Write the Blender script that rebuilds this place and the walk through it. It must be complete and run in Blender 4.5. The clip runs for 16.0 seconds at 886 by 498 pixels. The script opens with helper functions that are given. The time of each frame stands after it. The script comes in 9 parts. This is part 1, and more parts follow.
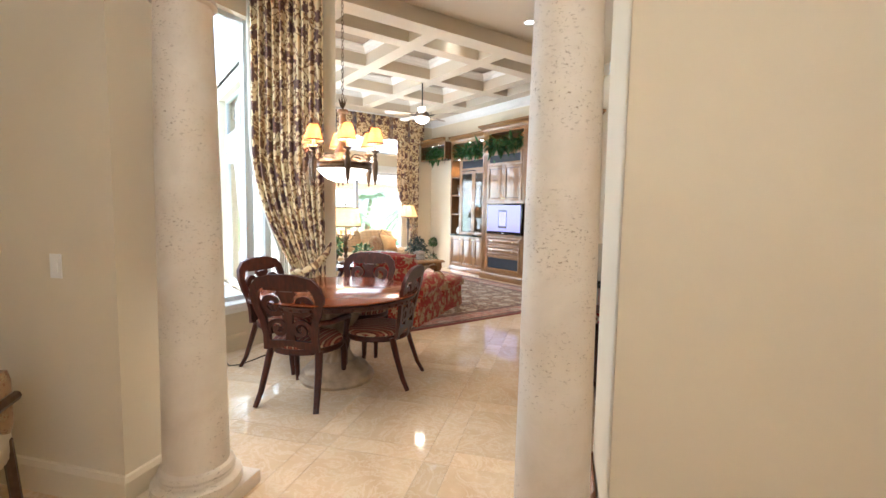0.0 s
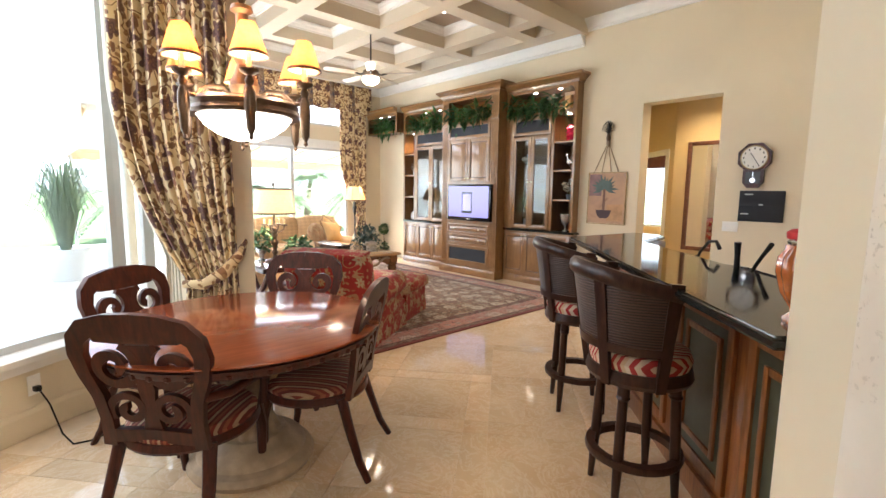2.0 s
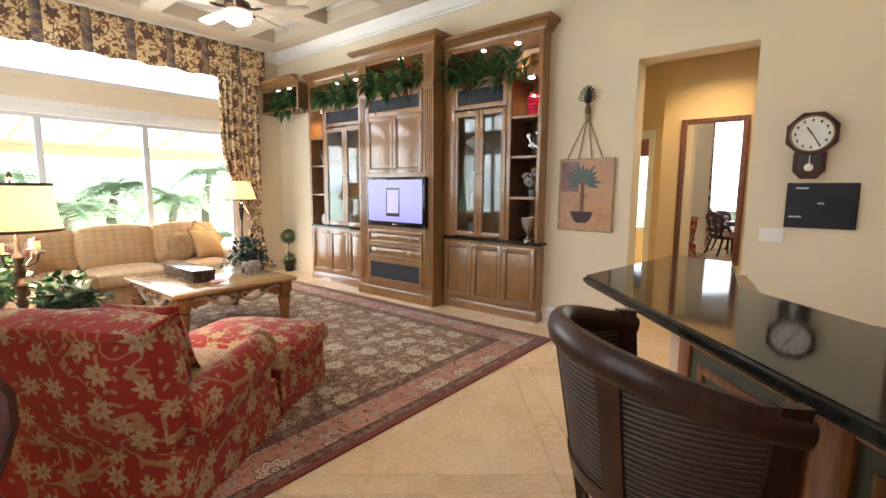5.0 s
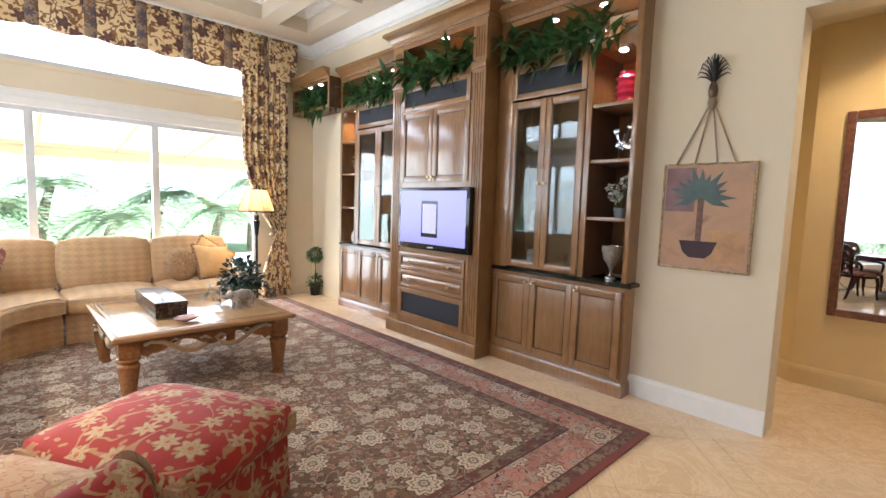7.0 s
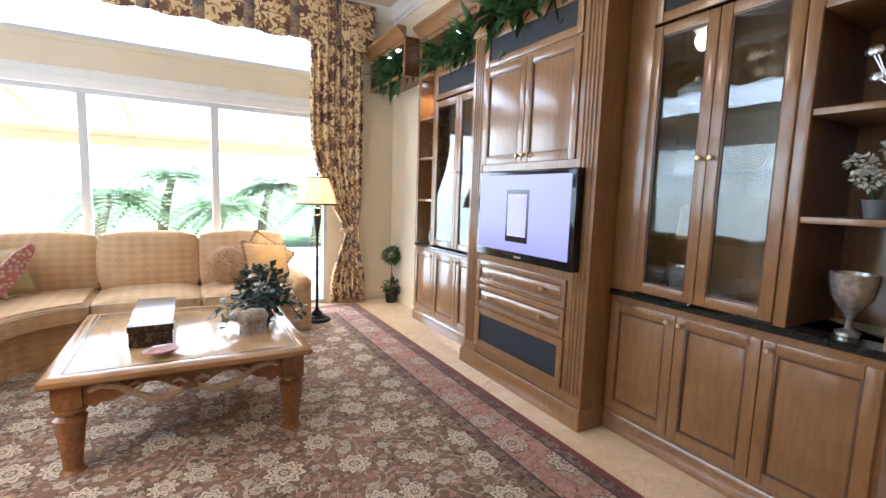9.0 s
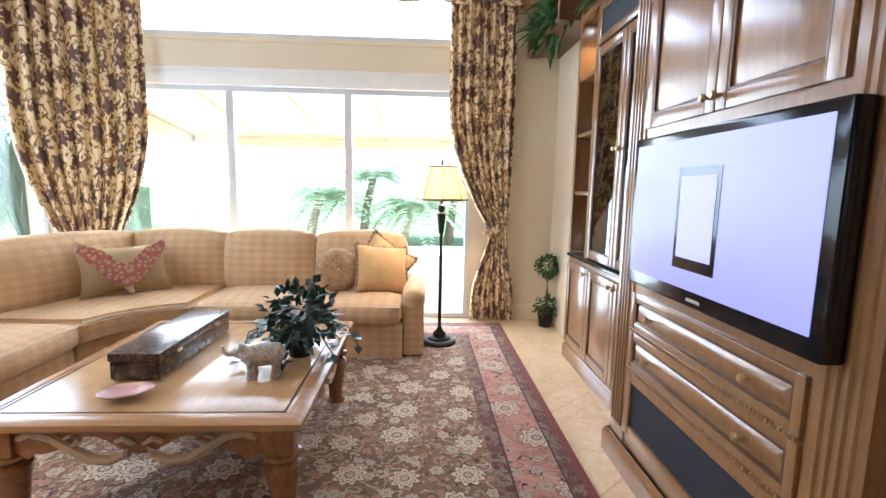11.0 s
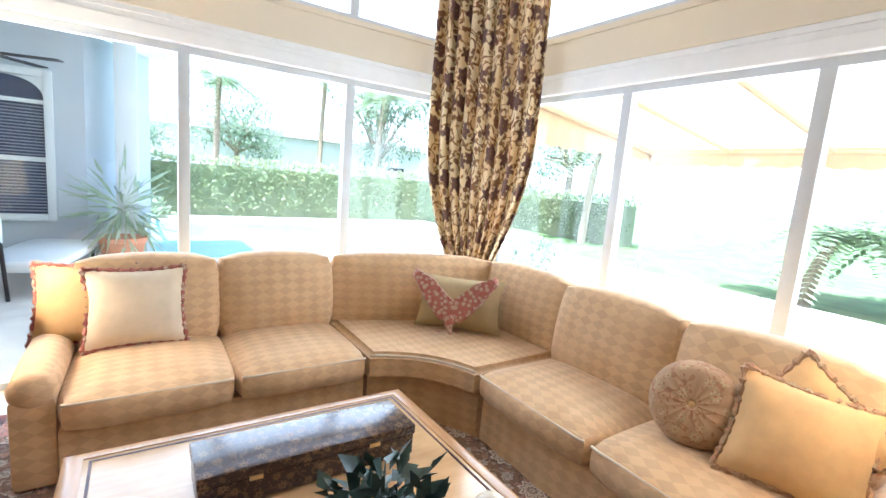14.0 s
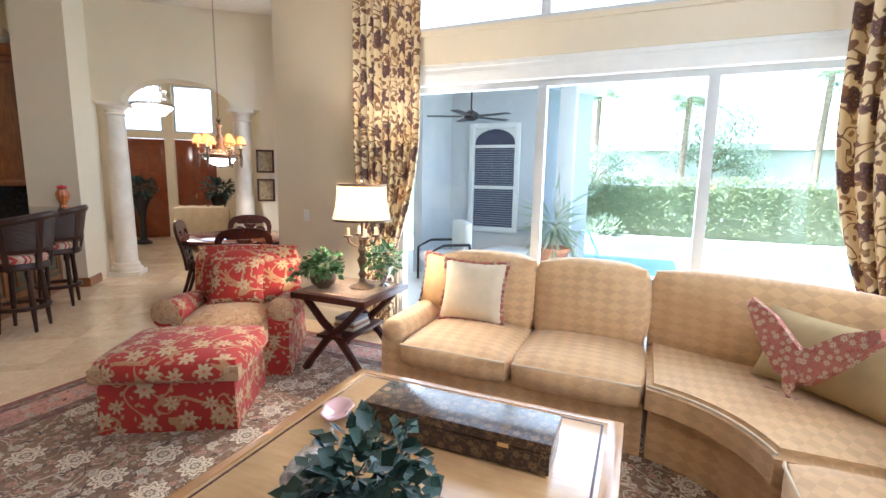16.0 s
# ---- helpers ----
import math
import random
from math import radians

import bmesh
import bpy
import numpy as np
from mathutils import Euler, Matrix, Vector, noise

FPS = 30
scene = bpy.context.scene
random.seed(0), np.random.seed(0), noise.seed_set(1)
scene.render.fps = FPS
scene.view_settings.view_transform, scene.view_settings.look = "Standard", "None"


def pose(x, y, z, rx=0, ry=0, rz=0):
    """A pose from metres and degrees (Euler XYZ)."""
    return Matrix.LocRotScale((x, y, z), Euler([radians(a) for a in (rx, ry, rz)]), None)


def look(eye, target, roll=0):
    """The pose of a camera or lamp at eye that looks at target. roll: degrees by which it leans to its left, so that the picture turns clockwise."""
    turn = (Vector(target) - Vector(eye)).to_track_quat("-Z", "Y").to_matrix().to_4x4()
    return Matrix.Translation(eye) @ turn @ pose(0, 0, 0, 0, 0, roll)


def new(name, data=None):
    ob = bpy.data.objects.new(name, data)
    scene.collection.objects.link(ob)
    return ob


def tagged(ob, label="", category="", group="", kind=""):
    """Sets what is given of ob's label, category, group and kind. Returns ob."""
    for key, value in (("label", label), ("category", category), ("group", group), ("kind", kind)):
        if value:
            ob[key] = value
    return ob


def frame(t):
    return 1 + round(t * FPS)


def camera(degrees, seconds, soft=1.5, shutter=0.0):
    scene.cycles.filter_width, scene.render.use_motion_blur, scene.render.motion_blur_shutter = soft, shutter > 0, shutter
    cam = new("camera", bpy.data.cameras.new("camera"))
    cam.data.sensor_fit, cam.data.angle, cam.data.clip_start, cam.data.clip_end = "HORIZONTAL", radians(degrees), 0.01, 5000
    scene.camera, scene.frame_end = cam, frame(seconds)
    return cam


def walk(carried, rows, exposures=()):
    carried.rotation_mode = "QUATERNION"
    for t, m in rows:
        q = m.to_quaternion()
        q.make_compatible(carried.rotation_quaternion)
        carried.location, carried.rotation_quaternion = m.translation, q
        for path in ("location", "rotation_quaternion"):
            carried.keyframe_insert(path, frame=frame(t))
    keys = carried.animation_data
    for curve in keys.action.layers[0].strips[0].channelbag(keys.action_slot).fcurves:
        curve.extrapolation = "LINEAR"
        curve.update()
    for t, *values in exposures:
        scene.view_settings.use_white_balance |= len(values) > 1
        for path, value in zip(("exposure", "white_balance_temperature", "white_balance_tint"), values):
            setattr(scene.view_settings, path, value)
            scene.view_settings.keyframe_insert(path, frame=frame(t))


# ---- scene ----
cam = camera(88.1, 16.0)
PATH = [
    (0, (-0.259, -0.158, 1.43), (0.905, 1.459, 1.262), 0.9),
    (0.5, (-0.087, 0.138, 1.421), (1.099, 1.739, 1.24), 1.2),
    (1, (0.064, 0.46, 1.404), (1.287, 2.031, 1.212), 1.2),
    (1.5, (0.229, 0.771, 1.404), (1.506, 2.296, 1.192), 0.9),
    (2, (0.416, 1.068, 1.42), (1.762, 2.528, 1.18), 0.8),
    (2.5, (0.603, 1.364, 1.424), (2.03, 2.742, 1.166), 0.7),
    (3, (0.823, 1.621, 1.427), (2.323, 2.917, 1.16), 0.7),
    (3.5, (1.068, 1.884, 1.439), (2.624, 3.11, 1.161), 0.5),
    (4, (1.344, 2.116, 1.446), (2.925, 3.308, 1.164), 0.3),
    (6.5, (2.856, 2.994, 1.396), (4.262, 4.403, 1.204), 1.3),
    (7, (3.065, 3.255, 1.404), (4.44, 4.695, 1.218), 1.8),
    (8, (3.577, 3.712, 1.393), (4.815, 5.271, 1.198), 2.1),
    (8.5, (3.834, 3.923, 1.397), (4.962, 5.562, 1.187), 2.1),
    (10.8, (5.084, 5.017, 1.357), (5.277, 6.99, 1.091), 1.0),
    (11, (5.161, 5.117, 1.362), (5.256, 7.097, 1.099), 1.1),
    (11.5, (5.345, 5.396, 1.374), (5.163, 7.373, 1.127), 2.2),
    (12, (5.407, 5.712, 1.4), (4.971, 7.649, 1.163), 3.6),
    (12.5, (5.446, 6.036, 1.411), (4.725, 7.889, 1.191), 4.8),
    (13, (5.469, 6.383, 1.462), (4.437, 8.077, 1.214), 4.5),
    (13.5, (5.41, 6.66, 1.481), (4.074, 8.126, 1.223), 4.7),
    (14, (5.398, 6.939, 1.542), (3.757, 8.043, 1.248), 4.7),
    (14.5, (5.343, 7.217, 1.504), (3.47, 7.86, 1.222), 4.9),
    (15, (5.335, 7.505, 1.502), (3.362, 7.623, 1.194), 3.7),
    (15.5, (5.392, 7.747, 1.497), (3.452, 7.376, 1.182), 2.3),
    (16, (5.474, 8.003, 1.491), (3.654, 7.227, 1.196), 1.1),
]
walk(cam, [(t, look(eye, target, roll)) for t, eye, target, roll in PATH], exposures=[(0, 2.7, 5250, 11), (0.6, 2.52, 5250, 11), (1.5, 2.52, 5450, 12), (2.5, 2.65, 5700, 12), (3.5, 2.48, 5850, 11), (7, 2.45, 5300, 12), (12, 2.45, 5000, 11), (16, 2.43, 5000, 11)])

# ---- light ----
world = bpy.data.worlds.new("sky")
scene.world = world
world.use_nodes = True
wn = world.node_tree
sky = wn.nodes.new("ShaderNodeTexSky")
sky.sky_type = "NISHITA"
sky.sun_disc = False
SUN_UP, SUN_ROUND = 60.0, 140.0
sky.air_density, sky.dust_density, sky.ozone_density = 0.8, 1.2, 0.5
sky.sun_elevation, sky.sun_rotation = radians(SUN_UP), radians(SUN_ROUND)
haze = wn.nodes.new("ShaderNodeHueSaturation")
haze.inputs["Saturation"].default_value, haze.inputs["Value"].default_value = 0.3, 1.2
wn.links.new(sky.outputs[0], haze.inputs["Color"])
wn.links.new(haze.outputs[0], wn.nodes["Background"].inputs[0])
wn.nodes["Background"].inputs[1].default_value = 0.15
sun = new("sun", bpy.data.lights.new("sun", "SUN"))
sun.data.energy, sun.data.angle, sun.data.color = 5.0, radians(0.5), (1.0, 0.95, 0.86)
_a, _e = radians(SUN_ROUND), radians(SUN_UP)
sun.matrix_world = look((math.sin(_a) * math.cos(_e) * 60, math.cos(_a) * math.cos(_e) * 60, math.sin(_e) * 60), (0, 0, 0))


def window_light(name, eye, target, w, h, watts, colour=(1.0, 0.97, 0.93)):
    """Sky light entering through one of the openings."""
    d = bpy.data.lights.new(name, "AREA")
    d.shape, d.size, d.size_y, d.energy, d.color = "RECTANGLE", w, h, watts, colour
    ob = new(name, d)
    ob.matrix_world = look(eye, target)
    return ob


window_light("north_window_light", (3.8, 9.93, 1.6), (3.8, 0, 0.9), 3.6, 3.0, 36)
window_light("west_window_light", (1.5, 7.6, 1.6), (9, 7.6, 0.9), 3.4, 3.0, 28)
window_light("bay_window_light", (-0.15, 4.35, 2.1), (3, 2.2, 0.5), 2.0, 2.6, 9)
window_light("foyer_window_light", (-3.0, -2.6, 2.6), (1.0, 1.0, 1.0), 2.5, 2.5, 10)


def bulb(name, at, watts, radius=0.04, colour=(1.0, 0.78, 0.52)):
    d = bpy.data.lights.new(name, "POINT")
    d.energy, d.shadow_soft_size, d.color = watts, radius, colour
    ob = new(name, d)
    ob.location = at
    return ob


def downlight(name, at, watts, degrees=95, colour=(1.0, 0.86, 0.68)):
    d = bpy.data.lights.new(name, "SPOT")
    d.energy, d.spot_size, d.spot_blend, d.shadow_soft_size, d.color = watts, radians(degrees), 0.7, 0.05, colour
    ob = new(name, d)
    ob.location = at
    return ob


# ---- materials ----
def nodes_of(name):
    m = bpy.data.materials.new(name)
    m.use_nodes = True
    return m, m.node_tree.nodes, m.node_tree.links, m.node_tree.nodes["Principled BSDF"]


def ramp(n, stops):
    r = n.new("ShaderNodeValToRGB")
    e = r.color_ramp.elements
    while len(e) < len(stops):
        e.new(0.5)
    for el, (p, c) in zip(e, stops):
        el.position, el.color = p, (*c, 1)
    return r


def coords(n, l, scale=(1, 1, 1), kind="Object"):
    tc, mp = n.new("ShaderNodeTexCoord"), n.new("ShaderNodeMapping")
    mp.inputs["Scale"].default_value = scale
    l.new(tc.outputs[kind], mp.inputs[0])
    return mp.outputs[0]


def noisy(n, l, vec, scale, detail=4, rough=0.55, distort=0.0):
    t = n.new("ShaderNodeTexNoise")
    t.inputs["Scale"].default_value, t.inputs["Detail"].default_value = scale, detail
    t.inputs["Roughness"].default_value, t.inputs["Distortion"].default_value = rough, distort
    l.new(vec, t.inputs["Vector"])
    return t.outputs[0]


def bumped(n, l, b, height, strength, distance=0.01):
    bp = n.new("ShaderNodeBump")
    bp.inputs["Strength"].default_value, bp.inputs["Distance"].default_value = strength, distance
    l.new(height, bp.inputs["Height"])
    l.new(bp.outputs[0], b.inputs["Normal"])


def mixed(n, l, fac, a, b, mode="MIX"):
    m = n.new("ShaderNodeMix")
    m.data_type, m.blend_type = "RGBA", mode
    for sock, v in ((m.inputs[0], fac), (m.inputs[6], a), (m.inputs[7], b)):
        if isinstance(v, (int, float)):
            sock.default_value = v
        elif isinstance(v, tuple):
            sock.default_value = (*v, 1)
        else:
            l.new(v, sock)
    return m.outputs[2]


def plain(name, c, rough=0.5, metal=0.0, var=0.08, scale=8.0, bump=0.05, grain=120.0, coat=0.0, emit=None, power=0.0):
    """Paint, plaster, metal and the like: two scales of variation and a fine relief."""
    m, n, l, b = nodes_of(name)
    v = coords(n, l)
    big, fine = noisy(n, l, v, scale), noisy(n, l, v, grain, 3)
    dark = tuple(x * (1 - var) for x in c)
    light = tuple(min(1, x * (1 + var)) for x in c)
    r = ramp(n, [(0.3, dark), (0.7, light)])
    l.new(big, r.inputs[0])
    l.new(r.outputs[0], b.inputs["Base Color"])
    b.inputs["Roughness"].default_value, b.inputs["Metallic"].default_value = rough, metal
    b.inputs["Coat Weight"].default_value = coat
    if bump:
        bumped(n, l, b, fine, bump, 0.004)
    if emit:
        b.inputs["Emission Color"].default_value, b.inputs["Emission Strength"].default_value = (*emit, 1), power
    return m


def wood(name, dark, light, rough=0.35, grain=(2.2, 2.2, 16), coat=0.25, axis="z"):
    m, n, l, b = nodes_of(name)
    s = {"z": (14, 14, 1.6), "x": (1.6, 14, 14), "y": (14, 1.6, 14)}[axis]
    v = coords(n, l, s)
    g = noisy(n, l, v, 3.4, 5, 0.55, 0.5)
    blot = noisy(n, l, coords(n, l), 5.0, 3)
    r = ramp(n, [(0.25, dark), (0.55, tuple((a + c) / 2 for a, c in zip(dark, light))), (0.8, light)])
    l.new(g, r.inputs[0])
    r2 = ramp(n, [(0.3, (0.74, 0.70, 0.66)), (0.7, (1, 1, 1))])
    l.new(blot, r2.inputs[0])
    l.new(mixed(n, l, 0.8, r.outputs[0], r2.outputs[0], "MULTIPLY"), b.inputs["Base Color"])
    b.inputs["Roughness"].default_value, b.inputs["Coat Weight"].default_value = rough, coat
    b.inputs["Coat Roughness"].default_value = 0.15
    bumped(n, l, b, g, 0.06, 0.003)
    return m


def stone(name, a, bcol, vein, rough=0.08, scale=1.6, vary=False):
    m, n, l, b = nodes_of(name)
    v = coords(n, l)
    if vary:
        oi = n.new("ShaderNodeObjectInfo")
        add = n.new("ShaderNodeVectorMath")
        add.operation = "MULTIPLY_ADD"
        l.new(oi.outputs["Random"], add.inputs[0])
        add.inputs[1].default_value = (37, 19, 5)
        l.new(v, add.inputs[2])
        v = add.outputs[0]
    cloud = noisy(n, l, v, scale, 6, 0.62, 1.2)
    r = ramp(n, [(0.28, a), (0.72, bcol)])
    l.new(cloud, r.inputs[0])
    vn = noisy(n, l, v, scale * 2.3, 8, 0.7, 2.5)
    r2 = ramp(n, [(0.46, (0, 0, 0)), (0.5, (1, 1, 1)), (0.54, (0, 0, 0))])
    l.new(vn, r2.inputs[0])
    sc = n.new("ShaderNodeMath")
    sc.operation = "MULTIPLY"
    l.new(r2.outputs[0], sc.inputs[0])
    sc.inputs[1].default_value = 0.5
    col = mixed(n, l, sc.outputs[0], r.outputs[0], vein)
    if vary:
        hs = n.new("ShaderNodeHueSaturation")
        mr = n.new("ShaderNodeMapRange")
        l.new(oi.outputs["Random"], mr.inputs[0])
        mr.inputs[3].default_value, mr.inputs[4].default_value = 0.9, 1.08
        l.new(mr.outputs[0], hs.inputs["Value"])
        l.new(col, hs.inputs["Color"])
        col = hs.outputs[0]
    l.new(col, b.inputs["Base Color"])
    b.inputs["Roughness"].default_value = rough
    wear = ramp(n, [(0.35, (rough, rough, rough)), (0.75, (rough * 2.2, rough * 2.2, rough * 2.2))])
    l.new(noisy(n, l, v, 3.5, 4), wear.inputs[0])
    l.new(wear.outputs[0], b.inputs["Roughness"])
    return m


def flower(n, l, vec, scale, petals, size, spread=0.8, lobes=0.24):
    """Distance into scattered petalled blossoms: below 0.5 inside one, 0 at its centre."""
    def op(kind, a, b=None, c=None):
        m = n.new("ShaderNodeMath")
        m.operation = kind
        for sock, v in zip(m.inputs, (a, b, c)):
            if v is None:
                continue
            if isinstance(v, (int, float)):
                sock.default_value = v
            else:
                l.new(v, sock)
        return m.outputs[0]
    vo = n.new("ShaderNodeTexVoronoi")
    vo.voronoi_dimensions = "2D"
    vo.inputs["Scale"].default_value, vo.inputs["Randomness"].default_value = scale, spread
    l.new(vec, vo.inputs["Vector"])
    d = n.new("ShaderNodeVectorMath")
    d.operation = "SUBTRACT"
    l.new(vec, d.inputs[0]), l.new(vo.outputs["Position"], d.inputs[1])
    sp, hue = n.new("ShaderNodeSeparateXYZ"), n.new("ShaderNodeSeparateXYZ")
    l.new(d.outputs[0], sp.inputs[0]), l.new(vo.outputs["Color"], hue.inputs[0])
    turn = op("MULTIPLY_ADD", op("ARCTAN2", sp.outputs[1], sp.outputs[0]), petals, op("MULTIPLY", hue.outputs[0], 6.3))
    lobe = op("MULTIPLY_ADD", op("COSINE", turn), lobes, op("MULTIPLY_ADD", hue.outputs[1], 0.35, 0.62))
    return op("DIVIDE", vo.outputs["Distance"], op("MULTIPLY", lobe, 2 * size))


def wobbled(n, l, vec, scale, amount):
    nz, add, half = n.new("ShaderNodeTexNoise"), n.new("ShaderNodeVectorMath"), n.new("ShaderNodeVectorMath")
    nz.inputs["Scale"].default_value = scale
    l.new(vec, nz.inputs["Vector"])
    half.operation, add.operation = "SUBTRACT", "MULTIPLY_ADD"
    half.inputs[1].default_value = (0.5, 0.5, 0.5)
    l.new(nz.outputs[1], half.inputs[0]), l.new(half.outputs[0], add.inputs[0]), l.new(vec, add.inputs[2])
    add.inputs[1].default_value = (amount, amount, 0)
    return add.outputs[0]


def vines(n, l, vec, scale, width=0.03):
    r = ramp(n, [(0.5 - width * 1.5, (0, 0, 0)), (0.5 - width, (1, 1, 1)), (0.5 + width, (1, 1, 1)), (0.5 + width * 1.5, (0, 0, 0))])
    l.new(noisy(n, l, vec, scale, 1, 0.4, 1.2), r.inputs[0])
    return r.outputs[0]


CLOTHS = set()


def floral(name, ground, bloom, leaf, centre, scale=7.0, rough=0.85, amount=0.5, relief=0.25):
    """Printed or woven cloth with scattered flowers, leaves and stems."""
    m, n, l, b = nodes_of(name)
    v = coords(n, l, kind="UV")
    w = wobbled(n, l, v, scale * 1.6, 0.12 / scale)
    base = ramp(n, [(0.3, tuple(x * 0.8 for x in ground)), (0.7, ground)])
    l.new(noisy(n, l, v, 5.0), base.inputs[0])
    c = mixed(n, l, vines(n, l, w, scale * 0.55, 0.018), base.outputs[0], leaf)
    lf = ramp(n, [(0.40, (1, 1, 1)), (0.46, (0, 0, 0))])
    l.new(flower(n, l, w, scale * 1.9, 2, 0.24), lf.inputs[0])
    c = mixed(n, l, lf.outputs[0], c, leaf)
    q = flower(n, l, w, scale * 0.85, 7, 0.56 * amount)
    inner = ramp(n, [(0.0, centre), (0.10, centre), (0.13, bloom), (0.24, tuple(x * 0.62 for x in bloom)), (0.28, bloom), (0.42, tuple(x * 0.8 for x in bloom)), (0.5, tuple(x * 0.45 for x in bloom))])
    l.new(q, inner.inputs[0])
    mask = ramp(n, [(0.47, (1, 1, 1)), (0.52, (0, 0, 0))])
    l.new(q, mask.inputs[0])
    l.new(mixed(n, l, mask.outputs[0], c, inner.outputs[0]), b.inputs["Base Color"])
    b.inputs["Roughness"].default_value = rough
    b.inputs["Sheen Weight"].default_value = 0.12
    bumped(n, l, b, noisy(n, l, v, 260, 2), relief, 0.002)
    CLOTHS.add(name)
    return m


def stripes(name, colours, width, rough=0.8, axis=0):
    m, n, l, b = nodes_of(name)
    v = coords(n, l)
    sp = n.new("ShaderNodeSeparateXYZ")
    l.new(v, sp.inputs[0])
    mt = n.new("ShaderNodeMath")
    mt.operation = "MULTIPLY"
    mt.inputs[1].default_value = 1.0 / width
    l.new(sp.outputs[axis], mt.inputs[0])
    fr = n.new("ShaderNodeMath")
    fr.operation = "FRACT"
    l.new(mt.outputs[0], fr.inputs[0])
    r = ramp(n, [(i / len(colours), c) for i, c in enumerate(colours)])
    r.color_ramp.interpolation = "CONSTANT"
    l.new(fr.outputs[0], r.inputs[0])
    l.new(r.outputs[0], b.inputs["Base Color"])
    b.inputs["Roughness"].default_value = rough
    bumped(n, l, b, noisy(n, l, v, 300, 2), 0.2, 0.002)
    return m


def quilted(name, c, cell=0.05):
    """Upholstery with a woven lattice of small diamonds."""
    m, n, l, b = nodes_of(name)
    v = coords(n, l, kind="UV")
    rot = n.new("ShaderNodeMapping")
    rot.inputs["Rotation"].default_value, rot.inputs["Location"].default_value = (0, 0, radians(45)), (0, 0, 0.01)
    l.new(wobbled(n, l, coords(n, l, (0.8, 1.25, 1), "UV"), 3.0, 0.03), rot.inputs[0])
    ch = n.new("ShaderNodeTexChecker")
    ch.inputs["Scale"].default_value = 1 / cell
    l.new(rot.outputs[0], ch.inputs["Vector"])
    fade = mixed(n, l, ch.outputs[1], tuple(x * 0.88 for x in c), tuple(min(1, x * 1.05) for x in c))
    worn = ramp(n, [(0.35, (0.5, 0.5, 0.5)), (0.6, (1.0, 1.0, 1.0))])
    l.new(noisy(n, l, v, 2.2, 3), worn.inputs[0])
    fade = mixed(n, l, worn.outputs[0], c, fade)
    blot = ramp(n, [(0.3, (0.88, 0.84, 0.78)), (0.7, (1, 1, 1))])
    l.new(noisy(n, l, v, 6, 4), blot.inputs[0])
    l.new(mixed(n, l, 1.0, fade, blot.outputs[0], "MULTIPLY"), b.inputs["Base Color"])
    b.inputs["Roughness"].default_value, b.inputs["Sheen Weight"].default_value = 0.75, 0.15
    bumped(n, l, b, ch.outputs[1], 0.25, 0.003)
    CLOTHS.add(name)
    return m


def glass(name, tint=(0.97, 0.99, 0.98), gloss=1.0):
    m, n, l, b = nodes_of(name)
    n.remove(b)
    tr, gl, mx, fr = (n.new("ShaderNodeBsdf" + "Transparent"), n.new("ShaderNodeBsdfGlossy"), n.new("ShaderNodeMixShader"), n.new("ShaderNodeLayerWeight"))
    tr.inputs[0].default_value = (*tint, 1)
    gl.inputs["Roughness"].default_value = 0.01
    fr.inputs["Blend"].default_value = 0.5
    pw, sc = n.new("ShaderNodeMath"), n.new("ShaderNodeMath")
    pw.operation, sc.operation = "POWER", "MULTIPLY_ADD"
    l.new(fr.outputs["Facing"], pw.inputs[0])
    pw.inputs[1].default_value = 4.0
    l.new(pw.outputs[0], sc.inputs[0])
    sc.inputs[1].default_value, sc.inputs[2].default_value = 0.55 * gloss, 0.035 * gloss
    l.new(sc.outputs[0], mx.inputs[0])
    l.new(tr.outputs[0], mx.inputs[1])
    l.new(gl.outputs[0], mx.inputs[2])
    l.new(mx.outputs[0], n["Material Output"].inputs[0])
    return m


def glow(name, c, power):
    m, n, l, b = nodes_of(name)
    b.inputs["Base Color"].default_value = (*c, 1)
    b.inputs["Emission Color"].default_value = (*c, 1)
    b.inputs["Emission Strength"].default_value = power
    return m


def lampshade(name, c, through_light=0.6, power=0.0):
    m, n, l, b = nodes_of(name)
    v = coords(n, l)
    w = n.new("ShaderNodeTexNoise")
    w.inputs["Scale"].default_value = 60
    l.new(v, w.inputs["Vector"])
    r = ramp(n, [(0.3, tuple(x * 0.85 for x in c)), (0.7, c)])
    l.new(w.outputs[0], r.inputs[0])
    l.new(r.outputs[0], b.inputs["Base Color"])
    b.inputs["Roughness"].default_value = 0.8
    tl, mx = n.new("ShaderNodeBsdfTranslucent"), n.new("ShaderNodeMixShader")
    l.new(r.outputs[0], tl.inputs[0])
    mx.inputs[0].default_value = through_light
    l.new(b.outputs[0], mx.inputs[1])
    l.new(tl.outputs[0], mx.inputs[2])
    l.new(mx.outputs[0], n["Material Output"].inputs[0])
    return m


M_WALL = plain("wall_paint", (0.71, 0.615, 0.445), 0.75, var=0.03, scale=1.5, bump=0.06, grain=220)
M_WALL2 = plain("hall_paint", (0.72, 0.55, 0.28), 0.75, var=0.04, scale=1.5, bump=0.06, grain=220)
M_CEIL = plain("ceiling_paint", (0.62, 0.54, 0.41), 0.8, var=0.03, scale=1.2, bump=0.05, grain=200)
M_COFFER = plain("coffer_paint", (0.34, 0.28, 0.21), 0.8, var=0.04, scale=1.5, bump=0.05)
M_WHITE = plain("white_trim", (0.83, 0.81, 0.76), 0.4, var=0.03, bump=0.02)
M_FRAME = plain("white_frame", (0.60, 0.61, 0.60), 0.4, var=0.03, bump=0.02)
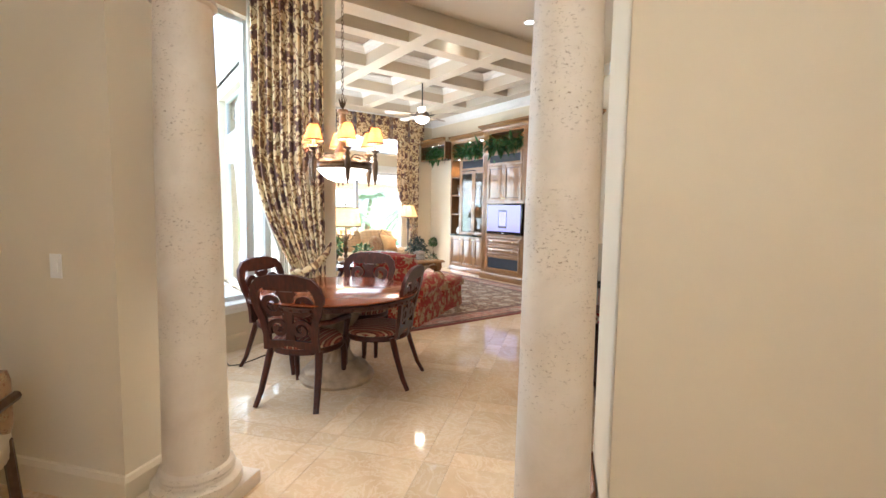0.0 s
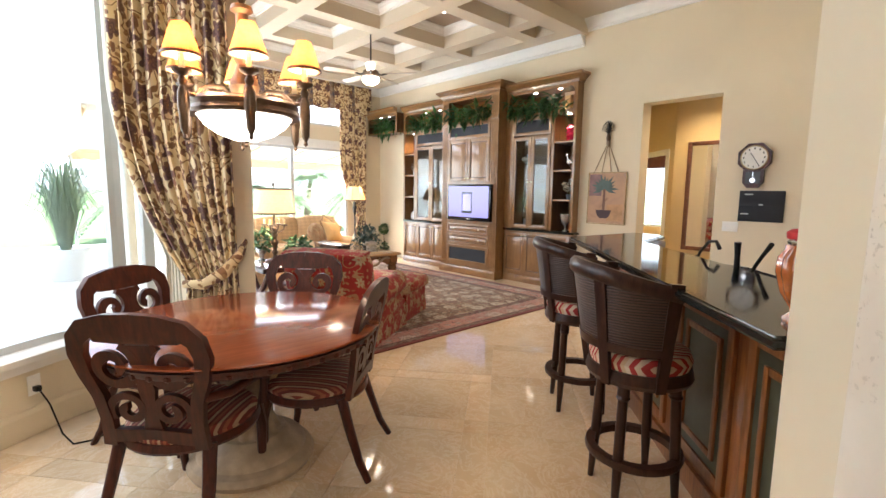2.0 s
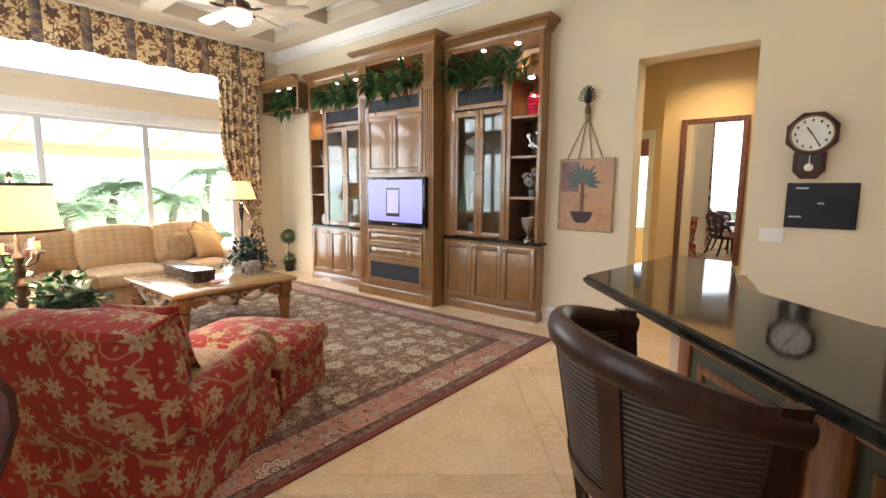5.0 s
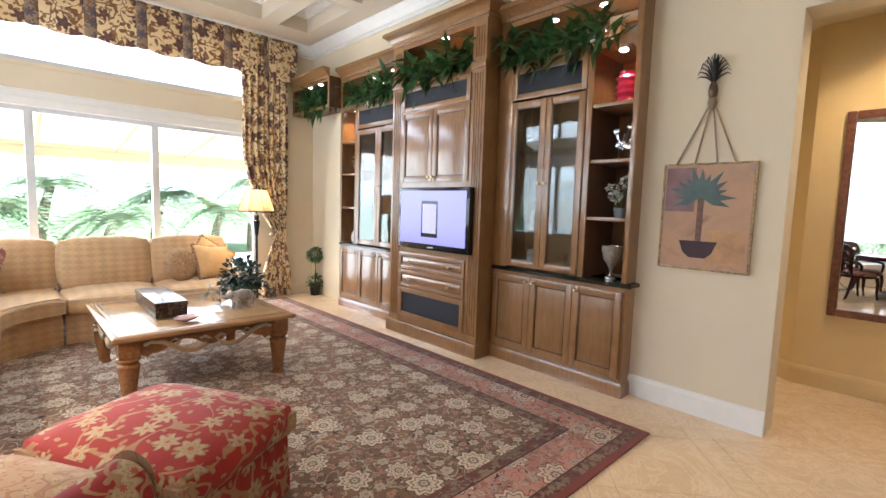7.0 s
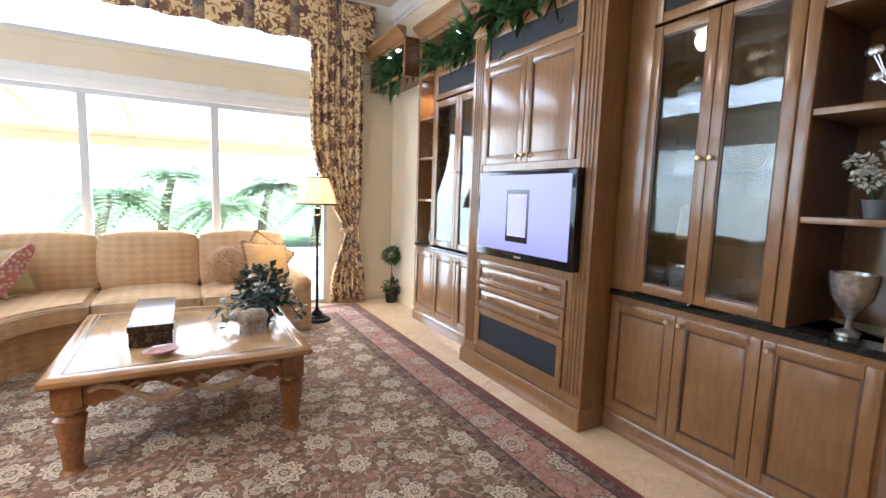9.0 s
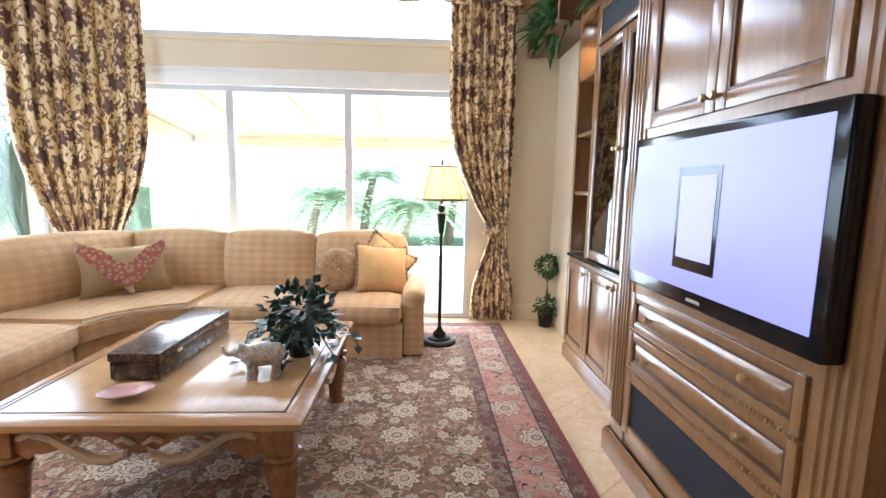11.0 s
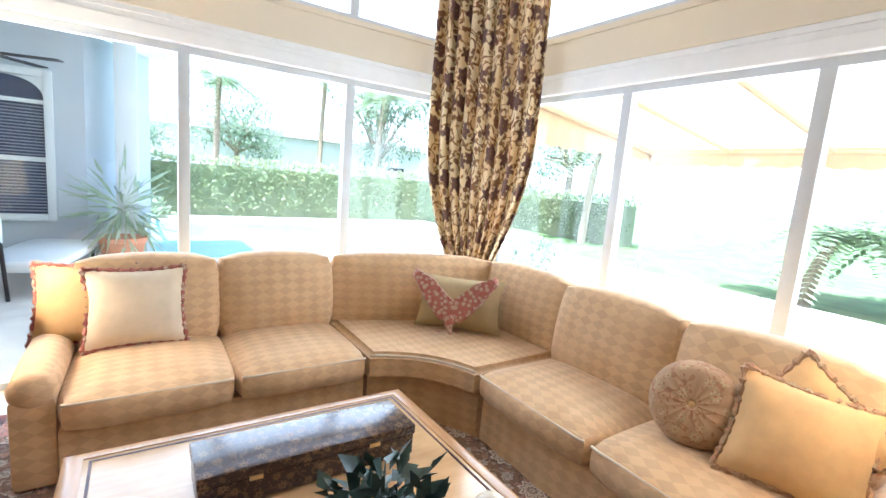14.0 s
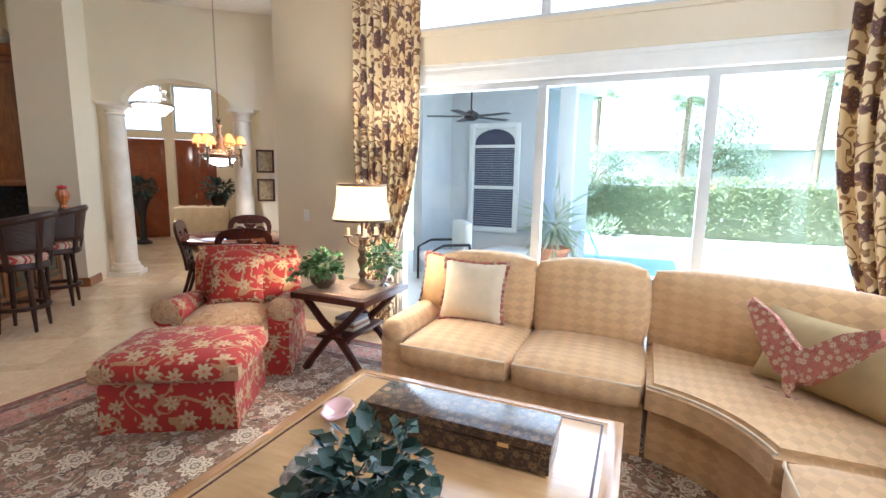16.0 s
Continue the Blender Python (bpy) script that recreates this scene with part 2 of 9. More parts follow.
M_TILE = stone("marble_tile", (0.63, 0.44, 0.26), (0.77, 0.60, 0.39), (0.84, 0.72, 0.54), 0.04, 1.7, vary=True)
M_GROUT = plain("grout", (0.64, 0.51, 0.35), 0.8)
M_COLUMN = None
M_CAB = wood("cabinet_wood", (0.235, 0.118, 0.040), (0.345, 0.185, 0.068), 0.28, coat=0.75)
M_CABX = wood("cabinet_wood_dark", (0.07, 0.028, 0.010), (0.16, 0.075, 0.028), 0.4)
M_KIT = wood("kitchen_wood", (0.15, 0.045, 0.012), (0.38, 0.15, 0.042), 0.3, coat=0.4)
M_DARK = wood("mahogany", (0.020, 0.005, 0.003), (0.105, 0.022, 0.010), 0.38, coat=0.12)
M_TABLE = wood("polished_mahogany", (0.19, 0.038, 0.011), (0.31, 0.076, 0.022), 0.14, coat=0.3, axis="x")
M_ESPRESSO = wood("espresso_wood", (0.018, 0.007, 0.005), (0.065, 0.026, 0.015), 0.35, coat=0.08)
for _m in (M_DARK, M_ESPRESSO):
    _m.node_tree.nodes["Principled BSDF"].inputs["Specular IOR Level"].default_value = 0.3
M_HONEY = wood("honey_wood", (0.20, 0.080, 0.026), (0.36, 0.165, 0.055), 0.22, coat=0.5, axis="y")
M_BLOND = wood("blond_veneer", (0.54, 0.34, 0.16), (0.64, 0.43, 0.21), 0.16, coat=0.35, axis="y")
M_GRANITE = stone("black_granite", (0.006, 0.007, 0.006), (0.02, 0.022, 0.018), (0.05, 0.05, 0.04), 0.05, 14)
M_BLACK = plain("black_cloth", (0.012, 0.013, 0.018), 0.7, var=0.2, bump=0.2, grain=500)
M_BLACKG = plain("black_gloss", (0.008, 0.008, 0.009), 0.12, var=0.1, bump=0)
M_BRASS = plain("aged_brass", (0.55, 0.42, 0.22), 0.3, 1.0, 0.15)
M_BRONZE = plain("bronze", (0.12, 0.075, 0.045), 0.4, 0.7, 0.3, 20)
M_IRON = plain("dark_iron", (0.03, 0.026, 0.024), 0.45, 0.6, 0.3, 20)
M_SILVER = plain("silver", (0.7, 0.7, 0.72), 0.25, 1.0, 0.1)
M_RED = floral("red_floral_cloth", (0.34, 0.018, 0.012), (0.50, 0.36, 0.19), (0.36, 0.19, 0.08), (0.38, 0.10, 0.05), 7.5, amount=0.62)
M_WELT = floral("tan_paisley_cloth", (0.42, 0.26, 0.13), (0.50, 0.36, 0.18), (0.30, 0.15, 0.07), (0.35, 0.12, 0.06), 14.0)
M_DRAPE = None
M_LINING = plain("drape_lining", (0.74, 0.70, 0.6), 0.85, var=0.06, bump=0.1)
M_SOFA = quilted("quilted_tan_cloth", (0.60, 0.40, 0.20), 0.055)
M_GOLD = plain("gold_cloth", (0.60, 0.38, 0.15), 0.75, var=0.12, bump=0.2, grain=300)
M_CREAM = plain("cream_cloth", (0.62, 0.52, 0.36), 0.8, var=0.08, bump=0.25, grain=300)
M_OLIVE = plain("olive_cloth", (0.40, 0.30, 0.14), 0.8, var=0.1, bump=0.25, grain=300)
M_FRINGE = floral("bird_cloth", (0.40, 0.14, 0.10), (0.56, 0.42, 0.28), (0.30, 0.08, 0.06), (0.42, 0.12, 0.08), 30.0, amount=0.7)
M_STRIPE = stripes("striped_seat_cloth", [(0.20, 0.03, 0.02), (0.45, 0.30, 0.17), (0.16, 0.03, 0.02), (0.30, 0.10, 0.05)], 0.045)
M_STRIPE2 = stripes("striped_cushion_cloth", [(0.38, 0.03, 0.03), (0.62, 0.50, 0.36), (0.35, 0.03, 0.03), (0.55, 0.40, 0.25), (0.62, 0.52, 0.4)], 0.06)
M_GLASS = glass("window_glass")
M_CABGLASS = glass("cabinet_glass", (0.80, 0.82, 0.80), 1.9)
M_MIRROR = plain("mirror", (0.9, 0.9, 0.9), 0.01, 1.0, 0.0, bump=0)
M_SHADE = lampshade("cream_shade", (0.92, 0.80, 0.58))
M_SHADE3 = lampshade("honey_shade", (0.90, 0.72, 0.50), 0.5)
M_SHADE2 = lampshade("amber_shade", (0.90, 0.50, 0.22))
M_BOWL = glow("lit_glass_bowl", (1.0, 0.84, 0.62), 1.5)
M_SPOT = glow("lit_lamp", (1.0, 0.9, 0.72), 4.0)
def leafy(name, c, rough=0.45, var=0.35, scale=30, thin=0.35):
    """Leaves that let some light through."""
    m = plain(name, c, rough, var=var, scale=scale, bump=0.1)
    n, l = m.node_tree.nodes, m.node_tree.links
    b, tl, mx = n["Principled BSDF"], n.new("ShaderNodeBsdfTranslucent"), n.new("ShaderNodeMixShader")
    tl.inputs[0].default_value = (min(1, c[0] * 1.7), min(1, c[1] * 1.7), c[2] * 1.4, 1)
    mx.inputs[0].default_value = thin
    l.new(b.outputs[0], mx.inputs[1]), l.new(tl.outputs[0], mx.inputs[2])
    l.new(mx.outputs[0], n["Material Output"].inputs[0])
    return m


M_LEAF = plain("leaf", (0.045, 0.11, 0.028), 0.45, var=0.35, scale=30, bump=0.1)
M_LEAFD = plain("dark_leaf", (0.02, 0.05, 0.035), 0.4, var=0.4, scale=30, bump=0.1)
M_PINE = plain("garland_leaf", (0.035, 0.10, 0.022), 0.5, var=0.4, scale=30, bump=0.1)
M_TERRA = plain("terracotta", (0.42, 0.17, 0.09), 0.8, var=0.2)
M_PLASTER = plain("stucco", (0.74, 0.76, 0.78), 0.85, var=0.05, scale=3, bump=0.25, grain=90)


def travertine():
    m, n, l, b = nodes_of("travertine")
    v = coords(n, l)
    r = ramp(n, [(0.3, (0.66, 0.56, 0.43)), (0.7, (0.80, 0.72, 0.60))])
    l.new(noisy(n, l, v, 3.0, 6, 0.6, 0.5), r.inputs[0])
    st = coords(n, l, (1.0, 1.0, 1.9))
    pits = ramp(n, [(0.60, (0, 0, 0)), (0.64, (1, 1, 1))])
    l.new(noisy(n, l, st, 62, 4, 0.6, 0.6), pits.inputs[0])
    zone = ramp(n, [(0.47, (0.05, 0.05, 0.05)), (0.60, (1, 1, 1))])
    l.new(noisy(n, l, v, 2.6, 3), zone.inputs[0])
    k = mixed(n, l, 1.0, pits.outputs[0], zone.outputs[0], "MULTIPLY")
    l.new(mixed(n, l, k, r.outputs[0], (0.40, 0.31, 0.21)), b.inputs["Base Color"])
    b.inputs["Roughness"].default_value = 0.55
    inv = n.new("ShaderNodeMath")
    inv.operation = "MULTIPLY"
    inv.inputs[1].default_value = -1
    l.new(k, inv.inputs[0])
    bumped(n, l, b, inv.outputs[0], 0.5, 0.01)
    return m


M_COLUMN = travertine()


def drapery():
    """Gold cloth printed with plum flowers on scrolling brown stems."""
    m, n, l, b = nodes_of("drape_cloth")
    v = coords(n, l, kind="UV")
    w = wobbled(n, l, v, 7.0, 0.03)
    base = ramp(n, [(0.3, (0.74, 0.56, 0.28)), (0.7, (0.88, 0.75, 0.48))])
    l.new(noisy(n, l, v, 3.0, 3), base.inputs[0])
    c = mixed(n, l, vines(n, l, w, 6.0, 0.022), base.outputs[0], (0.24, 0.12, 0.05))
    for scale, petals, size, col in ((13.0, 2, 0.27, (0.36, 0.20, 0.08)), (8.0, 2, 0.25, (0.24, 0.12, 0.06))):
        lf = ramp(n, [(0.42, (1, 1, 1)), (0.48, (0, 0, 0))])
        l.new(flower(n, l, w, scale, petals, size), lf.inputs[0])
        c = mixed(n, l, lf.outputs[0], c, col)
    q = flower(n, l, w, 4.2, 5, 0.31, 0.6)
    inner = ramp(n, [(0.0, (0.5, 0.3, 0.1)), (0.08, (0.10, 0.05, 0.045)), (0.22, (0.22, 0.11, 0.08)), (0.28, (0.09, 0.045, 0.045)), (0.42, (0.20, 0.10, 0.075)), (0.5, (0.12, 0.055, 0.04))])
    l.new(q, inner.inputs[0])
    mask = ramp(n, [(0.47, (1, 1, 1)), (0.51, (0, 0, 0))])
    l.new(q, mask.inputs[0])
    c = mixed(n, l, mask.outputs[0], c, inner.outputs[0])
    l.new(c, b.inputs["Base Color"])
    b.inputs["Roughness"].default_value, b.inputs["Sheen Weight"].default_value = 0.7, 0.15
    bumped(n, l, b, noisy(n, l, v, 260, 2), 0.2, 0.002)
    tl, mx = n.new("ShaderNodeBsdfTranslucent"), n.new("ShaderNodeMixShader")
    l.new(c, tl.inputs[0])
    mx.inputs[0].default_value = 0.2
    l.new(b.outputs[0], mx.inputs[1])
    l.new(tl.outputs[0], mx.inputs[2])
    l.new(mx.outputs[0], n["Material Output"].inputs[0])
    CLOTHS.add("drape_cloth")
    return m


M_DRAPE = drapery()


# ---- building helpers ----
def bx(bm, x0, x1, y0, y1, z0, z1, bevel=0.0):
    vs = [bm.verts.new((x, y, z)) for x in (x0, x1) for y in (y0, y1) for z in (z0, z1)]
    fs = [bm.faces.new([vs[i] for i in q]) for q in ((0, 1, 3, 2), (4, 6, 7, 5), (0, 4, 5, 1), (2, 3, 7, 6), (0, 2, 6, 4), (1, 5, 7, 3))]
    if bevel:
        es = {e for f in fs for e in f.edges}
        bmesh.ops.bevel(bm, geom=list(es), offset=bevel, segments=2, affect="EDGES", profile=0.6)
    return bm


def boxed(x0, x1, y0, y1, z0, z1, bevel=0.0):
    return bx(bmesh.new(), min(x0, x1), max(x0, x1), min(y0, y1), max(y0, y1), min(z0, z1), max(z0, z1), bevel)


def prism(bm, pts, z0, z1):
    """A plate or wall from an outline in plan."""
    lo, hi = [bm.verts.new((x, y, z0)) for x, y in pts], [bm.verts.new((x, y, z1)) for x, y in pts]
    n = len(pts)
    bm.faces.new(lo[::-1]), bm.faces.new(hi)
    for i in range(n):
        bm.faces.new((lo[i], lo[(i + 1) % n], hi[(i + 1) % n], hi[i]))
    bmesh.ops.recalc_face_normals(bm, faces=bm.faces[:])
    return bm


def lathe(bm, prof, seg=24, at=(0, 0, 0), sx=1.0, sy=1.0, turn=None):
    rings = []
    for r, z in prof:
        rings.append([bm.verts.new((at[0] + sx * r * math.cos(2 * math.pi * i / seg), at[1] + sy * r * math.sin(2 * math.pi * i / seg), at[2] + z)) for i in range(seg)])
    for a, b in zip(rings, rings[1:]):
        for i in range(seg):
            j = (i + 1) % seg
            bm.faces.new((a[i], a[j], b[j], b[i]))
    if prof[0] == prof[-1]:
        bmesh.ops.remove_doubles(bm, verts=[v for r in (rings[0], rings[-1]) for v in r], dist=1e-6)
        return bm
    if prof[0][0] > 1e-6:
        bm.faces.new(rings[0][::-1])
    if prof[-1][0] > 1e-6:
        bm.faces.new(rings[-1])
    bmesh.ops.remove_doubles(bm, verts=[v for r in (rings[0], rings[-1]) for v in r], dist=1e-6)
    return bm


def tube(bm, pts, r, seg=8, flat=1.0):
    """A rod swept along points; r may be one radius or one for each point."""
    pts = [Vector(p) for p in pts]
    rs = r if isinstance(r, (list, tuple)) else [r] * len(pts)
    rings, up = [], Vector((0, 0, 1))
    for i, p in enumerate(pts):
        d = (pts[min(i + 1, len(pts) - 1)] - pts[max(i - 1, 0)]).normalized()
        s = d.cross(up)
        s = s.normalized() if s.length > 1e-3 else (Vector((1, 0, 0)) if not rings else side)
        side, u = s, s.cross(d).normalized()
        rings.append([bm.verts.new(p + rs[i] * (math.cos(2 * math.pi * k / seg) * s + flat * math.sin(2 * math.pi * k / seg) * u)) for k in range(seg)])
    for a, b in zip(rings, rings[1:]):
        for k in range(seg):
            j = (k + 1) % seg
            bm.faces.new((a[k], a[j], b[j], b[k]))
    bm.faces.new(rings[0][::-1]), bm.faces.new(rings[-1])
    return bm


def soft_block(x0, x1, y0, y1, z0, z1, r=0.05, puff=0.02, cuts=5):
    """A stuffed cushion: a rounded block, swollen in the middle of its faces."""
    bm = boxed(x0, x1, y0, y1, z0, z1)
    bmesh.ops.subdivide_edges(bm, edges=bm.edges[:], cuts=cuts, use_grid_fill=True)
    c, h = Vector(((x0 + x1) / 2, (y0 + y1) / 2, (z0 + z1) / 2)), Vector(((x1 - x0) / 2, (y1 - y0) / 2, (z1 - z0) / 2))
    r = min(r, h.x * 0.95, h.y * 0.95, h.z * 0.95)
    for v in bm.verts:
        d = v.co - c
        inner = Vector([max(-(h[i] - r), min(h[i] - r, d[i])) for i in range(3)])
        o = d - inner
        if o.length > 1e-9:
            d = inner + o.normalized() * r
        q = [abs(d[i]) / h[i] for i in range(3)]
        bulge = Vector([math.copysign(puff, d[i]) * (q[i] ** 4) * (1 - q[(i + 1) % 3] ** 2) * (1 - q[(i + 2) % 3] ** 2) if abs(d[i]) > 1e-9 else 0 for i in range(3)])
        v.co = c + d + bulge
    return bm


def pillow(w, h, d, pinch=0.7):
    """A scatter cushion standing in the x-z plane, thin at its rim."""
    bm = bmesh.new()
    n = 12
    grid = {}
    for s in (1, -1):
        for i in range(n + 1):
            for j in range(n + 1):
                a, b = 2 * i / n - 1, 2 * j / n - 1
                edge = i in (0, n) or j in (0, n)
                if s == -1 and edge:
                    grid[s, i, j] = grid[1, i, j]
                    continue
                t = max(0.0, (1 - a * a) * (1 - b * b)) ** 0.45
                k = 1 - 0.10 * (1 - a * a) * abs(b) - 0.0
                k2 = 1 - 0.10 * (1 - b * b) * abs(a)
                grid[s, i, j] = bm.verts.new((a * w / 2 * k2, s * d / 2 * t, b * h / 2 * k + h / 2))
    for s in (1, -1):
        for i in range(n):
            for j in range(n):
                q = [grid[s, i, j], grid[s, i + 1, j], grid[s, i + 1, j + 1], grid[s, i, j + 1]]
                bm.faces.new(q if s == -1 else q[::-1])
    return bm


def lay_cloth(me):
    """Lay the cloth's pattern in metres on each side of a padded shape."""
    uv = me.uv_layers.new(name="cloth").data
    for f in me.polygons:
        a = max(range(3), key=lambda i: abs(f.normal[i]))
        i, j = ((1, 2), (0, 2), (0, 1))[a]
        for k in f.loop_indices:
            co = me.vertices[me.loops[k].vertex_index].co
            uv[k].uv = (co[i] + 0.37 * a, co[j] + 0.21 * a)


def mesh_object(name, bm, material, smooth=None):
    me = bpy.data.meshes.new(name)
    bmesh.ops.recalc_face_normals(bm, faces=bm.faces[:])
    if smooth:
        for f in bm.faces:
            f.smooth = True
        for e in bm.edges:
            if len(e.link_faces) == 2 and e.calc_face_angle(0) > radians(smooth):
                e.smooth = False
    bm.to_mesh(me)
    bm.free()
    me.materials.append(material)
    if material.name in CLOTHS and not me.uv_layers:
        lay_cloth(me)
    return new(name, me)


def thing(name, m, label, category, group=""):
    ob = new(name)
    ob.empty_display_size = 0.1
    ob.matrix_world = m
    return tagged(ob, label, category, group)


def part(name, bm, material, parent, label="", smooth=35):
    ob = mesh_object(name, bm, material, smooth)
    ob.parent = parent
    if label:
        tagged(ob, label)
    return ob


def structure(name, bm, material, label, category, smooth=None):
    return tagged(mesh_object(name, bm, material, smooth), label, category, kind="structure")


def solo(name, bm, material, m, label, category, group="", smooth=35):
    ob = mesh_object(name, bm, material, smooth)
    ob.matrix_world = m
    return tagged(ob, label, category, group)


def moulding(bm, path, prof, closed=False):
    """Sweep a profile of (out, z) pairs along a level path; out is to the right of the way walked."""
    P = [Vector((*p, 0)) for p in path]
    n = len(P)
    rings = []
    for i in range(n):
        a = (P[i] - P[i - 1]).normalized() if (i or closed) else (P[1] - P[0]).normalized()
        b = (P[(i + 1) % n] - P[i]).normalized() if (i < n - 1 or closed) else a
        na, nb = Vector((a.y, -a.x, 0)), Vector((b.y, -b.x, 0))
        mi = (na + nb).normalized()
        k = 1 / max(0.3, mi.dot(na))
        rings.append([bm.verts.new((P[i].x + mi.x * k * o, P[i].y + mi.y * k * o, z)) for o, z in prof])
    for i in range(n if closed else n - 1):
        A, B = rings[i], rings[(i + 1) % n]
        for j in range(len(prof)):
            q = (j + 1) % len(prof)
            bm.faces.new((A[j], A[q], B[q], B[j]))
    if not closed:
        bm.faces.new(rings[0]), bm.faces.new(rings[-1][::-1])
    bmesh.ops.recalc_face_normals(bm, faces=bm.faces[:])
    return bm


BASE = [(0, 0), (0.022, 0), (0.022, 0.13), (0.012, 0.155), (0, 0.16)]


def crown_profile(z, d=0.13, h=0.15):
    return [(0, z), (d, z), (d, z - 0.02), (d * 0.82, z - 0.04), (d * 0.6, z - h * 0.45), (d * 0.35, z - h * 0.75), (0.02, z - h * 0.82), (0.02, z - h), (0, z - h)]

# ---- structure ----
CEIL, SOFFIT, PANEL = 3.87, 3.68, 3.97
D, N = Vector((0.643, -0.766)), Vector((0.766, 0.643))
COL_L, COL_R = Vector((0.03, 2.27)), Vector((1.11, 0.985))


def diag(origin, along, out):
    p = origin + D * along + N * out
    return (p.x, p.y)


floor_bm = prism(bmesh.new(), [(-6, -7), (9.5, -7), (9.5, 9.98), (1.5, 9.98), (1.5, 5.95), (1.25, 5.0), (-0.2, 4.3), (-1.0, 3.4), (-6, 3.4)], -0.12, -0.004)
floor_slab = structure("floor", floor_bm, M_GROUT, "polished cream marble tile floor with thin joints", "floor")

structure("wall_east", bx(bx(bx(bx(bmesh.new(), 6.515, 6.75, 1.98, 2.92, 0, CEIL), 6.515, 6.75, 2.92, 3.85, 2.63, CEIL), 6.515, 6.75, 3.85, 4.74, 0, CEIL), 6.515, 6.75, 8.77, 9.98, 0, CEIL),
          M_WALL, "cream painted wall with a cased opening to the hall", "wall")
structure("wall_cabinet_niche", bx(bx(bmesh.new(), 6.515, 6.75, 4.74, 8.77, 3.12, CEIL), 6.86, 6.95, 4.6, 8.9, 0, 3.3), M_WALL, "cream painted wall above the built-in cabinets", "wall")
nw = bmesh.new()
bx(nw, 5.66, 6.75, 9.83, 9.98, 0, CEIL)
bx(nw, 1.45, 2.02, 9.83, 9.98, 0, CEIL)
bx(nw, 2.02, 5.66, 9.83, 9.98, 3.45, CEIL)
structure("wall_north", nw, M_WALL, "cream painted wall round the wide garden window", "wall")
ww = bmesh.new()
bx(ww, 1.45, 1.657, 9.62, 9.829, 0, CEIL)
bx(ww, 1.45, 1.657, 5.9, 9.62, 3.45, CEIL)
structure("wall_west", ww, M_WALL, "cream painted wall above the sliding doors", "wall")
structure("wall_pier", prism(bmesh.new(), [(1.657, 4.45), (1.657, 5.9), (1.45, 5.9), (1.25, 4.98), (1.3, 4.6)], 0, CEIL), M_WALL, "cream painted pier between the bay and the sliding doors", "wall")

# bands between the doors and the upper windows
for nm, b in (("transom_band_north", [(2.02, 5.66, 9.80, 9.92)]), ("transom_band_west", [(1.54, 1.69, 5.9, 9.62)])):
    x0, x1, y0, y1 = b[0]
    bm = boxed(x0, x1, y0, y1, 2.48, 2.72, 0.006)
    bx(bm, x0 - 0.01 * (nm[-1] == "t"), x1 + 0.012 * (nm[-1] == "t"), y0 - 0.012 * (nm[-1] == "h"), y1, 2.72, 2.76)
    structure(nm, bm, M_WALL, "cream band between the doors and the upper windows", "trim")


def glazing(name, a, b, z0, z1, mullions, label, thick=0.06, bar=0.05, rows=(), posts=(True, True)):
    """Framed panes standing between two points in plan."""
    a, b = Vector(a), Vector(b)
    d = (b - a).normalized()
    length = (b - a).length
    m = Matrix.Translation((a.x, a.y, 0)) @ Matrix.Rotation(math.atan2(d.y, d.x), 4, "Z")
    ob = tagged(new(name), label, "window", kind="structure")
    ob.matrix_world = m
    cuts = [0, *mullions, length]
    fr = bmesh.new()
    bx(fr, 0, length, -thick / 2, thick / 2, z0, z0 + bar), bx(fr, 0, length, -thick / 2, thick / 2, z1 - bar, z1)
    for want, u in zip(posts, (0, length - bar)):
        if want:
            bx(fr, u, u + bar, -thick / 2, thick / 2, z0 + bar, z1 - bar)
    part("window_frame", fr, M_FRAME, ob)
    for u in mullions:
        part("mullion", boxed(u - bar * 0.75, u + bar * 0.75, -thick / 2 - 0.01, thick / 2 + 0.01, z0 + bar, z1 - bar, 0.004), M_FRAME, ob)
    for z in rows:
        part("transom_bar", boxed(bar, length - bar, -thick / 2 + 0.004, thick / 2 - 0.004, z - bar / 2, z + bar / 2, 0.004), M_FRAME, ob)
    for u, v in zip(cuts, cuts[1:]):
        p = part("pane", boxed(u + 0.02, v - 0.02, -0.004, 0.004, z0 + 0.02, z1 - 0.02), M_GLASS, ob)
        p.visible_shadow = False
    return ob


glazing("window_north", (2.02, 9.87), (5.66, 9.87), 0.0, 2.31, [1.25, 2.40], "white-framed sliding glass doors to the covered patio", rows=())
glazing("window_north_upper", (2.02, 9.87), (5.66, 9.87), 2.76, 3.45, [], "white-framed fixed windows above the sliding doors")
glazing("window_west", (1.60, 5.9), (1.60, 9.62), 0.0, 2.31, [1.31, 2.52], "white-framed sliding glass doors to the pool")
glazing("window_west_upper", (1.60, 5.9), (1.60, 9.62), 2.76, 3.45, [1.31, 2.52], "white-framed fixed windows above the pool doors")
for nm, (x0, x1, y0, y1) in (("door_head_north", (2.02, 5.66, 9.79, 9.93)), ("door_head_west", (1.54, 1.70, 5.9, 9.62))):
    bm = boxed(x0, x1, y0, y1, 2.31, 2.40, 0.006)
    if nm[-1] == "h":
        bx(bm, x0, x1, y0 + 0.02, y1, 2.40, 2.48)
        bx(bm, x0, x1, y0 + 0.005, y1, 2.44, 2.452)
    else:
        bx(bm, x0, x1 - 0.02, y0, y1, 2.40, 2.48)
        bx(bm, x0, x1 - 0.005, y0, y1, 2.44, 2.452)
    structure(nm, bm, M_WHITE, "white stepped head trim over the sliding doors", "trim")

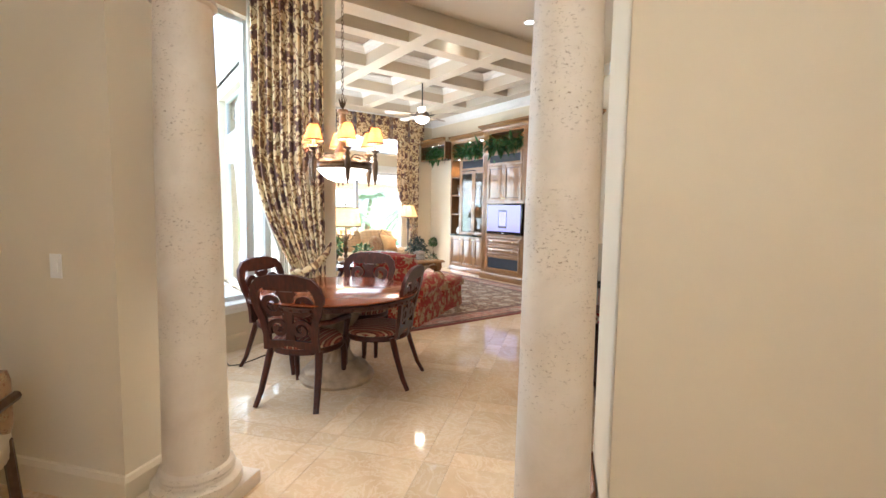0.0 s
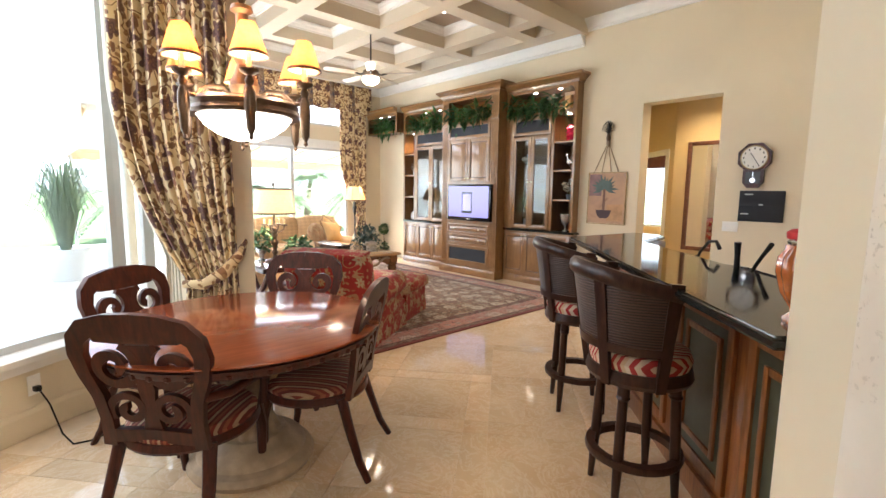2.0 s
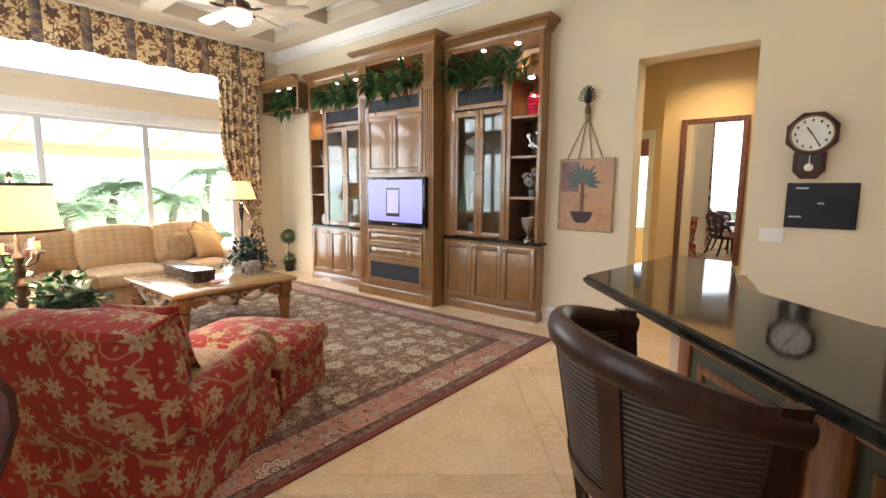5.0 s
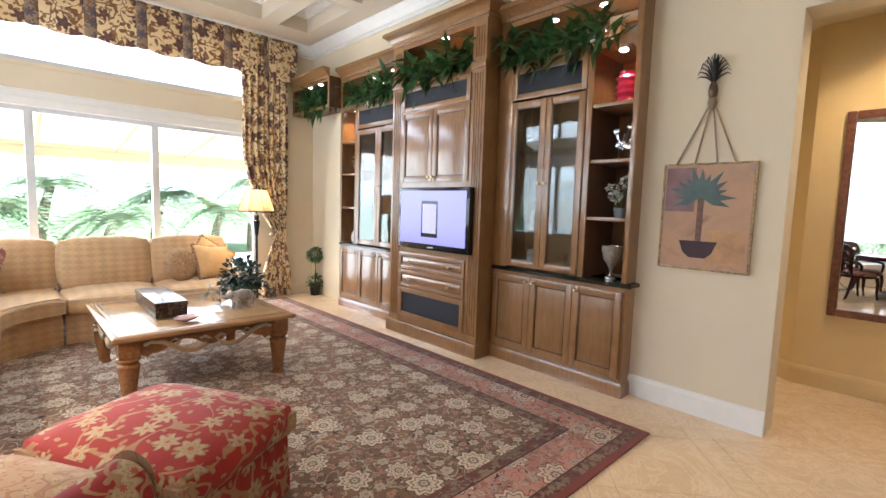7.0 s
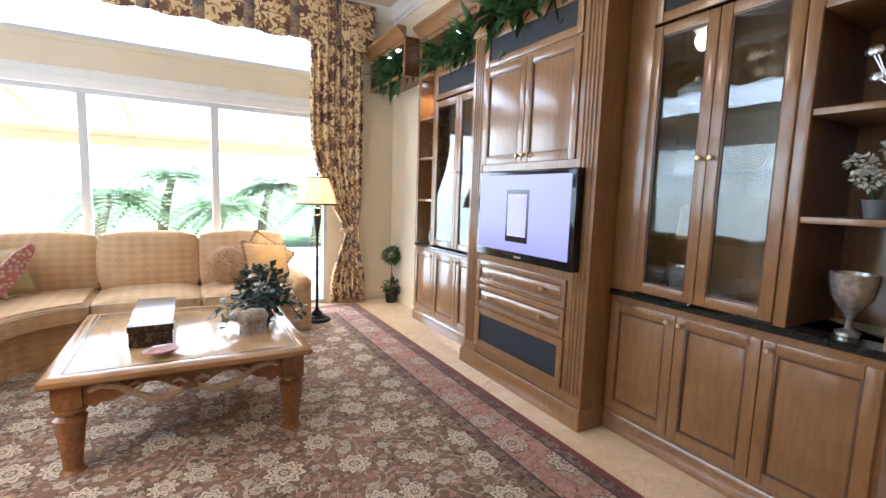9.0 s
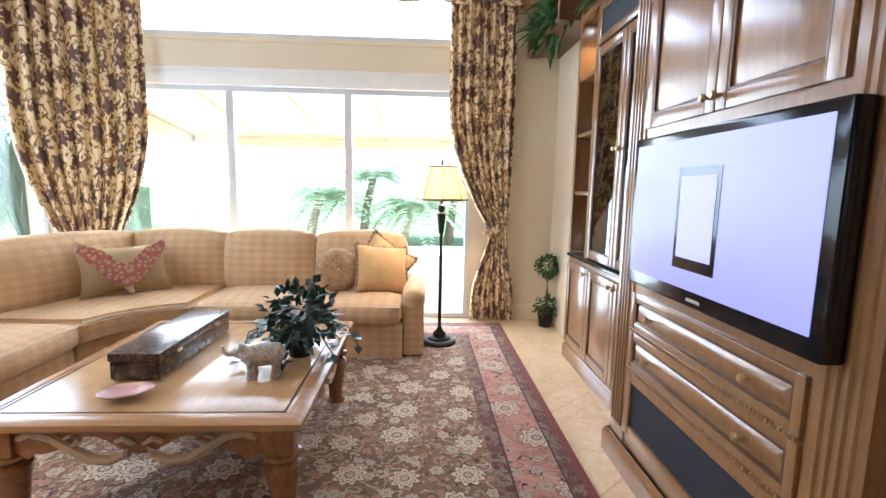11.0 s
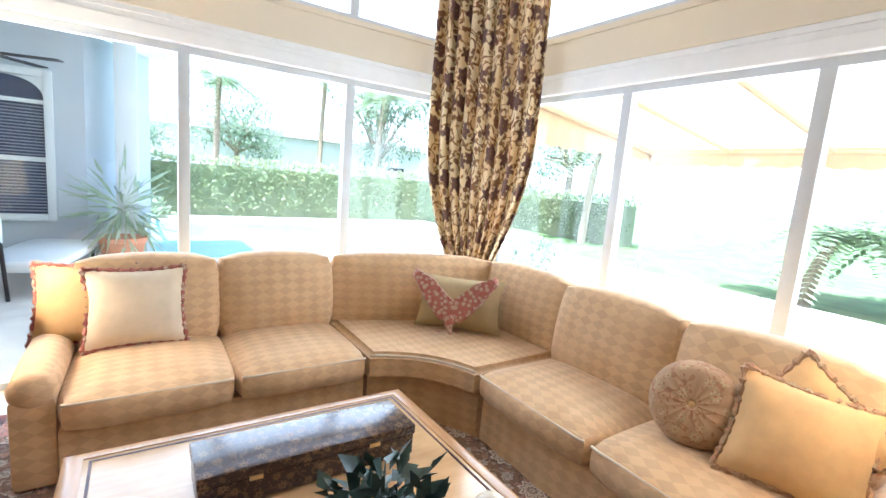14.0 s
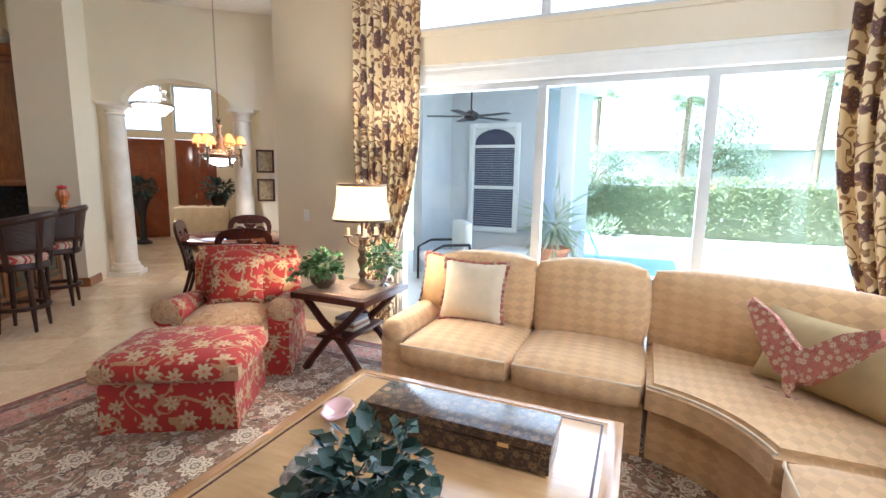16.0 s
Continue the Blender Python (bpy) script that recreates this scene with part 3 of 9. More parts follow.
# bow window of the breakfast corner
BOW = [(-0.98, 3.22), (-0.72, 3.55), (-0.32, 3.97), (0.12, 4.34), (0.52, 4.62), (0.92, 4.82), (1.30, 4.92)]


def offset_path(path, d):
    P = [Vector(p) for p in path]
    out = []
    for i, p in enumerate(P):
        t = (P[min(i + 1, len(P) - 1)] - P[max(i - 1, 0)]).normalized()
        out.append((p.x - t.y * d, p.y + t.x * d))
    return out


def band(path, d0, d1, z0, z1):
    return prism(bmesh.new(), offset_path(path, d0) + offset_path(path, d1)[::-1], z0, z1)


structure("wall_bow", band(BOW, 0.0, 0.2, 0, 0.44), M_WALL, "low curved cream wall under the bow window", "wall")
structure("wall_bow_upper", band(BOW, 0.0, 0.2, 3.3, CEIL), M_WALL, "cream wall above the bow window", "wall")
structure("window_sill", moulding(bmesh.new(), BOW, [(-0.16, 0.44), (0.02, 0.38), (0.03, 0.43), (0.06, 0.44), (0.06, 0.475), (0.04, 0.485), (-0.16, 0.485)]), M_WHITE, "white moulded sill along the bow window", "sill")
_o = offset_path(BOW, 0.1)
for i in range(6):
    glazing("window_bow", _o[i], _o[i + 1], 0.485, 3.3, [0.2] if i == 5 else [], "white-framed bow window overlooking the pool", 0.05, 0.045, rows=(2.35,) if i == 5 else (), posts=(i in (0, 5), i in (0, 4, 5)))
structure("baseboard_bow", moulding(bmesh.new(), BOW, BASE), M_WALL, "cream baseboard along the curved wall", "baseboard")

# diagonal wall with the arched opening between two columns
dw = bmesh.new()


def slab_along(bm, a0, a1, z0, z1, out0=-0.15, out1=0.15):
    return prism(bm, [diag(COL_L, a0, out0), diag(COL_L, a1, out0), diag(COL_L, a1, out1), diag(COL_L, a0, out1)], z0, z1)


SPAN = (COL_R - COL_L).length
structure("wall_diagonal_west", slab_along(bmesh.new(), -1.55, -0.27, 0, CEIL), M_WALL, "cream painted wall beside the columned opening", "wall")
structure("wall_diagonal_east", slab_along(slab_along(bmesh.new(), SPAN + 0.216, SPAN + 2.2, 0, CEIL, 0.0, 0.15), SPAN + 0.217, SPAN + 0.78, 0, CEIL, 0.151, 0.757), M_WALL, "cream painted wall beside the columned opening", "wall")
SPRING = 2.50
prof = [(-0.27, SPRING), (0.13, SPRING)]
prof += [(SPAN / 2 - (SPAN / 2 - 0.13) * math.cos(math.pi * k / 20), SPRING + 0.36 * math.sin(math.pi * k / 20)) for k in range(1, 20)]
prof += [(SPAN - 0.13, SPRING), (SPAN + 0.216, SPRING), (SPAN + 0.216, CEIL), (-0.27, CEIL)]
vs0 = [dw.verts.new((*diag(COL_L, a, -0.15), z)) for a, z in prof]
vs1 = [dw.verts.new((*diag(COL_L, a, 0.15), z)) for a, z in prof]
dw.faces.new(vs0), dw.faces.new(vs1[::-1])
for i in range(len(prof)):
    j = (i + 1) % len(prof)
    dw.faces.new((vs0[i], vs1[i], vs1[j], vs0[j]))
bmesh.ops.recalc_face_normals(dw, faces=dw.faces[:])
structure("wall_arch", dw, M_WALL, "cream painted arch over the columned opening", "wall")


def column(at):
    ob = thing("column", pose(at[0], at[1], 0, 0, 0, math.degrees(math.atan2(D.y, D.x))), "tall round pitted travertine column on a square plinth", "column", "columns of the arched opening")
    part("plinth", boxed(-0.205, 0.205, -0.205, 0.205, 0, 0.07, 0.008), M_COLUMN, ob)
    part("base_ring", lathe(bmesh.new(), [(0.195, 0.07), (0.203, 0.09), (0.2, 0.125), (0.17, 0.14), (0.165, 0.155), (0.172, 0.17), (0.165, 0.19), (0.15, 0.2)], 40), M_COLUMN, ob)
    part("shaft", lathe(bmesh.new(), [(0.147, 0.2), (0.140, 0.8), (0.136, 1.4), (0.128, 2.0), (0.120, 2.32)], 48), M_COLUMN, ob)
    part("capital", lathe(bmesh.new(), [(0.12, 2.32), (0.14, 2.33), (0.14, 2.35), (0.122, 2.36), (0.125, 2.40), (0.165, 2.44), (0.17, 2.455)], 40), M_COLUMN, ob)
    part("abacus", boxed(-0.19, 0.19, -0.155, 0.155, 2.455, SPRING - 0.002, 0.006), M_COLUMN, ob)
    return ob


column(COL_L), column(COL_R)
structure("baseboard_bar_end", moulding(bmesh.new(), [diag(COL_R, 0.45, 0.758), diag(COL_R, 0.205, 0.758), diag(COL_R, 0.205, 0.4)], [(0, 0), (0.02, 0), (0.02, 0.10), (0.008, 0.12), (0, 0.12)]), M_KIT, "cherry baseboard at the end of the bar", "baseboard")

# baseboards and crown
structure("baseboard_east", moulding(bmesh.new(), [(6.515, 3.85), (6.515, 4.735)][::-1], [(o, z) for o, z in BASE]), M_WHITE, "white baseboard along the cream wall", "baseboard")
structure("baseboard_east_south", moulding(bmesh.new(), [(6.515, 2.92), (6.515, 1.98)], BASE), M_WHITE, "white baseboard along the cream wall", "baseboard")
structure("baseboard_north", moulding(bmesh.new(), [(5.70, 9.83), (6.5, 9.83)], BASE), M_WALL, "cream baseboard by the garden window", "baseboard")
structure("baseboard_pier", moulding(bmesh.new(), [(1.32, 4.6), (1.657, 4.45), (1.657, 5.9)], BASE), M_WALL, "cream baseboard round the pier", "baseboard")
structure("baseboard_foyer", moulding(bmesh.new(), [diag(COL_L, -1.5, -0.15), diag(COL_L, -0.27, -0.15), diag(COL_L, -0.27, 0.15)], BASE), M_WALL, "cream baseboard on the diagonal wall", "baseboard")
structure("crown_family", moulding(bmesh.new(), [(1.657, 4.75), (1.657, 9.83), (6.515, 9.83), (6.515, 4.75)], crown_profile(SOFFIT)), M_WHITE, "white crown moulding of the coffered ceiling", "trim")
structure("crown_kitchen", moulding(bmesh.new(), [(6.515, 4.7), (6.515, 2.0)], crown_profile(CEIL)), M_WHITE, "white crown moulding of the kitchen ceiling", "trim")

# ceilings: plain over kitchen and breakfast corner, coffered over the family room
structure("ceiling", prism(bmesh.new(), [(-1.4, -2.5), (7.6, -2.5), (7.6, 4.72), (1.657, 4.72), (1.3, 5.0), (-1.4, 4.6)], CEIL, CEIL + 0.1), M_CEIL, "plain cream ceiling over kitchen and breakfast corner", "ceiling")
cf = bmesh.new()
GX, GY = [1.95, 3.17, 4.39, 5.61], [4.15, 5.43, 6.73, 8.03, 9.28]
XA, XB, YA, YB = 2.0, 6.12, 4.98, 9.25
bx(cf, 1.45, XA, 4.72, 9.98, SOFFIT, SOFFIT + 0.06), bx(cf, XB, 6.75, 4.72, 9.98, SOFFIT, SOFFIT + 0.06)
bx(cf, XA, XB, 4.72, YA, SOFFIT, SOFFIT + 0.06), bx(cf, XA, XB, YB, 9.98, SOFFIT, SOFFIT + 0.06)
bx(cf, 1.45, 6.75, 4.70, 4.72, SOFFIT, 4.1)
BW = 0.11
for x in (3.17, 4.39, 5.61):
    bx(cf, x - BW, x + BW, YA, YB, SOFFIT, PANEL)
for y in (5.43, 6.73, 8.03):
    xs = [XA, 3.17 - BW, 3.17 + BW, 4.39 - BW, 4.39 + BW, 5.61 - BW, 5.61 + BW, XB]
    for a, b in zip(xs[::2], xs[1::2]):
        bx(cf, a, b, y - BW, y + BW, SOFFIT + 0.001, PANEL)
bx(cf, XA - 0.02, XA, YA, YB, SOFFIT + 0.06, PANEL), bx(cf, XB, XB + 0.02, YA, YB, SOFFIT + 0.06, PANEL)
bx(cf, XA, XB, YA - 0.02, YA, SOFFIT + 0.06, PANEL), bx(cf, XA, XB, YB, YB + 0.02, SOFFIT + 0.06, PANEL)
structure("ceiling_coffers", cf, M_CEIL, "cream coffered ceiling with a grid of beams", "ceiling")
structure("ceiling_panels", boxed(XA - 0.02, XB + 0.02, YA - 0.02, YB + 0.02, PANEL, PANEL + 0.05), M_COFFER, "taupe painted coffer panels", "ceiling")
cells_x = [(XA, 3.17 - BW), (3.17 + BW, 4.39 - BW), (4.39 + BW, 5.61 - BW), (5.61 + BW, XB)]
cells_y = [(YA, 5.43 - BW), (5.43 + BW, 6.73 - BW), (6.73 + BW, 8.03 - BW), (8.03 + BW, YB)]
tr = bmesh.new()
for a, b in cells_x:
    for c, d in cells_y:
        moulding(tr, [(a, c), (a, d), (b, d), (b, c)], crown_profile(PANEL - 0.001, 0.09, 0.11), closed=True)
structure("ceiling_coffer_trim", tr, M_WHITE, "white crown trim inside the coffers", "ceiling")

# hall behind the opening
hall = bmesh.new()
bx(hall, 7.9, 8.02, 1.9, 3.95, 0, 2.95)
prism(hall, [(7.9, 3.95), (8.02, 3.95), (8.14, 4.06), (8.06, 4.13)], 0, 2.95)
prism(hall, [(8.14, 4.06), (8.95, 4.98), (8.87, 5.05), (8.06, 4.13)], 2.12, 2.95)
bx(hall, 6.75, 9.4, 5.1, 5.2, 0, 2.95)
bx(hall, 9.3, 9.4, 3.3, 4.15, 0, 2.95), bx(hall, 9.3, 9.4, 4.15, 5.1, 0, 0.85), bx(hall, 9.3, 9.4, 4.15, 5.1, 2.2, 2.95)
bx(hall, 6.75, 9.4, 1.8, 1.9, 0, 2.95)
structure("wall_hall", hall, M_WALL2, "warm golden painted hall walls", "wall")
structure("door_casing_hall", prism(prism(bmesh.new(), [(8.05, 4.14), (8.15, 4.05), (8.09, 3.97), (7.99, 4.06)], 0, 2.12), [(8.05, 4.14), (7.99, 4.06), (8.83, 5.0), (8.87, 5.05)], 2.08, 2.17), M_WHITE, "cream casing of the doorway in the hall", "trim")
structure("ceiling_hall", boxed(6.75, 9.4, 1.8, 5.2, 2.95, 3.0), M_CEIL, "plain hall ceiling", "ceiling")
structure("baseboard_hall", moulding(bmesh.new(), [(8.06, 4.13), (7.9, 3.95), (7.9, 1.95)], BASE), M_WALL2, "painted baseboard in the hall", "baseboard")
glazing("window_hall", (9.35, 4.15), (9.35, 5.1), 0.85, 2.2, [], "small hall window with white blinds", 0.05, 0.04)

# kitchen shell and foyer shell
ks = bmesh.new()
bx(ks, 7.45, 7.55, -2.5, 1.8, 0, CEIL), bx(ks, 2.3, 7.55, -2.6, -2.5, 0, CEIL), bx(ks, 6.75, 7.55, 1.8, 1.98, 0, CEIL)
structure("wall_kitchen", ks, M_WALL, "cream kitchen walls", "wall")
FD = -4.7
fo = bmesh.new()


def foyer_wall(bm, a0, a1, o0, o1, z0, z1):
    return prism(bm, [diag(COL_L, a0, o0), diag(COL_L, a1, o0), diag(COL_L, a1, o1), diag(COL_L, a0, o1)], z0, z1)


H2 = 4.4
for a0, a1, z0, z1 in ((-1.6, 1.15, 0, H2), (2.05, 2.25, 0, H2), (3.15, 4.6, 0, H2), (1.15, 2.05, 3.6, H2), (2.25, 3.15, 3.6, H2), (1.15, 2.05, 2.35, 2.5), (2.25, 3.15, 2.35, 2.5)):
    foyer_wall(fo, a0, a1, FD - 0.15, FD, z0, z1)
foyer_wall(fo, -1.75, -1.55, FD, 0.15, 0, H2)
foyer_wall(fo, 3.75, 3.9, FD, -0.15, 0, H2)
structure("wall_foyer", fo, M_WALL, "cream foyer walls", "wall")
structure("ceiling_foyer", foyer_wall(bmesh.new(), -1.75, 4.6, FD - 0.15, 0.0, H2, H2 + 0.1), M_CEIL, "plain foyer ceiling", "ceiling")
structure("wall_foyer_upper", foyer_wall(bmesh.new(), -1.75, 4.6, -0.15, 0.15, CEIL, H2), M_WALL, "cream wall above the arch", "wall")

# outdoors
structure("ground", boxed(-200, 200, -200, 200, -0.5, -0.14), plain("lawn", (0.10, 0.16, 0.05), 0.9, var=0.3, scale=2, bump=0.4), "green lawn reaching to the horizon", "ground")
structure("pavement", prism(bmesh.new(), [(-14, 3.2), (-1.1, 3.2), (-0.3, 4.2), (1.2, 5.1), (1.45, 5.95), (1.45, 10.0), (9, 10.0), (9, 16), (-14, 16)], -0.139, -0.02),
          plain("patio_paving", (0.56, 0.53, 0.48), 0.7, var=0.1, scale=4, bump=0.2), "pale patio paving round the pool", "pavement")

# ---- foliage ----
def leaf(bm, at, way, up, length, width, fold=0.15, droop=0.0):
    """One pointed leaf, folded along its middle rib."""
    way, up = way.normalized(), up
    s = way.cross(up)
    s = s.normalized() if s.length > 1e-3 else Vector((1, 0, 0))
    n = s.cross(way).normalized()
    p = [at, at + way * length * 0.45 + s * width / 2 + n * width * fold, at + way * length - n * droop * length, at + way * length * 0.45 - s * width / 2 + n * width * fold]
    m = at + way * length * 0.5
    v = [bm.verts.new(q) for q in (*p, m)]
    for a, b in ((0, 1), (1, 2), (2, 3), (3, 0)):
        bm.faces.new((v[a], v[b], v[4]))


def foliage(centre, radii, count, length, width, seed, shell=0.45, drop=0.0):
    rng = random.Random(seed)
    bm = bmesh.new()
    c = Vector(centre)
    for _ in range(count):
        d = Vector((rng.gauss(0, 1), rng.gauss(0, 1), rng.gauss(0, 1)))
        d.normalize()
        r = shell + (1 - shell) * rng.random()
        p = c + Vector((d.x * radii[0] * r, d.y * radii[1] * r, d.z * radii[2] * r - drop * (d.x ** 2 + d.y ** 2) * r * r * radii[2]))
        way = d + Vector((rng.uniform(-0.7, 0.7), rng.uniform(-0.7, 0.7), rng.uniform(-0.9, 0.4)))
        leaf(bm, p, way, Vector((rng.uniform(-1, 1), rng.uniform(-1, 1), 1)), length * rng.uniform(0.6, 1.2), width * rng.uniform(0.7, 1.2))
    return bm


def rotated(bm, m):
    bmesh.ops.transform(bm, matrix=m, verts=bm.verts[:])
    return bm


# ---- built-in cabinets on the long wall ----
def frame_ring(bm, x0, x1, z0, z1, w, y0, y1, bevel=0.006):
    bx(bm, x0, x0 + w, y0, y1, z0, z1, bevel), bx(bm, x1 - w, x1, y0, y1, z0, z1, bevel)
    bx(bm, x0 + w, x1 - w, y0 + 0.001, y1, z0, z0 + w, bevel), bx(bm, x0 + w, x1 - w, y0 + 0.001, y1, z1 - w, z1, bevel)
    return bm


def knob(parent, x, z, y=-0.024, r=0.015, mat=None):
    bm = lathe(bmesh.new(), [(r * 0.45, 0), (r * 0.4, 0.012), (r * 0.9, 0.018), (r, 0.026), (r * 0.7, 0.034), (0, 0.036)], 14)
    rotated(bm, Matrix.Translation((x, y, z)) @ Matrix.Rotation(radians(90), 4, "X"))
    return part("knob", bm, mat or M_BRASS, parent, "round brass knob")


def panel_door(parent, x0, x1, z0, z1, mat, knob_at=None, name="door", rail=0.055):
    """A framed door with a raised and bevelled panel; the front is at y = -0.022."""
    d = part(name, frame_ring(bmesh.new(), x0 + 0.002, x1 - 0.002, z0 + 0.002, z1 - 0.002, rail, -0.022, 0.0), mat, parent)
    bm = boxed(x0 + rail, x1 - rail, -0.008, -0.001, z0 + rail, z1 - rail)
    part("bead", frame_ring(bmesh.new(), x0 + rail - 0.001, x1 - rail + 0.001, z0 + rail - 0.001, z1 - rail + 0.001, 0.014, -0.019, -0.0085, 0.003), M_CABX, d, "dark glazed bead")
    k = 0.05 if min(x1 - x0, z1 - z0) > 0.25 else 0.02
    i0, i1, j0, j1 = x0 + rail + 0.018, x1 - rail - 0.018, z0 + rail + 0.018, z1 - rail - 0.018
    if i1 - i0 > 2 * k and j1 - j0 > 2 * k * 0.8:
        o = [bm.verts.new(p) for p in ((i0, -0.008, j0), (i1, -0.008, j0), (i1, -0.008, j1), (i0, -0.008, j1))]
        kk = min(k, (j1 - j0) * 0.3)
        t = [bm.verts.new(p) for p in ((i0 + kk, -0.020, j0 + kk), (i1 - kk, -0.020, j0 + kk), (i1 - kk, -0.020, j1 - kk), (i0 + kk, -0.020, j1 - kk))]
        for q in range(4):
            bm.faces.new((o[q], o[(q + 1) % 4], t[(q + 1) % 4], t[q]))
        bm.faces.new(t)
    part("panel", bm, mat, d)
    if knob_at:
        knob(d, *knob_at)
    return d


def glass_door(parent, x0, x1, z0, z1, mat, knob_at=None):
    d = part("glass_door", frame_ring(bmesh.new(), x0 + 0.002, x1 - 0.002, z0 + 0.002, z1 - 0.002, 0.055, -0.022, 0.0), mat, parent)
    part("bead", frame_ring(bmesh.new(), x0 + 0.054, x1 - 0.054, z0 + 0.054, z1 - 0.054, 0.012, -0.016, -0.004, 0.003), M_CABX, d)
    p = part("pane", boxed(x0 + 0.05, x1 - 0.05, -0.009, -0.005, z0 + 0.05, z1 - 0.05), M_CABGLASS, d, smooth=None)
    p.visible_shadow = False
    if knob_at:
        knob(d, *knob_at)
    return d


def cloth_panel(parent, x0, x1, z0, z1, mat):
    d = part("speaker_panel", frame_ring(bmesh.new(), x0, x1, z0, z1, 0.05, -0.022, 0.0), mat, parent)
    part("speaker_cloth", boxed(x0 + 0.04, x1 - 0.04, -0.010, -0.004, z0 + 0.04, z1 - 0.04), M_BLACK, d, "black speaker cloth")
    return d


def puck(parent, x, y, z):
    part("puck_light", lathe(bmesh.new(), [(0.0, -0.008), (0.026, -0.008), (0.034, 0.0)], 16, (x, y, z)), M_SPOT, parent, "small lit puck light")


def cabinet_crown(parent, x0, x1, y1, z, mat, left=True, right=True):
    path = ([(x0, y1)] if left else []) + [(x0, 0), (x1, 0)] + ([(x1, y1)] if right else [])
    prof = [(0, z), (0.02, z), (0.025, z + 0.03), (0.05, z + 0.055), (0.085, z + 0.085), (0.1, z + 0.09), (0.1, z + 0.125), (0, z + 0.125)]
    part("crown", moulding(bmesh.new(), path, prof), mat, parent)


WU = 6.37


def side_unit(yc, half, shelves_right, label):
    """Base cabinets, granite top, glass doors, open shelves and a niche above."""
    s = 1 if shelves_right else -1
    ob = thing("wall_cabinet", pose(WU, yc, 0, 0, 0, -90), label, "cabinet", "built-in cabinets of the media wall")
    top = 3.03
    carc = bmesh.new()
    dpt = 0.47
    bx(carc, -half, half, 0.0, dpt, 0, 0.11), bx(carc, -half, half, 0.0, dpt, 0.81, 0.835)
    bx(carc, -half, half, 0.002, dpt, 0.11, 0.14), bx(carc, -half, half, 0.002, 0.03, 0.14, 0.81), bx(carc, half - 0.025, half, 0.03, dpt, 0.14, 0.81), bx(carc, -half, -half + 0.025, 0.03, dpt, 0.14, 0.81)
    part("base_cabinet", carc, M_CAB, ob)
    part("plinth", moulding(bmesh.new(), [(-half, -0.002), (half, -0.002), (half, 0.3)], [(0, 0), (0.018, 0), (0.018, 0.085), (0.006, 0.11), (0, 0.11)]), M_CAB, ob)
    w = 2 * half / 3
    for i in range(3):
        a = -half + 0.02 + i * (2 * half - 0.04) / 3
        b = a + (2 * half - 0.04) / 3
        kx = (b - 0.035) if (i == 0) == shelves_right and i != 1 else (a + 0.035)
        if shelves_right:
            kx = b - 0.035 if i == 0 else a + 0.035
        else:
            kx = a + 0.035 if i == 2 else b - 0.035
        panel_door(ob, a, b, 0.14, 0.805, M_CAB, (kx, 0.765))
    sx0, sx1 = (half - 0.36, half - 0.04) if s > 0 else (-half + 0.04, -half + 0.36)
    gx0, gx1 = (-half + 0.16, sx0 - 0.05) if s > 0 else (sx1 + 0.05, half - 0.06)
    dv = sx0 if s > 0 else sx1
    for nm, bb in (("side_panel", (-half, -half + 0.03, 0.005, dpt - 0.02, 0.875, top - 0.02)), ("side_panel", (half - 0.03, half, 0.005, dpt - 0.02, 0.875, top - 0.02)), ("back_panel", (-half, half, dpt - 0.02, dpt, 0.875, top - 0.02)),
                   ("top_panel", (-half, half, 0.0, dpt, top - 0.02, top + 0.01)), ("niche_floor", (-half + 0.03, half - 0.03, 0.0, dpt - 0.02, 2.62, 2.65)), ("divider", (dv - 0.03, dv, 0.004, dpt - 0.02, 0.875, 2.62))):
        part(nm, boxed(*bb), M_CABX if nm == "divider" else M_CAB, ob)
    ff = bmesh.new()
    edges = sorted([(-half, gx0), (gx1, sx0)] if s > 0 else [(sx1, gx0), (gx1, half)])
    for a, b in edges:
        bx(ff, a, b, -0.012, 0.004, 0.875, 2.65, 0.003)
    a, b = (sx1, half) if s > 0 else (-half, sx0)
    bx(ff, a, b, -0.012, 0.004, 0.875, top, 0.003)
    bx(ff, min(-half, -half), half, -0.0119, 0.0039, 2.62, 2.668)
    bx(ff, -half, half, -0.0118, 0.0038, 2.985, top)
    bx(ff, -half, -half + 0.05, -0.0117, 0.0037, 2.668, 2.985), bx(ff, half - 0.05, half, -0.0117, 0.0037, 2.668, 2.985)
    part("face_frame", ff, M_CAB, ob)
    # arched spandrels at the top of the open bays
    for x0, x1, zt in ((sx0, sx1, 2.62), (-half + 0.05, half - 0.05, 2.985)):
        for sg, xc in ((1, x0), (-1, x1)):
            bm = bmesh.new()
            pts = [(xc, zt), (xc + sg * 0.07, zt)] + [(xc + sg * 0.07 * (1 - math.sin(t * math.pi / 10)), zt - 0.07 * (1 - math.cos(t * math.pi / 10))) for t in range(1, 6)]
            f = [bm.verts.new((x, -0.010, z)) for x, z in pts]
            g = [bm.verts.new((x, 0.006, z)) for x, z in pts]
            bm.faces.new(f), bm.faces.new(g[::-1])
            for i in range(len(pts)):
                j = (i + 1) % len(pts)
                bm.faces.new((f[i], g[i], g[j], f[j]))
            part("spandrel", bm, M_CAB, ob)
    mid = (gx0 + gx1) / 2
    glass_door(ob, gx0, mid, 0.885, 2.33, M_CAB, (mid - 0.03, 1.62))
    glass_door(ob, mid, gx1, 0.885, 2.33, M_CAB, (mid + 0.03, 1.62))
    cloth_panel(ob, gx0, gx1, 2.345, 2.615, M_CAB)
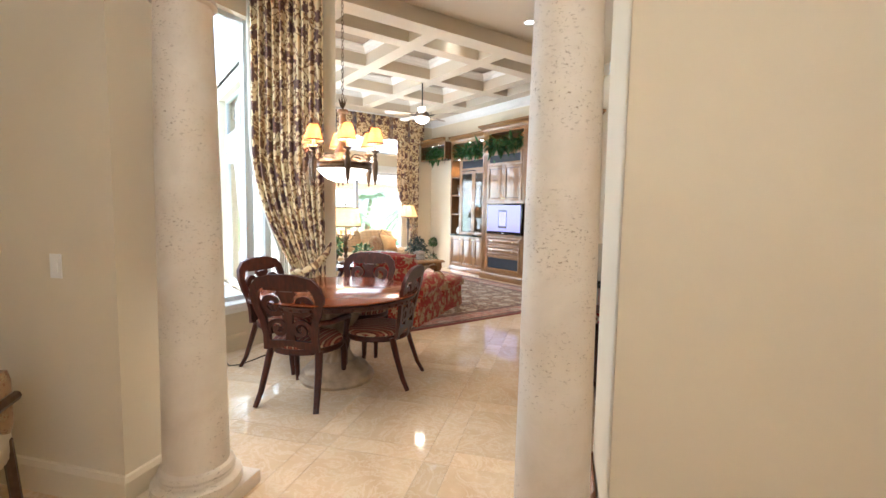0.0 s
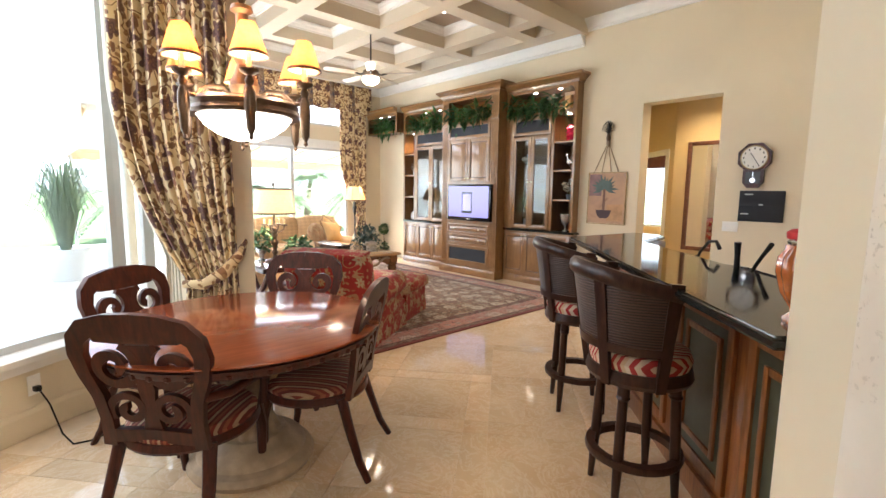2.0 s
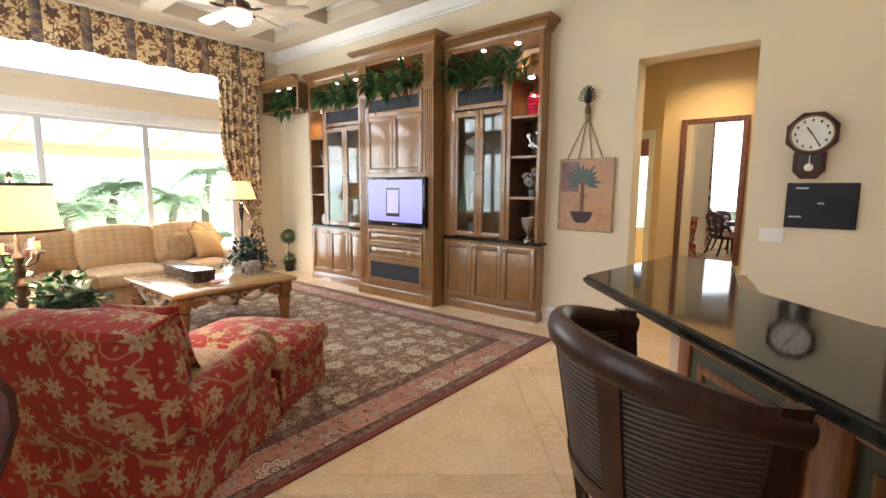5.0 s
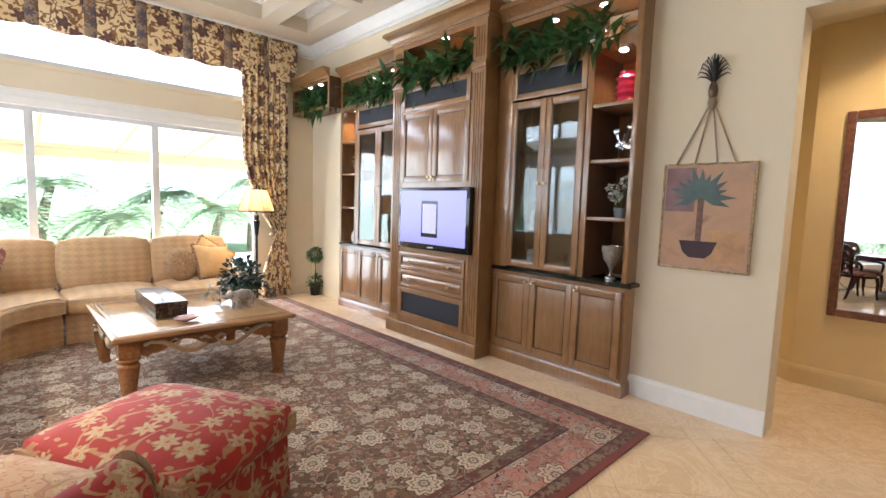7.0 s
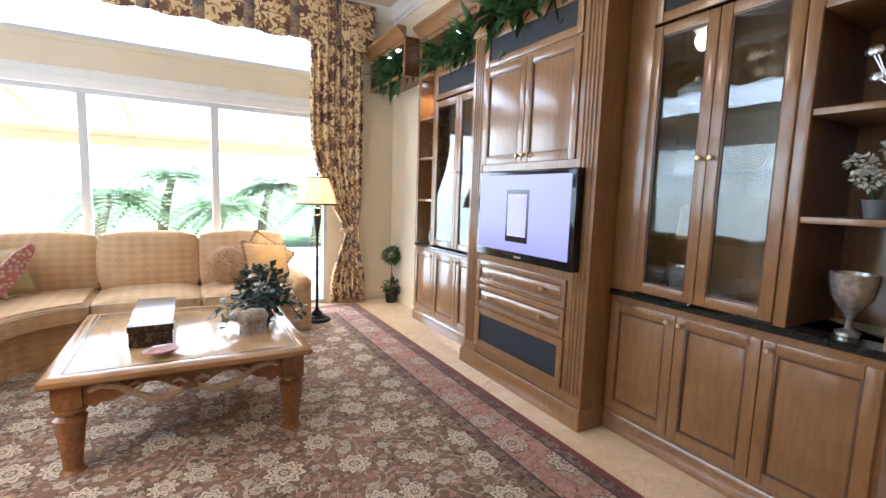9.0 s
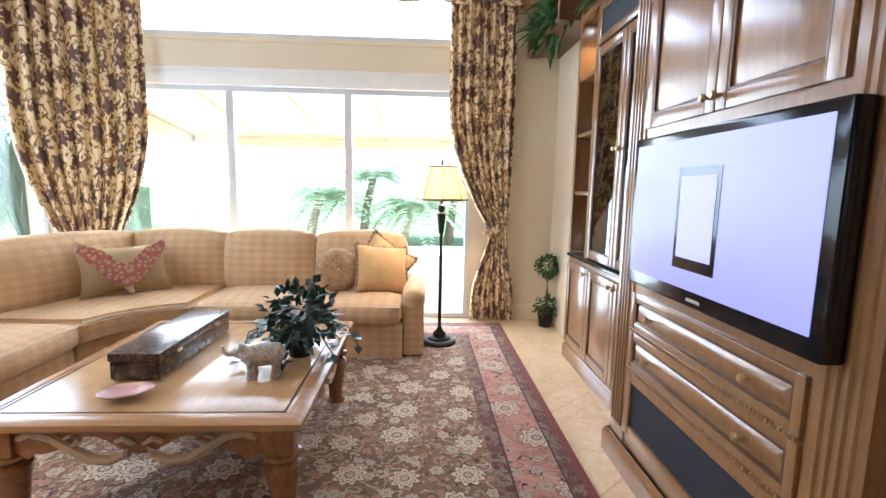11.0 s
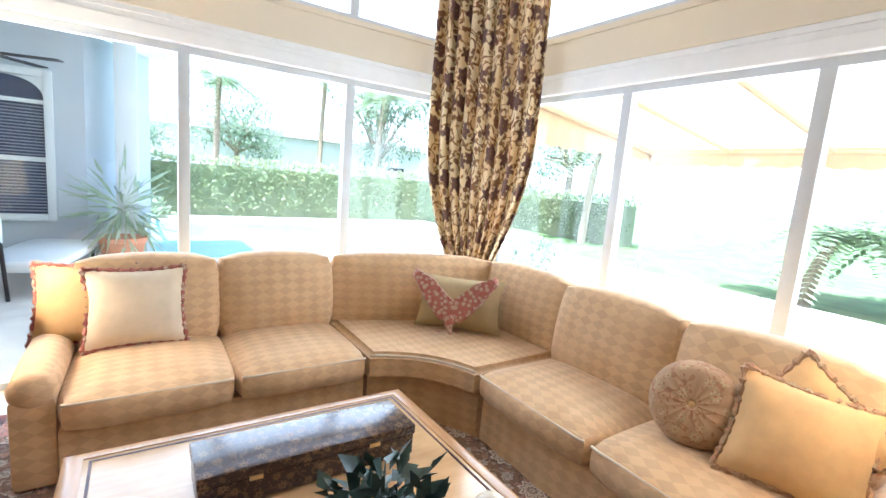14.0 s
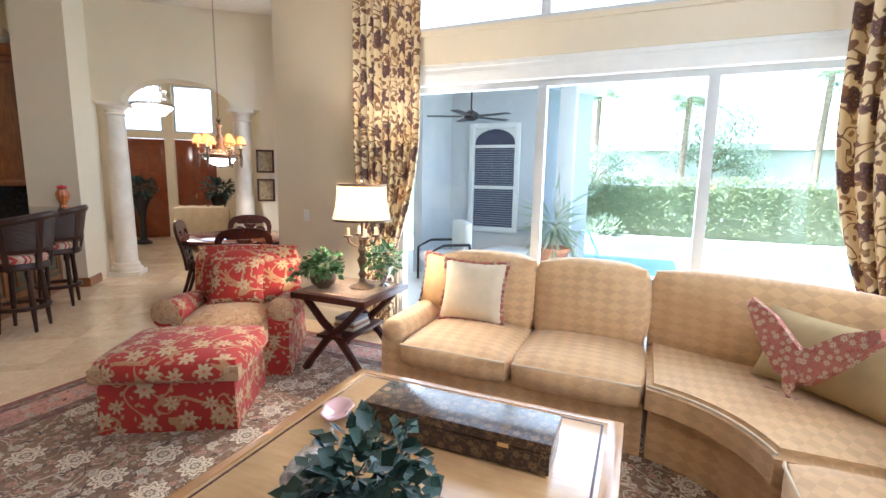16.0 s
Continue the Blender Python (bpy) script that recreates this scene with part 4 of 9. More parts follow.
    for z in (1.20, 1.55, 1.90):
        p = part("glass_shelf", boxed(gx0, gx1, 0.03, dpt - 0.03, z, z + 0.01), M_GLASS, ob, smooth=None)
    for z in (1.33, 1.77, 2.19):
        part("shelf", boxed(sx0, sx1, 0.0, dpt - 0.02, z, z + 0.028, 0.004), M_CAB, ob)
    puck(ob, (sx0 + sx1) / 2, 0.12, 2.618), puck(ob, -0.2, 0.15, top - 0.021), puck(ob, 0.25, 0.15, top - 0.021)
    cabinet_crown(ob, -half, half, 0.25, top + 0.005, M_CAB, left=not shelves_right and False, right=shelves_right)
    tp = solo("countertop", moulding(bmesh.new(), [(-half, 0.02), (half, 0.02)] + ([(half, 0.13)] if shelves_right else []),
              [(-0.4, 0.837), (0.03, 0.837), (0.042, 0.846), (0.042, 0.862), (0.03, 0.872), (-0.4, 0.872)]), M_GRANITE, pose(WU, yc, 0, 0, 0, -90), "polished black granite top on the base cabinets", "countertop")
    return ob


side_unit(5.38, 0.645, True, "brown wooden wall cabinet with glass doors and open shelves")
side_unit(8.065, 0.70, False, "brown wooden wall cabinet with glass doors beside the window")

tow = thing("media_cabinet", pose(6.18, 6.695, 0, 0, 0, -90), "brown wooden media cabinet with fluted pilasters and drawers", "cabinet", "built-in cabinets of the media wall")
TH = 0.665
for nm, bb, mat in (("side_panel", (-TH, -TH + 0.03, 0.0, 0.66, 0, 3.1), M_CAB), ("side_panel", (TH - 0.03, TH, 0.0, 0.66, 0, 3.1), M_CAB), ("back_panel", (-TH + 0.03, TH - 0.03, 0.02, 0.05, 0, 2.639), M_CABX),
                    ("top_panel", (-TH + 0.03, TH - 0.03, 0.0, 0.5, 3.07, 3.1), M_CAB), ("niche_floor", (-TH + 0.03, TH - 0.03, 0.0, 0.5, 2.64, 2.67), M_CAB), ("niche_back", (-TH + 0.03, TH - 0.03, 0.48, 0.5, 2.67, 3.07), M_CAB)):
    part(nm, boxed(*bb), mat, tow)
part("plinth", moulding(bmesh.new(), [(-TH, 0.25), (-TH, -0.02), (TH, -0.02), (TH, 0.25)], [(0, 0), (0.02, 0), (0.02, 0.10), (0.006, 0.13), (0, 0.13)]), M_CAB, tow)
for sx in (-1, 1):
    bm = bmesh.new()
    a, b = sorted((sx * TH, sx * (TH - 0.16)))
    c = (a + b) / 2
    bx(bm, a, b, -0.012, 0.0, 0.13, 3.06)
    for z0, z1 in ((0.2, 2.60), (2.74, 3.0)):
        for k in (-0.045, -0.015, 0.015, 0.045):
            tube(bm, [(c + k, -0.012, z0), (c + k, -0.012, z1)], 0.009, 6)
    bx(bm, a - 0.006, b + 0.006, -0.028, 0.001, 2.64, 2.70, 0.004)
    part("pilaster", bm, M_CAB, tow, "fluted pilaster")
bm = bmesh.new()
inner = TH - 0.16
bx(bm, -inner, inner, -0.010, 0.0, 2.625, 2.668), bx(bm, -inner, inner, -0.010, 0.0, 3.02, 3.06), bx(bm, -inner, inner, -0.006, 0.0, 0.13, 2.625)
part("face_frame", bm, M_CAB, tow)
panel_door(tow, -inner + 0.01, 0, 1.64, 2.355, M_CAB, (-0.03, 1.69)), panel_door(tow, 0, inner - 0.01, 1.64, 2.355, M_CAB, (0.03, 1.69))
cloth_panel(tow, -inner + 0.01, inner - 0.01, 2.37, 2.62, M_CAB)
for z0, z1 in ((0.72, 0.90), (0.53, 0.71)):
    d = panel_door(tow, -inner + 0.01, inner - 0.01, z0, z1, M_CAB, (-0.3, (z0 + z1) / 2), name="drawer", rail=0.035)
    knob(d, 0.3, (z0 + z1) / 2)
    bm = bmesh.new()
    for i in range(60):
        u = -inner + 0.02 + (2 * inner - 0.04) * i / 59
        bx(bm, u - 0.006, u + 0.006, -0.03, -0.02, z0 - 0.006, z0 + 0.008)
    part("dentil_strip", bm, M_CAB, d)["kind"] = "stuff"
cloth_panel(tow, -inner + 0.01, inner - 0.01, 0.20, 0.515, M_CAB)
puck(tow, 0, 0.12, 3.068)
cabinet_crown(tow, -TH, TH, 0.3, 3.09, M_CAB)

br = thing("bridge_shelf", pose(6.2, 9.3, 0, 0, 0, -90), "open wooden bridge shelf between cabinet and window wall", "shelf")
bm = boxed(-0.52, 0.52, 0.0, 0.31, 2.66, 2.70)
bx(bm, -0.52, -0.49, 0.0, 0.31, 2.70, 3.03), bx(bm, 0.49, 0.52, 0.0, 0.31, 2.70, 3.03), bx(bm, -0.52, 0.52, 0.0, 0.31, 3.03, 3.06), bx(bm, -0.49, 0.49, 0.29, 0.31, 2.70, 3.03)
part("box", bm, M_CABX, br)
part("face_frame", frame_ring(bmesh.new(), -0.52, 0.52, 2.655, 3.03, 0.035, -0.012, 0.0, 0.003), M_CAB, br)
cabinet_crown(br, -0.52, 0.52, 0.3, 3.035, M_CAB, left=True, right=False)
puck(br, 0.1, 0.1, 3.028), puck(br, -0.2, 0.1, 3.028)


def garland(y0, y1, x, z, seed, label, sag=0.05):
    rng = random.Random(seed)
    bm = bmesh.new()
    n = int((y1 - y0) * 230)
    for i in range(n):
        t = rng.random()
        swell = 0.55 + 0.45 * math.sin(t * math.pi * 2.5 + seed) ** 2
        p = Vector((x + rng.uniform(-0.07, 0.08), y0 + (y1 - y0) * t, z + rng.uniform(-0.06, 0.22) * swell - sag * math.sin(t * math.pi)))
        way = Vector((rng.uniform(-1.1, 0.1), rng.uniform(-0.9, 0.9), rng.uniform(-0.9, 0.6)))
        leaf(bm, p, way, Vector((rng.uniform(-0.4, 0.4), 0, 1)), rng.uniform(0.15, 0.30) * (0.6 + 0.5 * swell), rng.uniform(0.04, 0.075), 0.2, 0.15)
    tube(bm, [(x + 0.03, y0, z), (x + 0.03, (y0 + y1) / 2, z - sag), (x + 0.03, y1, z)], 0.01, 6)
    return solo("garland", bm, M_PINE, pose(0, 0, 0), label, "garland", "garlands on the cabinets")


garland(4.95, 6.0, 6.40, 2.72, 3, "leafy green artificial garland in the cabinet niche")
garland(6.2, 7.25, 6.22, 2.74, 5, "leafy green artificial garland in the tower niche")
garland(7.45, 8.55, 6.40, 2.74, 8, "leafy green artificial garland in the cabinet niche")
garland(8.85, 9.55, 6.26, 2.75, 11, "leafy green artificial garland on the bridge shelf", 0.0)
for nm, at, w in (("niche_lamp", (6.5, 5.2, 2.96), 8), ("niche_lamp", (6.35, 6.7, 3.02), 8), ("niche_lamp", (6.5, 8.0, 2.96), 8), ("shelf_lamp", (6.5, 4.91, 2.59), 5), ("shelf_lamp", (6.5, 8.58, 2.59), 4)):
    downlight(nm, at, w, 120, (1.0, 0.7, 0.4))

# television
tv = thing("television", pose(6.10, 6.62, 0.962, 0, 0, -90), "flat black television with a lit screen on the cabinet", "television")
part("housing", boxed(-0.513, 0.513, 0.0, 0.065, 0, 0.625, 0.012), M_BLACKG, tv, "glossy black bezel")


def screen():
    m, n, l, b = nodes_of("lit_screen")
    v = coords(n, l, (1, 1, 1))
    g = n.new("ShaderNodeSeparateXYZ")
    l.new(v, g.inputs[0])
    r = ramp(n, [(0.0, (0.52, 0.44, 0.86)), (0.35, (0.66, 0.58, 0.95)), (1.0, (0.72, 0.66, 1.0))])
    mr = n.new("ShaderNodeMapRange")
    l.new(g.outputs[2], mr.inputs[0])
    mr.inputs[1].default_value, mr.inputs[2].default_value = 0.0, 0.65
    l.new(mr.outputs[0], r.inputs[0])
    l.new(r.outputs[0], b.inputs["Emission Color"])
    b.inputs["Base Color"].default_value = (0.02, 0.02, 0.02, 1)
    b.inputs["Roughness"].default_value, b.inputs["Specular IOR Level"].default_value = 0.25, 0.15
    b.inputs["Emission Strength"].default_value = 0.17
    return m


part("screen", boxed(-0.475, 0.475, -0.004, 0.0, 0.06, 0.59), screen(), tv, "lit pale violet screen", smooth=None)
tb = boxed(-0.14, 0.10, -0.006, -0.004, 0.13, 0.49)
part("tablet_picture", tb, M_BLACKG, tv, "dark tablet shape shown on the screen", smooth=None)
part("tablet_glass", boxed(-0.12, 0.08, -0.0075, -0.006, 0.17, 0.46), glow("pale_picture", (0.45, 0.42, 0.85), 0.10), tv, smooth=None)
part("maker_mark", boxed(-0.04, 0.04, -0.002, 0.0, 0.022, 0.034), M_SILVER, tv, "small silver bar")

# things on the shelves
def shelf_item(name, bm, mat, y, z, label, cat, x=6.52, smooth=35):
    return solo(name, bm, mat, pose(x, y, z), label, cat, smooth=smooth)


shelf_item("vase", lathe(bmesh.new(), [(0.055, 0), (0.075, 0.02), (0.06, 0.05), (0.085, 0.075), (0.062, 0.105), (0.085, 0.13), (0.06, 0.165), (0.082, 0.19), (0.05, 0.22), (0.055, 0.24)], 24), plain("pink_red_glaze", (0.62, 0.03, 0.09), 0.2, coat=0.6), 4.91, 2.219, "ribbed pink-red glazed vase on the shelf", "vase")
bm = bmesh.new()
tube(bm, [(0, 0, 0), (0.0, 0.01, 0.1), (0, -0.01, 0.2)], 0.007, 6)
rng = random.Random(4)
for i in range(9):
    a = rng.uniform(-0.085, 0.085)
    h = rng.uniform(0.08, 0.26)
    tube(bm, [(0, 0, 0.08), (0, a, h)], 0.004, 5)
    lathe(bm, [(0.0, -0.024), (0.018, -0.018), (0.026, 0), (0.018, 0.018), (0, 0.024)], 10, (0, a, h), sx=0.3)
lathe(bm, [(0.04, 0), (0.04, 0.008), (0, 0.008)], 14)
shelf_item("picture_tree", bm, M_SILVER, 4.91, 1.799, "small silver picture-frame tree on the shelf", "ornament")
pl = thing("potted_flower", pose(6.52, 4.90, 1.359), "white ball-shaped flowers in a small grey pot", "plant")
part("pot", lathe(bmesh.new(), [(0.035, 0), (0.048, 0.07), (0.05, 0.075), (0.044, 0.075), (0.04, 0.06), (0, 0.06)], 18), plain("grey_pot", (0.2, 0.22, 0.24), 0.6), pl)
for dx, dy, dz in ((-0.02, 0.06, 0.20), (0.0, -0.04, 0.25), (-0.03, 0.02, 0.14)):
    part("stem", tube(bmesh.new(), [(0, 0, 0.06), (dx, dy, dz)], 0.004, 5), M_LEAF, pl)
    part("bloom", foliage((dx, dy, dz + 0.02), (0.045, 0.045, 0.04), 90, 0.025, 0.02, int(dz * 100), 0.7), plain("white_petal", (0.7, 0.7, 0.6), 0.7), pl)
shelf_item("trophy_vase", lathe(bmesh.new(), [(0.045, 0), (0.045, 0.015), (0.015, 0.03), (0.012, 0.07), (0.03, 0.10), (0.07, 0.16), (0.082, 0.22), (0.085, 0.26), (0.078, 0.26), (0.06, 0.16), (0, 0.11)], 24), plain("cut_silver", (0.55, 0.53, 0.48), 0.2, 0.7, 0.3, 40), 4.93, 0.874, "cut-glass vase on a gilt foot", "vase", 6.5)
for y, z, lab in ((5.72, 0.874, "small silver-framed photograph behind the glass"), (5.68, 1.212, "gilt-framed photograph behind the glass")):
    f = thing("photo_frame", pose(6.55, y, z, 0, 0, -90 + 12), lab, "picture frame")
    part("frame", rotated(frame_ring(bmesh.new(), -0.07, 0.07, 0.0, 0.18, 0.018, -0.01, 0.0, 0.003), Matrix.Rotation(radians(-10), 4, "X")), M_BRASS if z > 1 else M_SILVER, f)
    part("picture", rotated(boxed(-0.055, 0.055, -0.006, -0.002, 0.016, 0.165), Matrix.Rotation(radians(-10), 4, "X")), plain("photo", (0.35, 0.3, 0.26), 0.3, var=0.4, scale=25), f)
shelf_item("crystal_figurine", lathe(bmesh.new(), [(0.035, 0), (0.02, 0.03), (0.03, 0.07), (0.012, 0.12), (0.02, 0.15), (0, 0.17)], 12), glass("crystal", (0.85, 0.86, 0.88)), 5.35, 0.874, "small crystal figurine behind the glass", "figurine")
shelf_item("tureen", lathe(bmesh.new(), [(0.04, 0), (0.03, 0.02), (0.09, 0.06), (0.095, 0.09), (0.06, 0.12), (0.02, 0.13), (0.012, 0.155), (0, 0.16)], 20), plain("porcelain", (0.75, 0.75, 0.72), 0.2), 5.70, 1.912, "white lidded porcelain tureen behind the glass", "dish")
shelf_item("round_plate", rotated(lathe(bmesh.new(), [(0.0, 0), (0.06, 0.004), (0.085, 0.016), (0.086, 0.02), (0.06, 0.01), (0, 0.006)], 28), Matrix.Translation((0, 0, 0.085)) @ Matrix.Rotation(radians(-80), 4, "Y")), plain("plate_white", (0.74, 0.73, 0.7), 0.2), 8.58, 0.874, "round white plate standing on the shelf", "plate", 6.5)
fl = thing("flower_vase", pose(6.52, 8.58, 1.798), "small vase of white flowers on the shelf", "plant")
part("vase", lathe(bmesh.new(), [(0.03, 0), (0.045, 0.05), (0.02, 0.1), (0.026, 0.12), (0, 0.11)], 16), plain("blue_white_vase", (0.6, 0.62, 0.66), 0.25), fl)
part("flowers", foliage((0, 0, 0.16), (0.07, 0.08, 0.06), 70, 0.05, 0.03, 3), plain("pale_flower", (0.62, 0.6, 0.5), 0.7, var=0.3), fl)
shelf_item("wall_plaque", boxed(-0.01, 0.01, -0.07, 0.07, 0, 0.2, 0.004), plain("mauve_card", (0.3, 0.16, 0.14), 0.6), 8.56, 1.359, "small mauve plaque standing on the shelf", "plaque")

# ---- curtains ----
def drape(name, a, b, z1, folds, amp, shape, label, out=1, rows=40, cols=110, mat=None, seed=1):
    """A hanging curtain. shape(t) gives the start and end of its width (0..1 of a to b) and the outward shift at t = 0 (top) to 1."""
    rng = random.Random(seed)
    ph = [rng.uniform(-0.5, 0.5) for _ in range(folds + 2)]
    a, b = Vector(a), Vector(b)
    d = b - a
    n = Vector((-d.y, d.x)).normalized() * out
    bm = bmesh.new()
    g = []
    for r in range(rows + 1):
        t = r / rows
        u0, u1, push, z = shape(t)
        row = []
        for c in range(cols + 1):
            u = c / cols
            k = int(u * folds)
            wave = math.sin(2 * math.pi * (u * folds + 0.25 * ph[k] * math.sin(math.pi * (u * folds % 1))))
            wave += 0.35 * math.sin(2 * math.pi * (u * folds * 1.7 + ph[0]) + t * 2.5)
            p = a + d * (u0 + (u1 - u0) * u) + n * (push + amp * (1 + wave) * (0.75 + 0.25 * math.sin(5 * u + 3 * t)))
            zz = z(u) if callable(z) else z
            row.append(bm.verts.new((p.x, p.y, zz)))
        g.append(row)
    uv, wide = bm.loops.layers.uv.new("cloth"), 1.9 * d.length
    for r in range(rows):
        for c in range(cols):
            f = bm.faces.new((g[r][c], g[r][c + 1], g[r + 1][c + 1], g[r + 1][c]))
            for lp, k in zip(f.loops, (c, c + 1, c + 1, c)):
                lp[uv].uv = (seed + wide * k / cols, lp.vert.co.z)
    ob = mesh_object(name, bm, mat or M_DRAPE, 60)
    m = ob.modifiers.new("cloth", "SOLIDIFY")
    m.thickness = 0.005
    return ob


def ease(t):
    t = max(0, min(1, t))
    return t * t * (3 - 2 * t)


ZT = 3.58


def tied_shape(tie, side_u, neck, flare, bottom=0.02, top=ZT, fl=0.0):
    def f(t):
        z = top + (bottom - top) * t
        if z > tie:
            k = max(0.0, 1 - (z - tie) / 1.2) ** 1.8
            return (0 + (side_u - neck) * k, 1 + (side_u + neck - 1) * k, 0.0, z)
        k = ease((tie - z) / 0.7)
        return (side_u - neck - flare * k, side_u + neck + flare * 0.5 * k, fl * k, z)
    return f


def curtain(m_label, a, b, folds, amp, shape, out, tie=None, seed=1, lining=None, group="floral curtains"):
    ob = thing("curtain", pose(0, 0, 0), m_label, "curtain", group)
    c = drape("panel", a, b, ZT, folds, amp, shape, "", out, seed=seed)
    c.parent = ob
    if tie:
        part("tieback", tube(bmesh.new(), tie, [0.012, 0.018, 0.02, 0.018, 0.012], 10, 2.2), M_DRAPE, ob, "matching cloth tieback")
    return ob


curtain("brown-and-cream floral curtain tied back beside the garden window", (5.42, 9.74), (6.06, 9.74), 8, 0.034, tied_shape(0.95, 0.80, 0.14, 0.26), -1,
        [(5.79, 9.72, 0.94), (5.83, 9.66, 0.92), (5.91, 9.65, 0.96), (5.99, 9.70, 1.03), (6.06, 9.8, 1.1)], 2)
curtain("brown-and-cream floral curtain beside the pool doors", (1.73, 5.50), (1.73, 6.17), 9, 0.034, tied_shape(0.75, 0.4, 0.2, 0.1), -1, None, 3)
curtain("brown-and-cream floral curtain hanging in the room corner", (1.74, 9.16), (2.56, 9.70), 9, 0.042, tied_shape(0.75, 0.5, 0.17, 0.1), -1, None, 4)
curtain("brown-and-cream floral curtain tied back at the bow window", (0.91, 4.76), (1.53, 4.455), 10, 0.028, tied_shape(0.80, 0.78, 0.24, 0.12), -1,
        [(1.20, 4.54, 0.78), (1.30, 4.43, 0.78), (1.42, 4.38, 0.86), (1.53, 4.38, 0.98), (1.60, 4.46, 1.06)], 5)
ln = drape("lining", (0.88, 4.80), (1.2, 4.72), ZT, 5, 0.012, tied_shape(0.98, 0.95, 0.12, 0.1, bottom=0.5), "", -1, mat=M_LINING, seed=6)
tagged(ln, "pale lining panel behind the bow window curtain", "curtain")
ln.name = "curtain_lining"
curtain("brown-and-cream floral curtain beside the stone column", (-0.30, 3.27), (0.0, 2.97), 6, 0.02, tied_shape(0.9, 0.3, 0.2, 0.12), 1, None, 7)


M_PLEAT = floral("pleat_cloth", (0.34, 0.25, 0.17), (0.16, 0.13, 0.15), (0.20, 0.11, 0.06), (0.10, 0.08, 0.10), 9.0, amount=0.7)


def valance(a, b, z0, z1, count, label, out):
    ob = thing("valance", pose(0, 0, 0), label, "valance")
    A, B = Vector(a), Vector(b)
    d = (B - A) / count
    n = Vector((-d.y, d.x)).normalized() * out
    for i in range(count):
        bm = bmesh.new()
        g = []
        for r in range(9):
            row = []
            for c in range(17):
                u = c / 16
                scal = 0.06 * math.sin(math.pi * u)
                z = z1 + (z0 - scal - z1) * r / 8
                p = A + d * (i + u) + n * (0.03 + 0.04 * (math.sin(math.pi * u)) * (0.4 + 0.6 * r / 8))
                row.append(bm.verts.new((p.x, p.y, z)))
            g.append(row)
        for r in range(8):
            for c in range(16):
                bm.faces.new((g[r][c], g[r][c + 1], g[r + 1][c + 1], g[r + 1][c]))
        sw = part("swag", bm, M_DRAPE, ob, smooth=60)
        sw.modifiers.new("cloth", "SOLIDIFY").thickness = 0.005
        p = A + d * i + n * 0.055
        bm = bmesh.new()
        t = d.normalized()
        grid = []
        for r in range(7):
            w = 0.045 + 0.022 * r / 6
            grid.append([bm.verts.new((p.x + t.x * w * u - n.x * 0.02 * u * u, p.y + t.y * w * u - n.y * 0.02 * u * u, z1 + (z0 - 0.035 + 0.02 * u * u - z1) * r / 6)) for u in (-1, -0.5, 0, 0.5, 1)])
        for r in range(6):
            for c in range(4):
                bm.faces.new((grid[r][c], grid[r][c + 1], grid[r + 1][c + 1], grid[r + 1][c]))
        part("jabot", bm, M_PLEAT, ob, "dusky pleat between the swags", smooth=60).modifiers.new("cloth", "SOLIDIFY").thickness = 0.008
    part("head_board", boxed(min(a[0], b[0]), max(a[0], b[0]), min(a[1], b[1]) - 0.0, max(a[1], b[1]) + 0.06, z1, z1 + 0.02), M_DRAPE, ob)
    return ob


valance((1.9, 9.74), (6.2, 9.74), 3.14, 3.64, 9, "scalloped brown-and-cream floral valance over the garden window", -1)
va = thing("valance", pose(0, 0, 0), "scalloped floral valance over the pool doors", "valance")
for i in range(8):
    y0 = 5.55 + i * 0.52
    bm = bmesh.new()
    g = [[bm.verts.new((1.70 + 0.05 * math.sin(math.pi * c / 12), y0 + 0.52 * c / 12, 3.64 - (0.5 + 0.06 * math.sin(math.pi * c / 12)) * r / 6)) for c in range(13)] for r in range(7)]
    for r in range(6):
        for c in range(12):
            bm.faces.new((g[r][c], g[r][c + 1], g[r + 1][c + 1], g[r + 1][c]))
    sw = part("swag", bm, M_DRAPE, va, smooth=60)
    sw.modifiers.new("cloth", "SOLIDIFY").thickness = 0.005

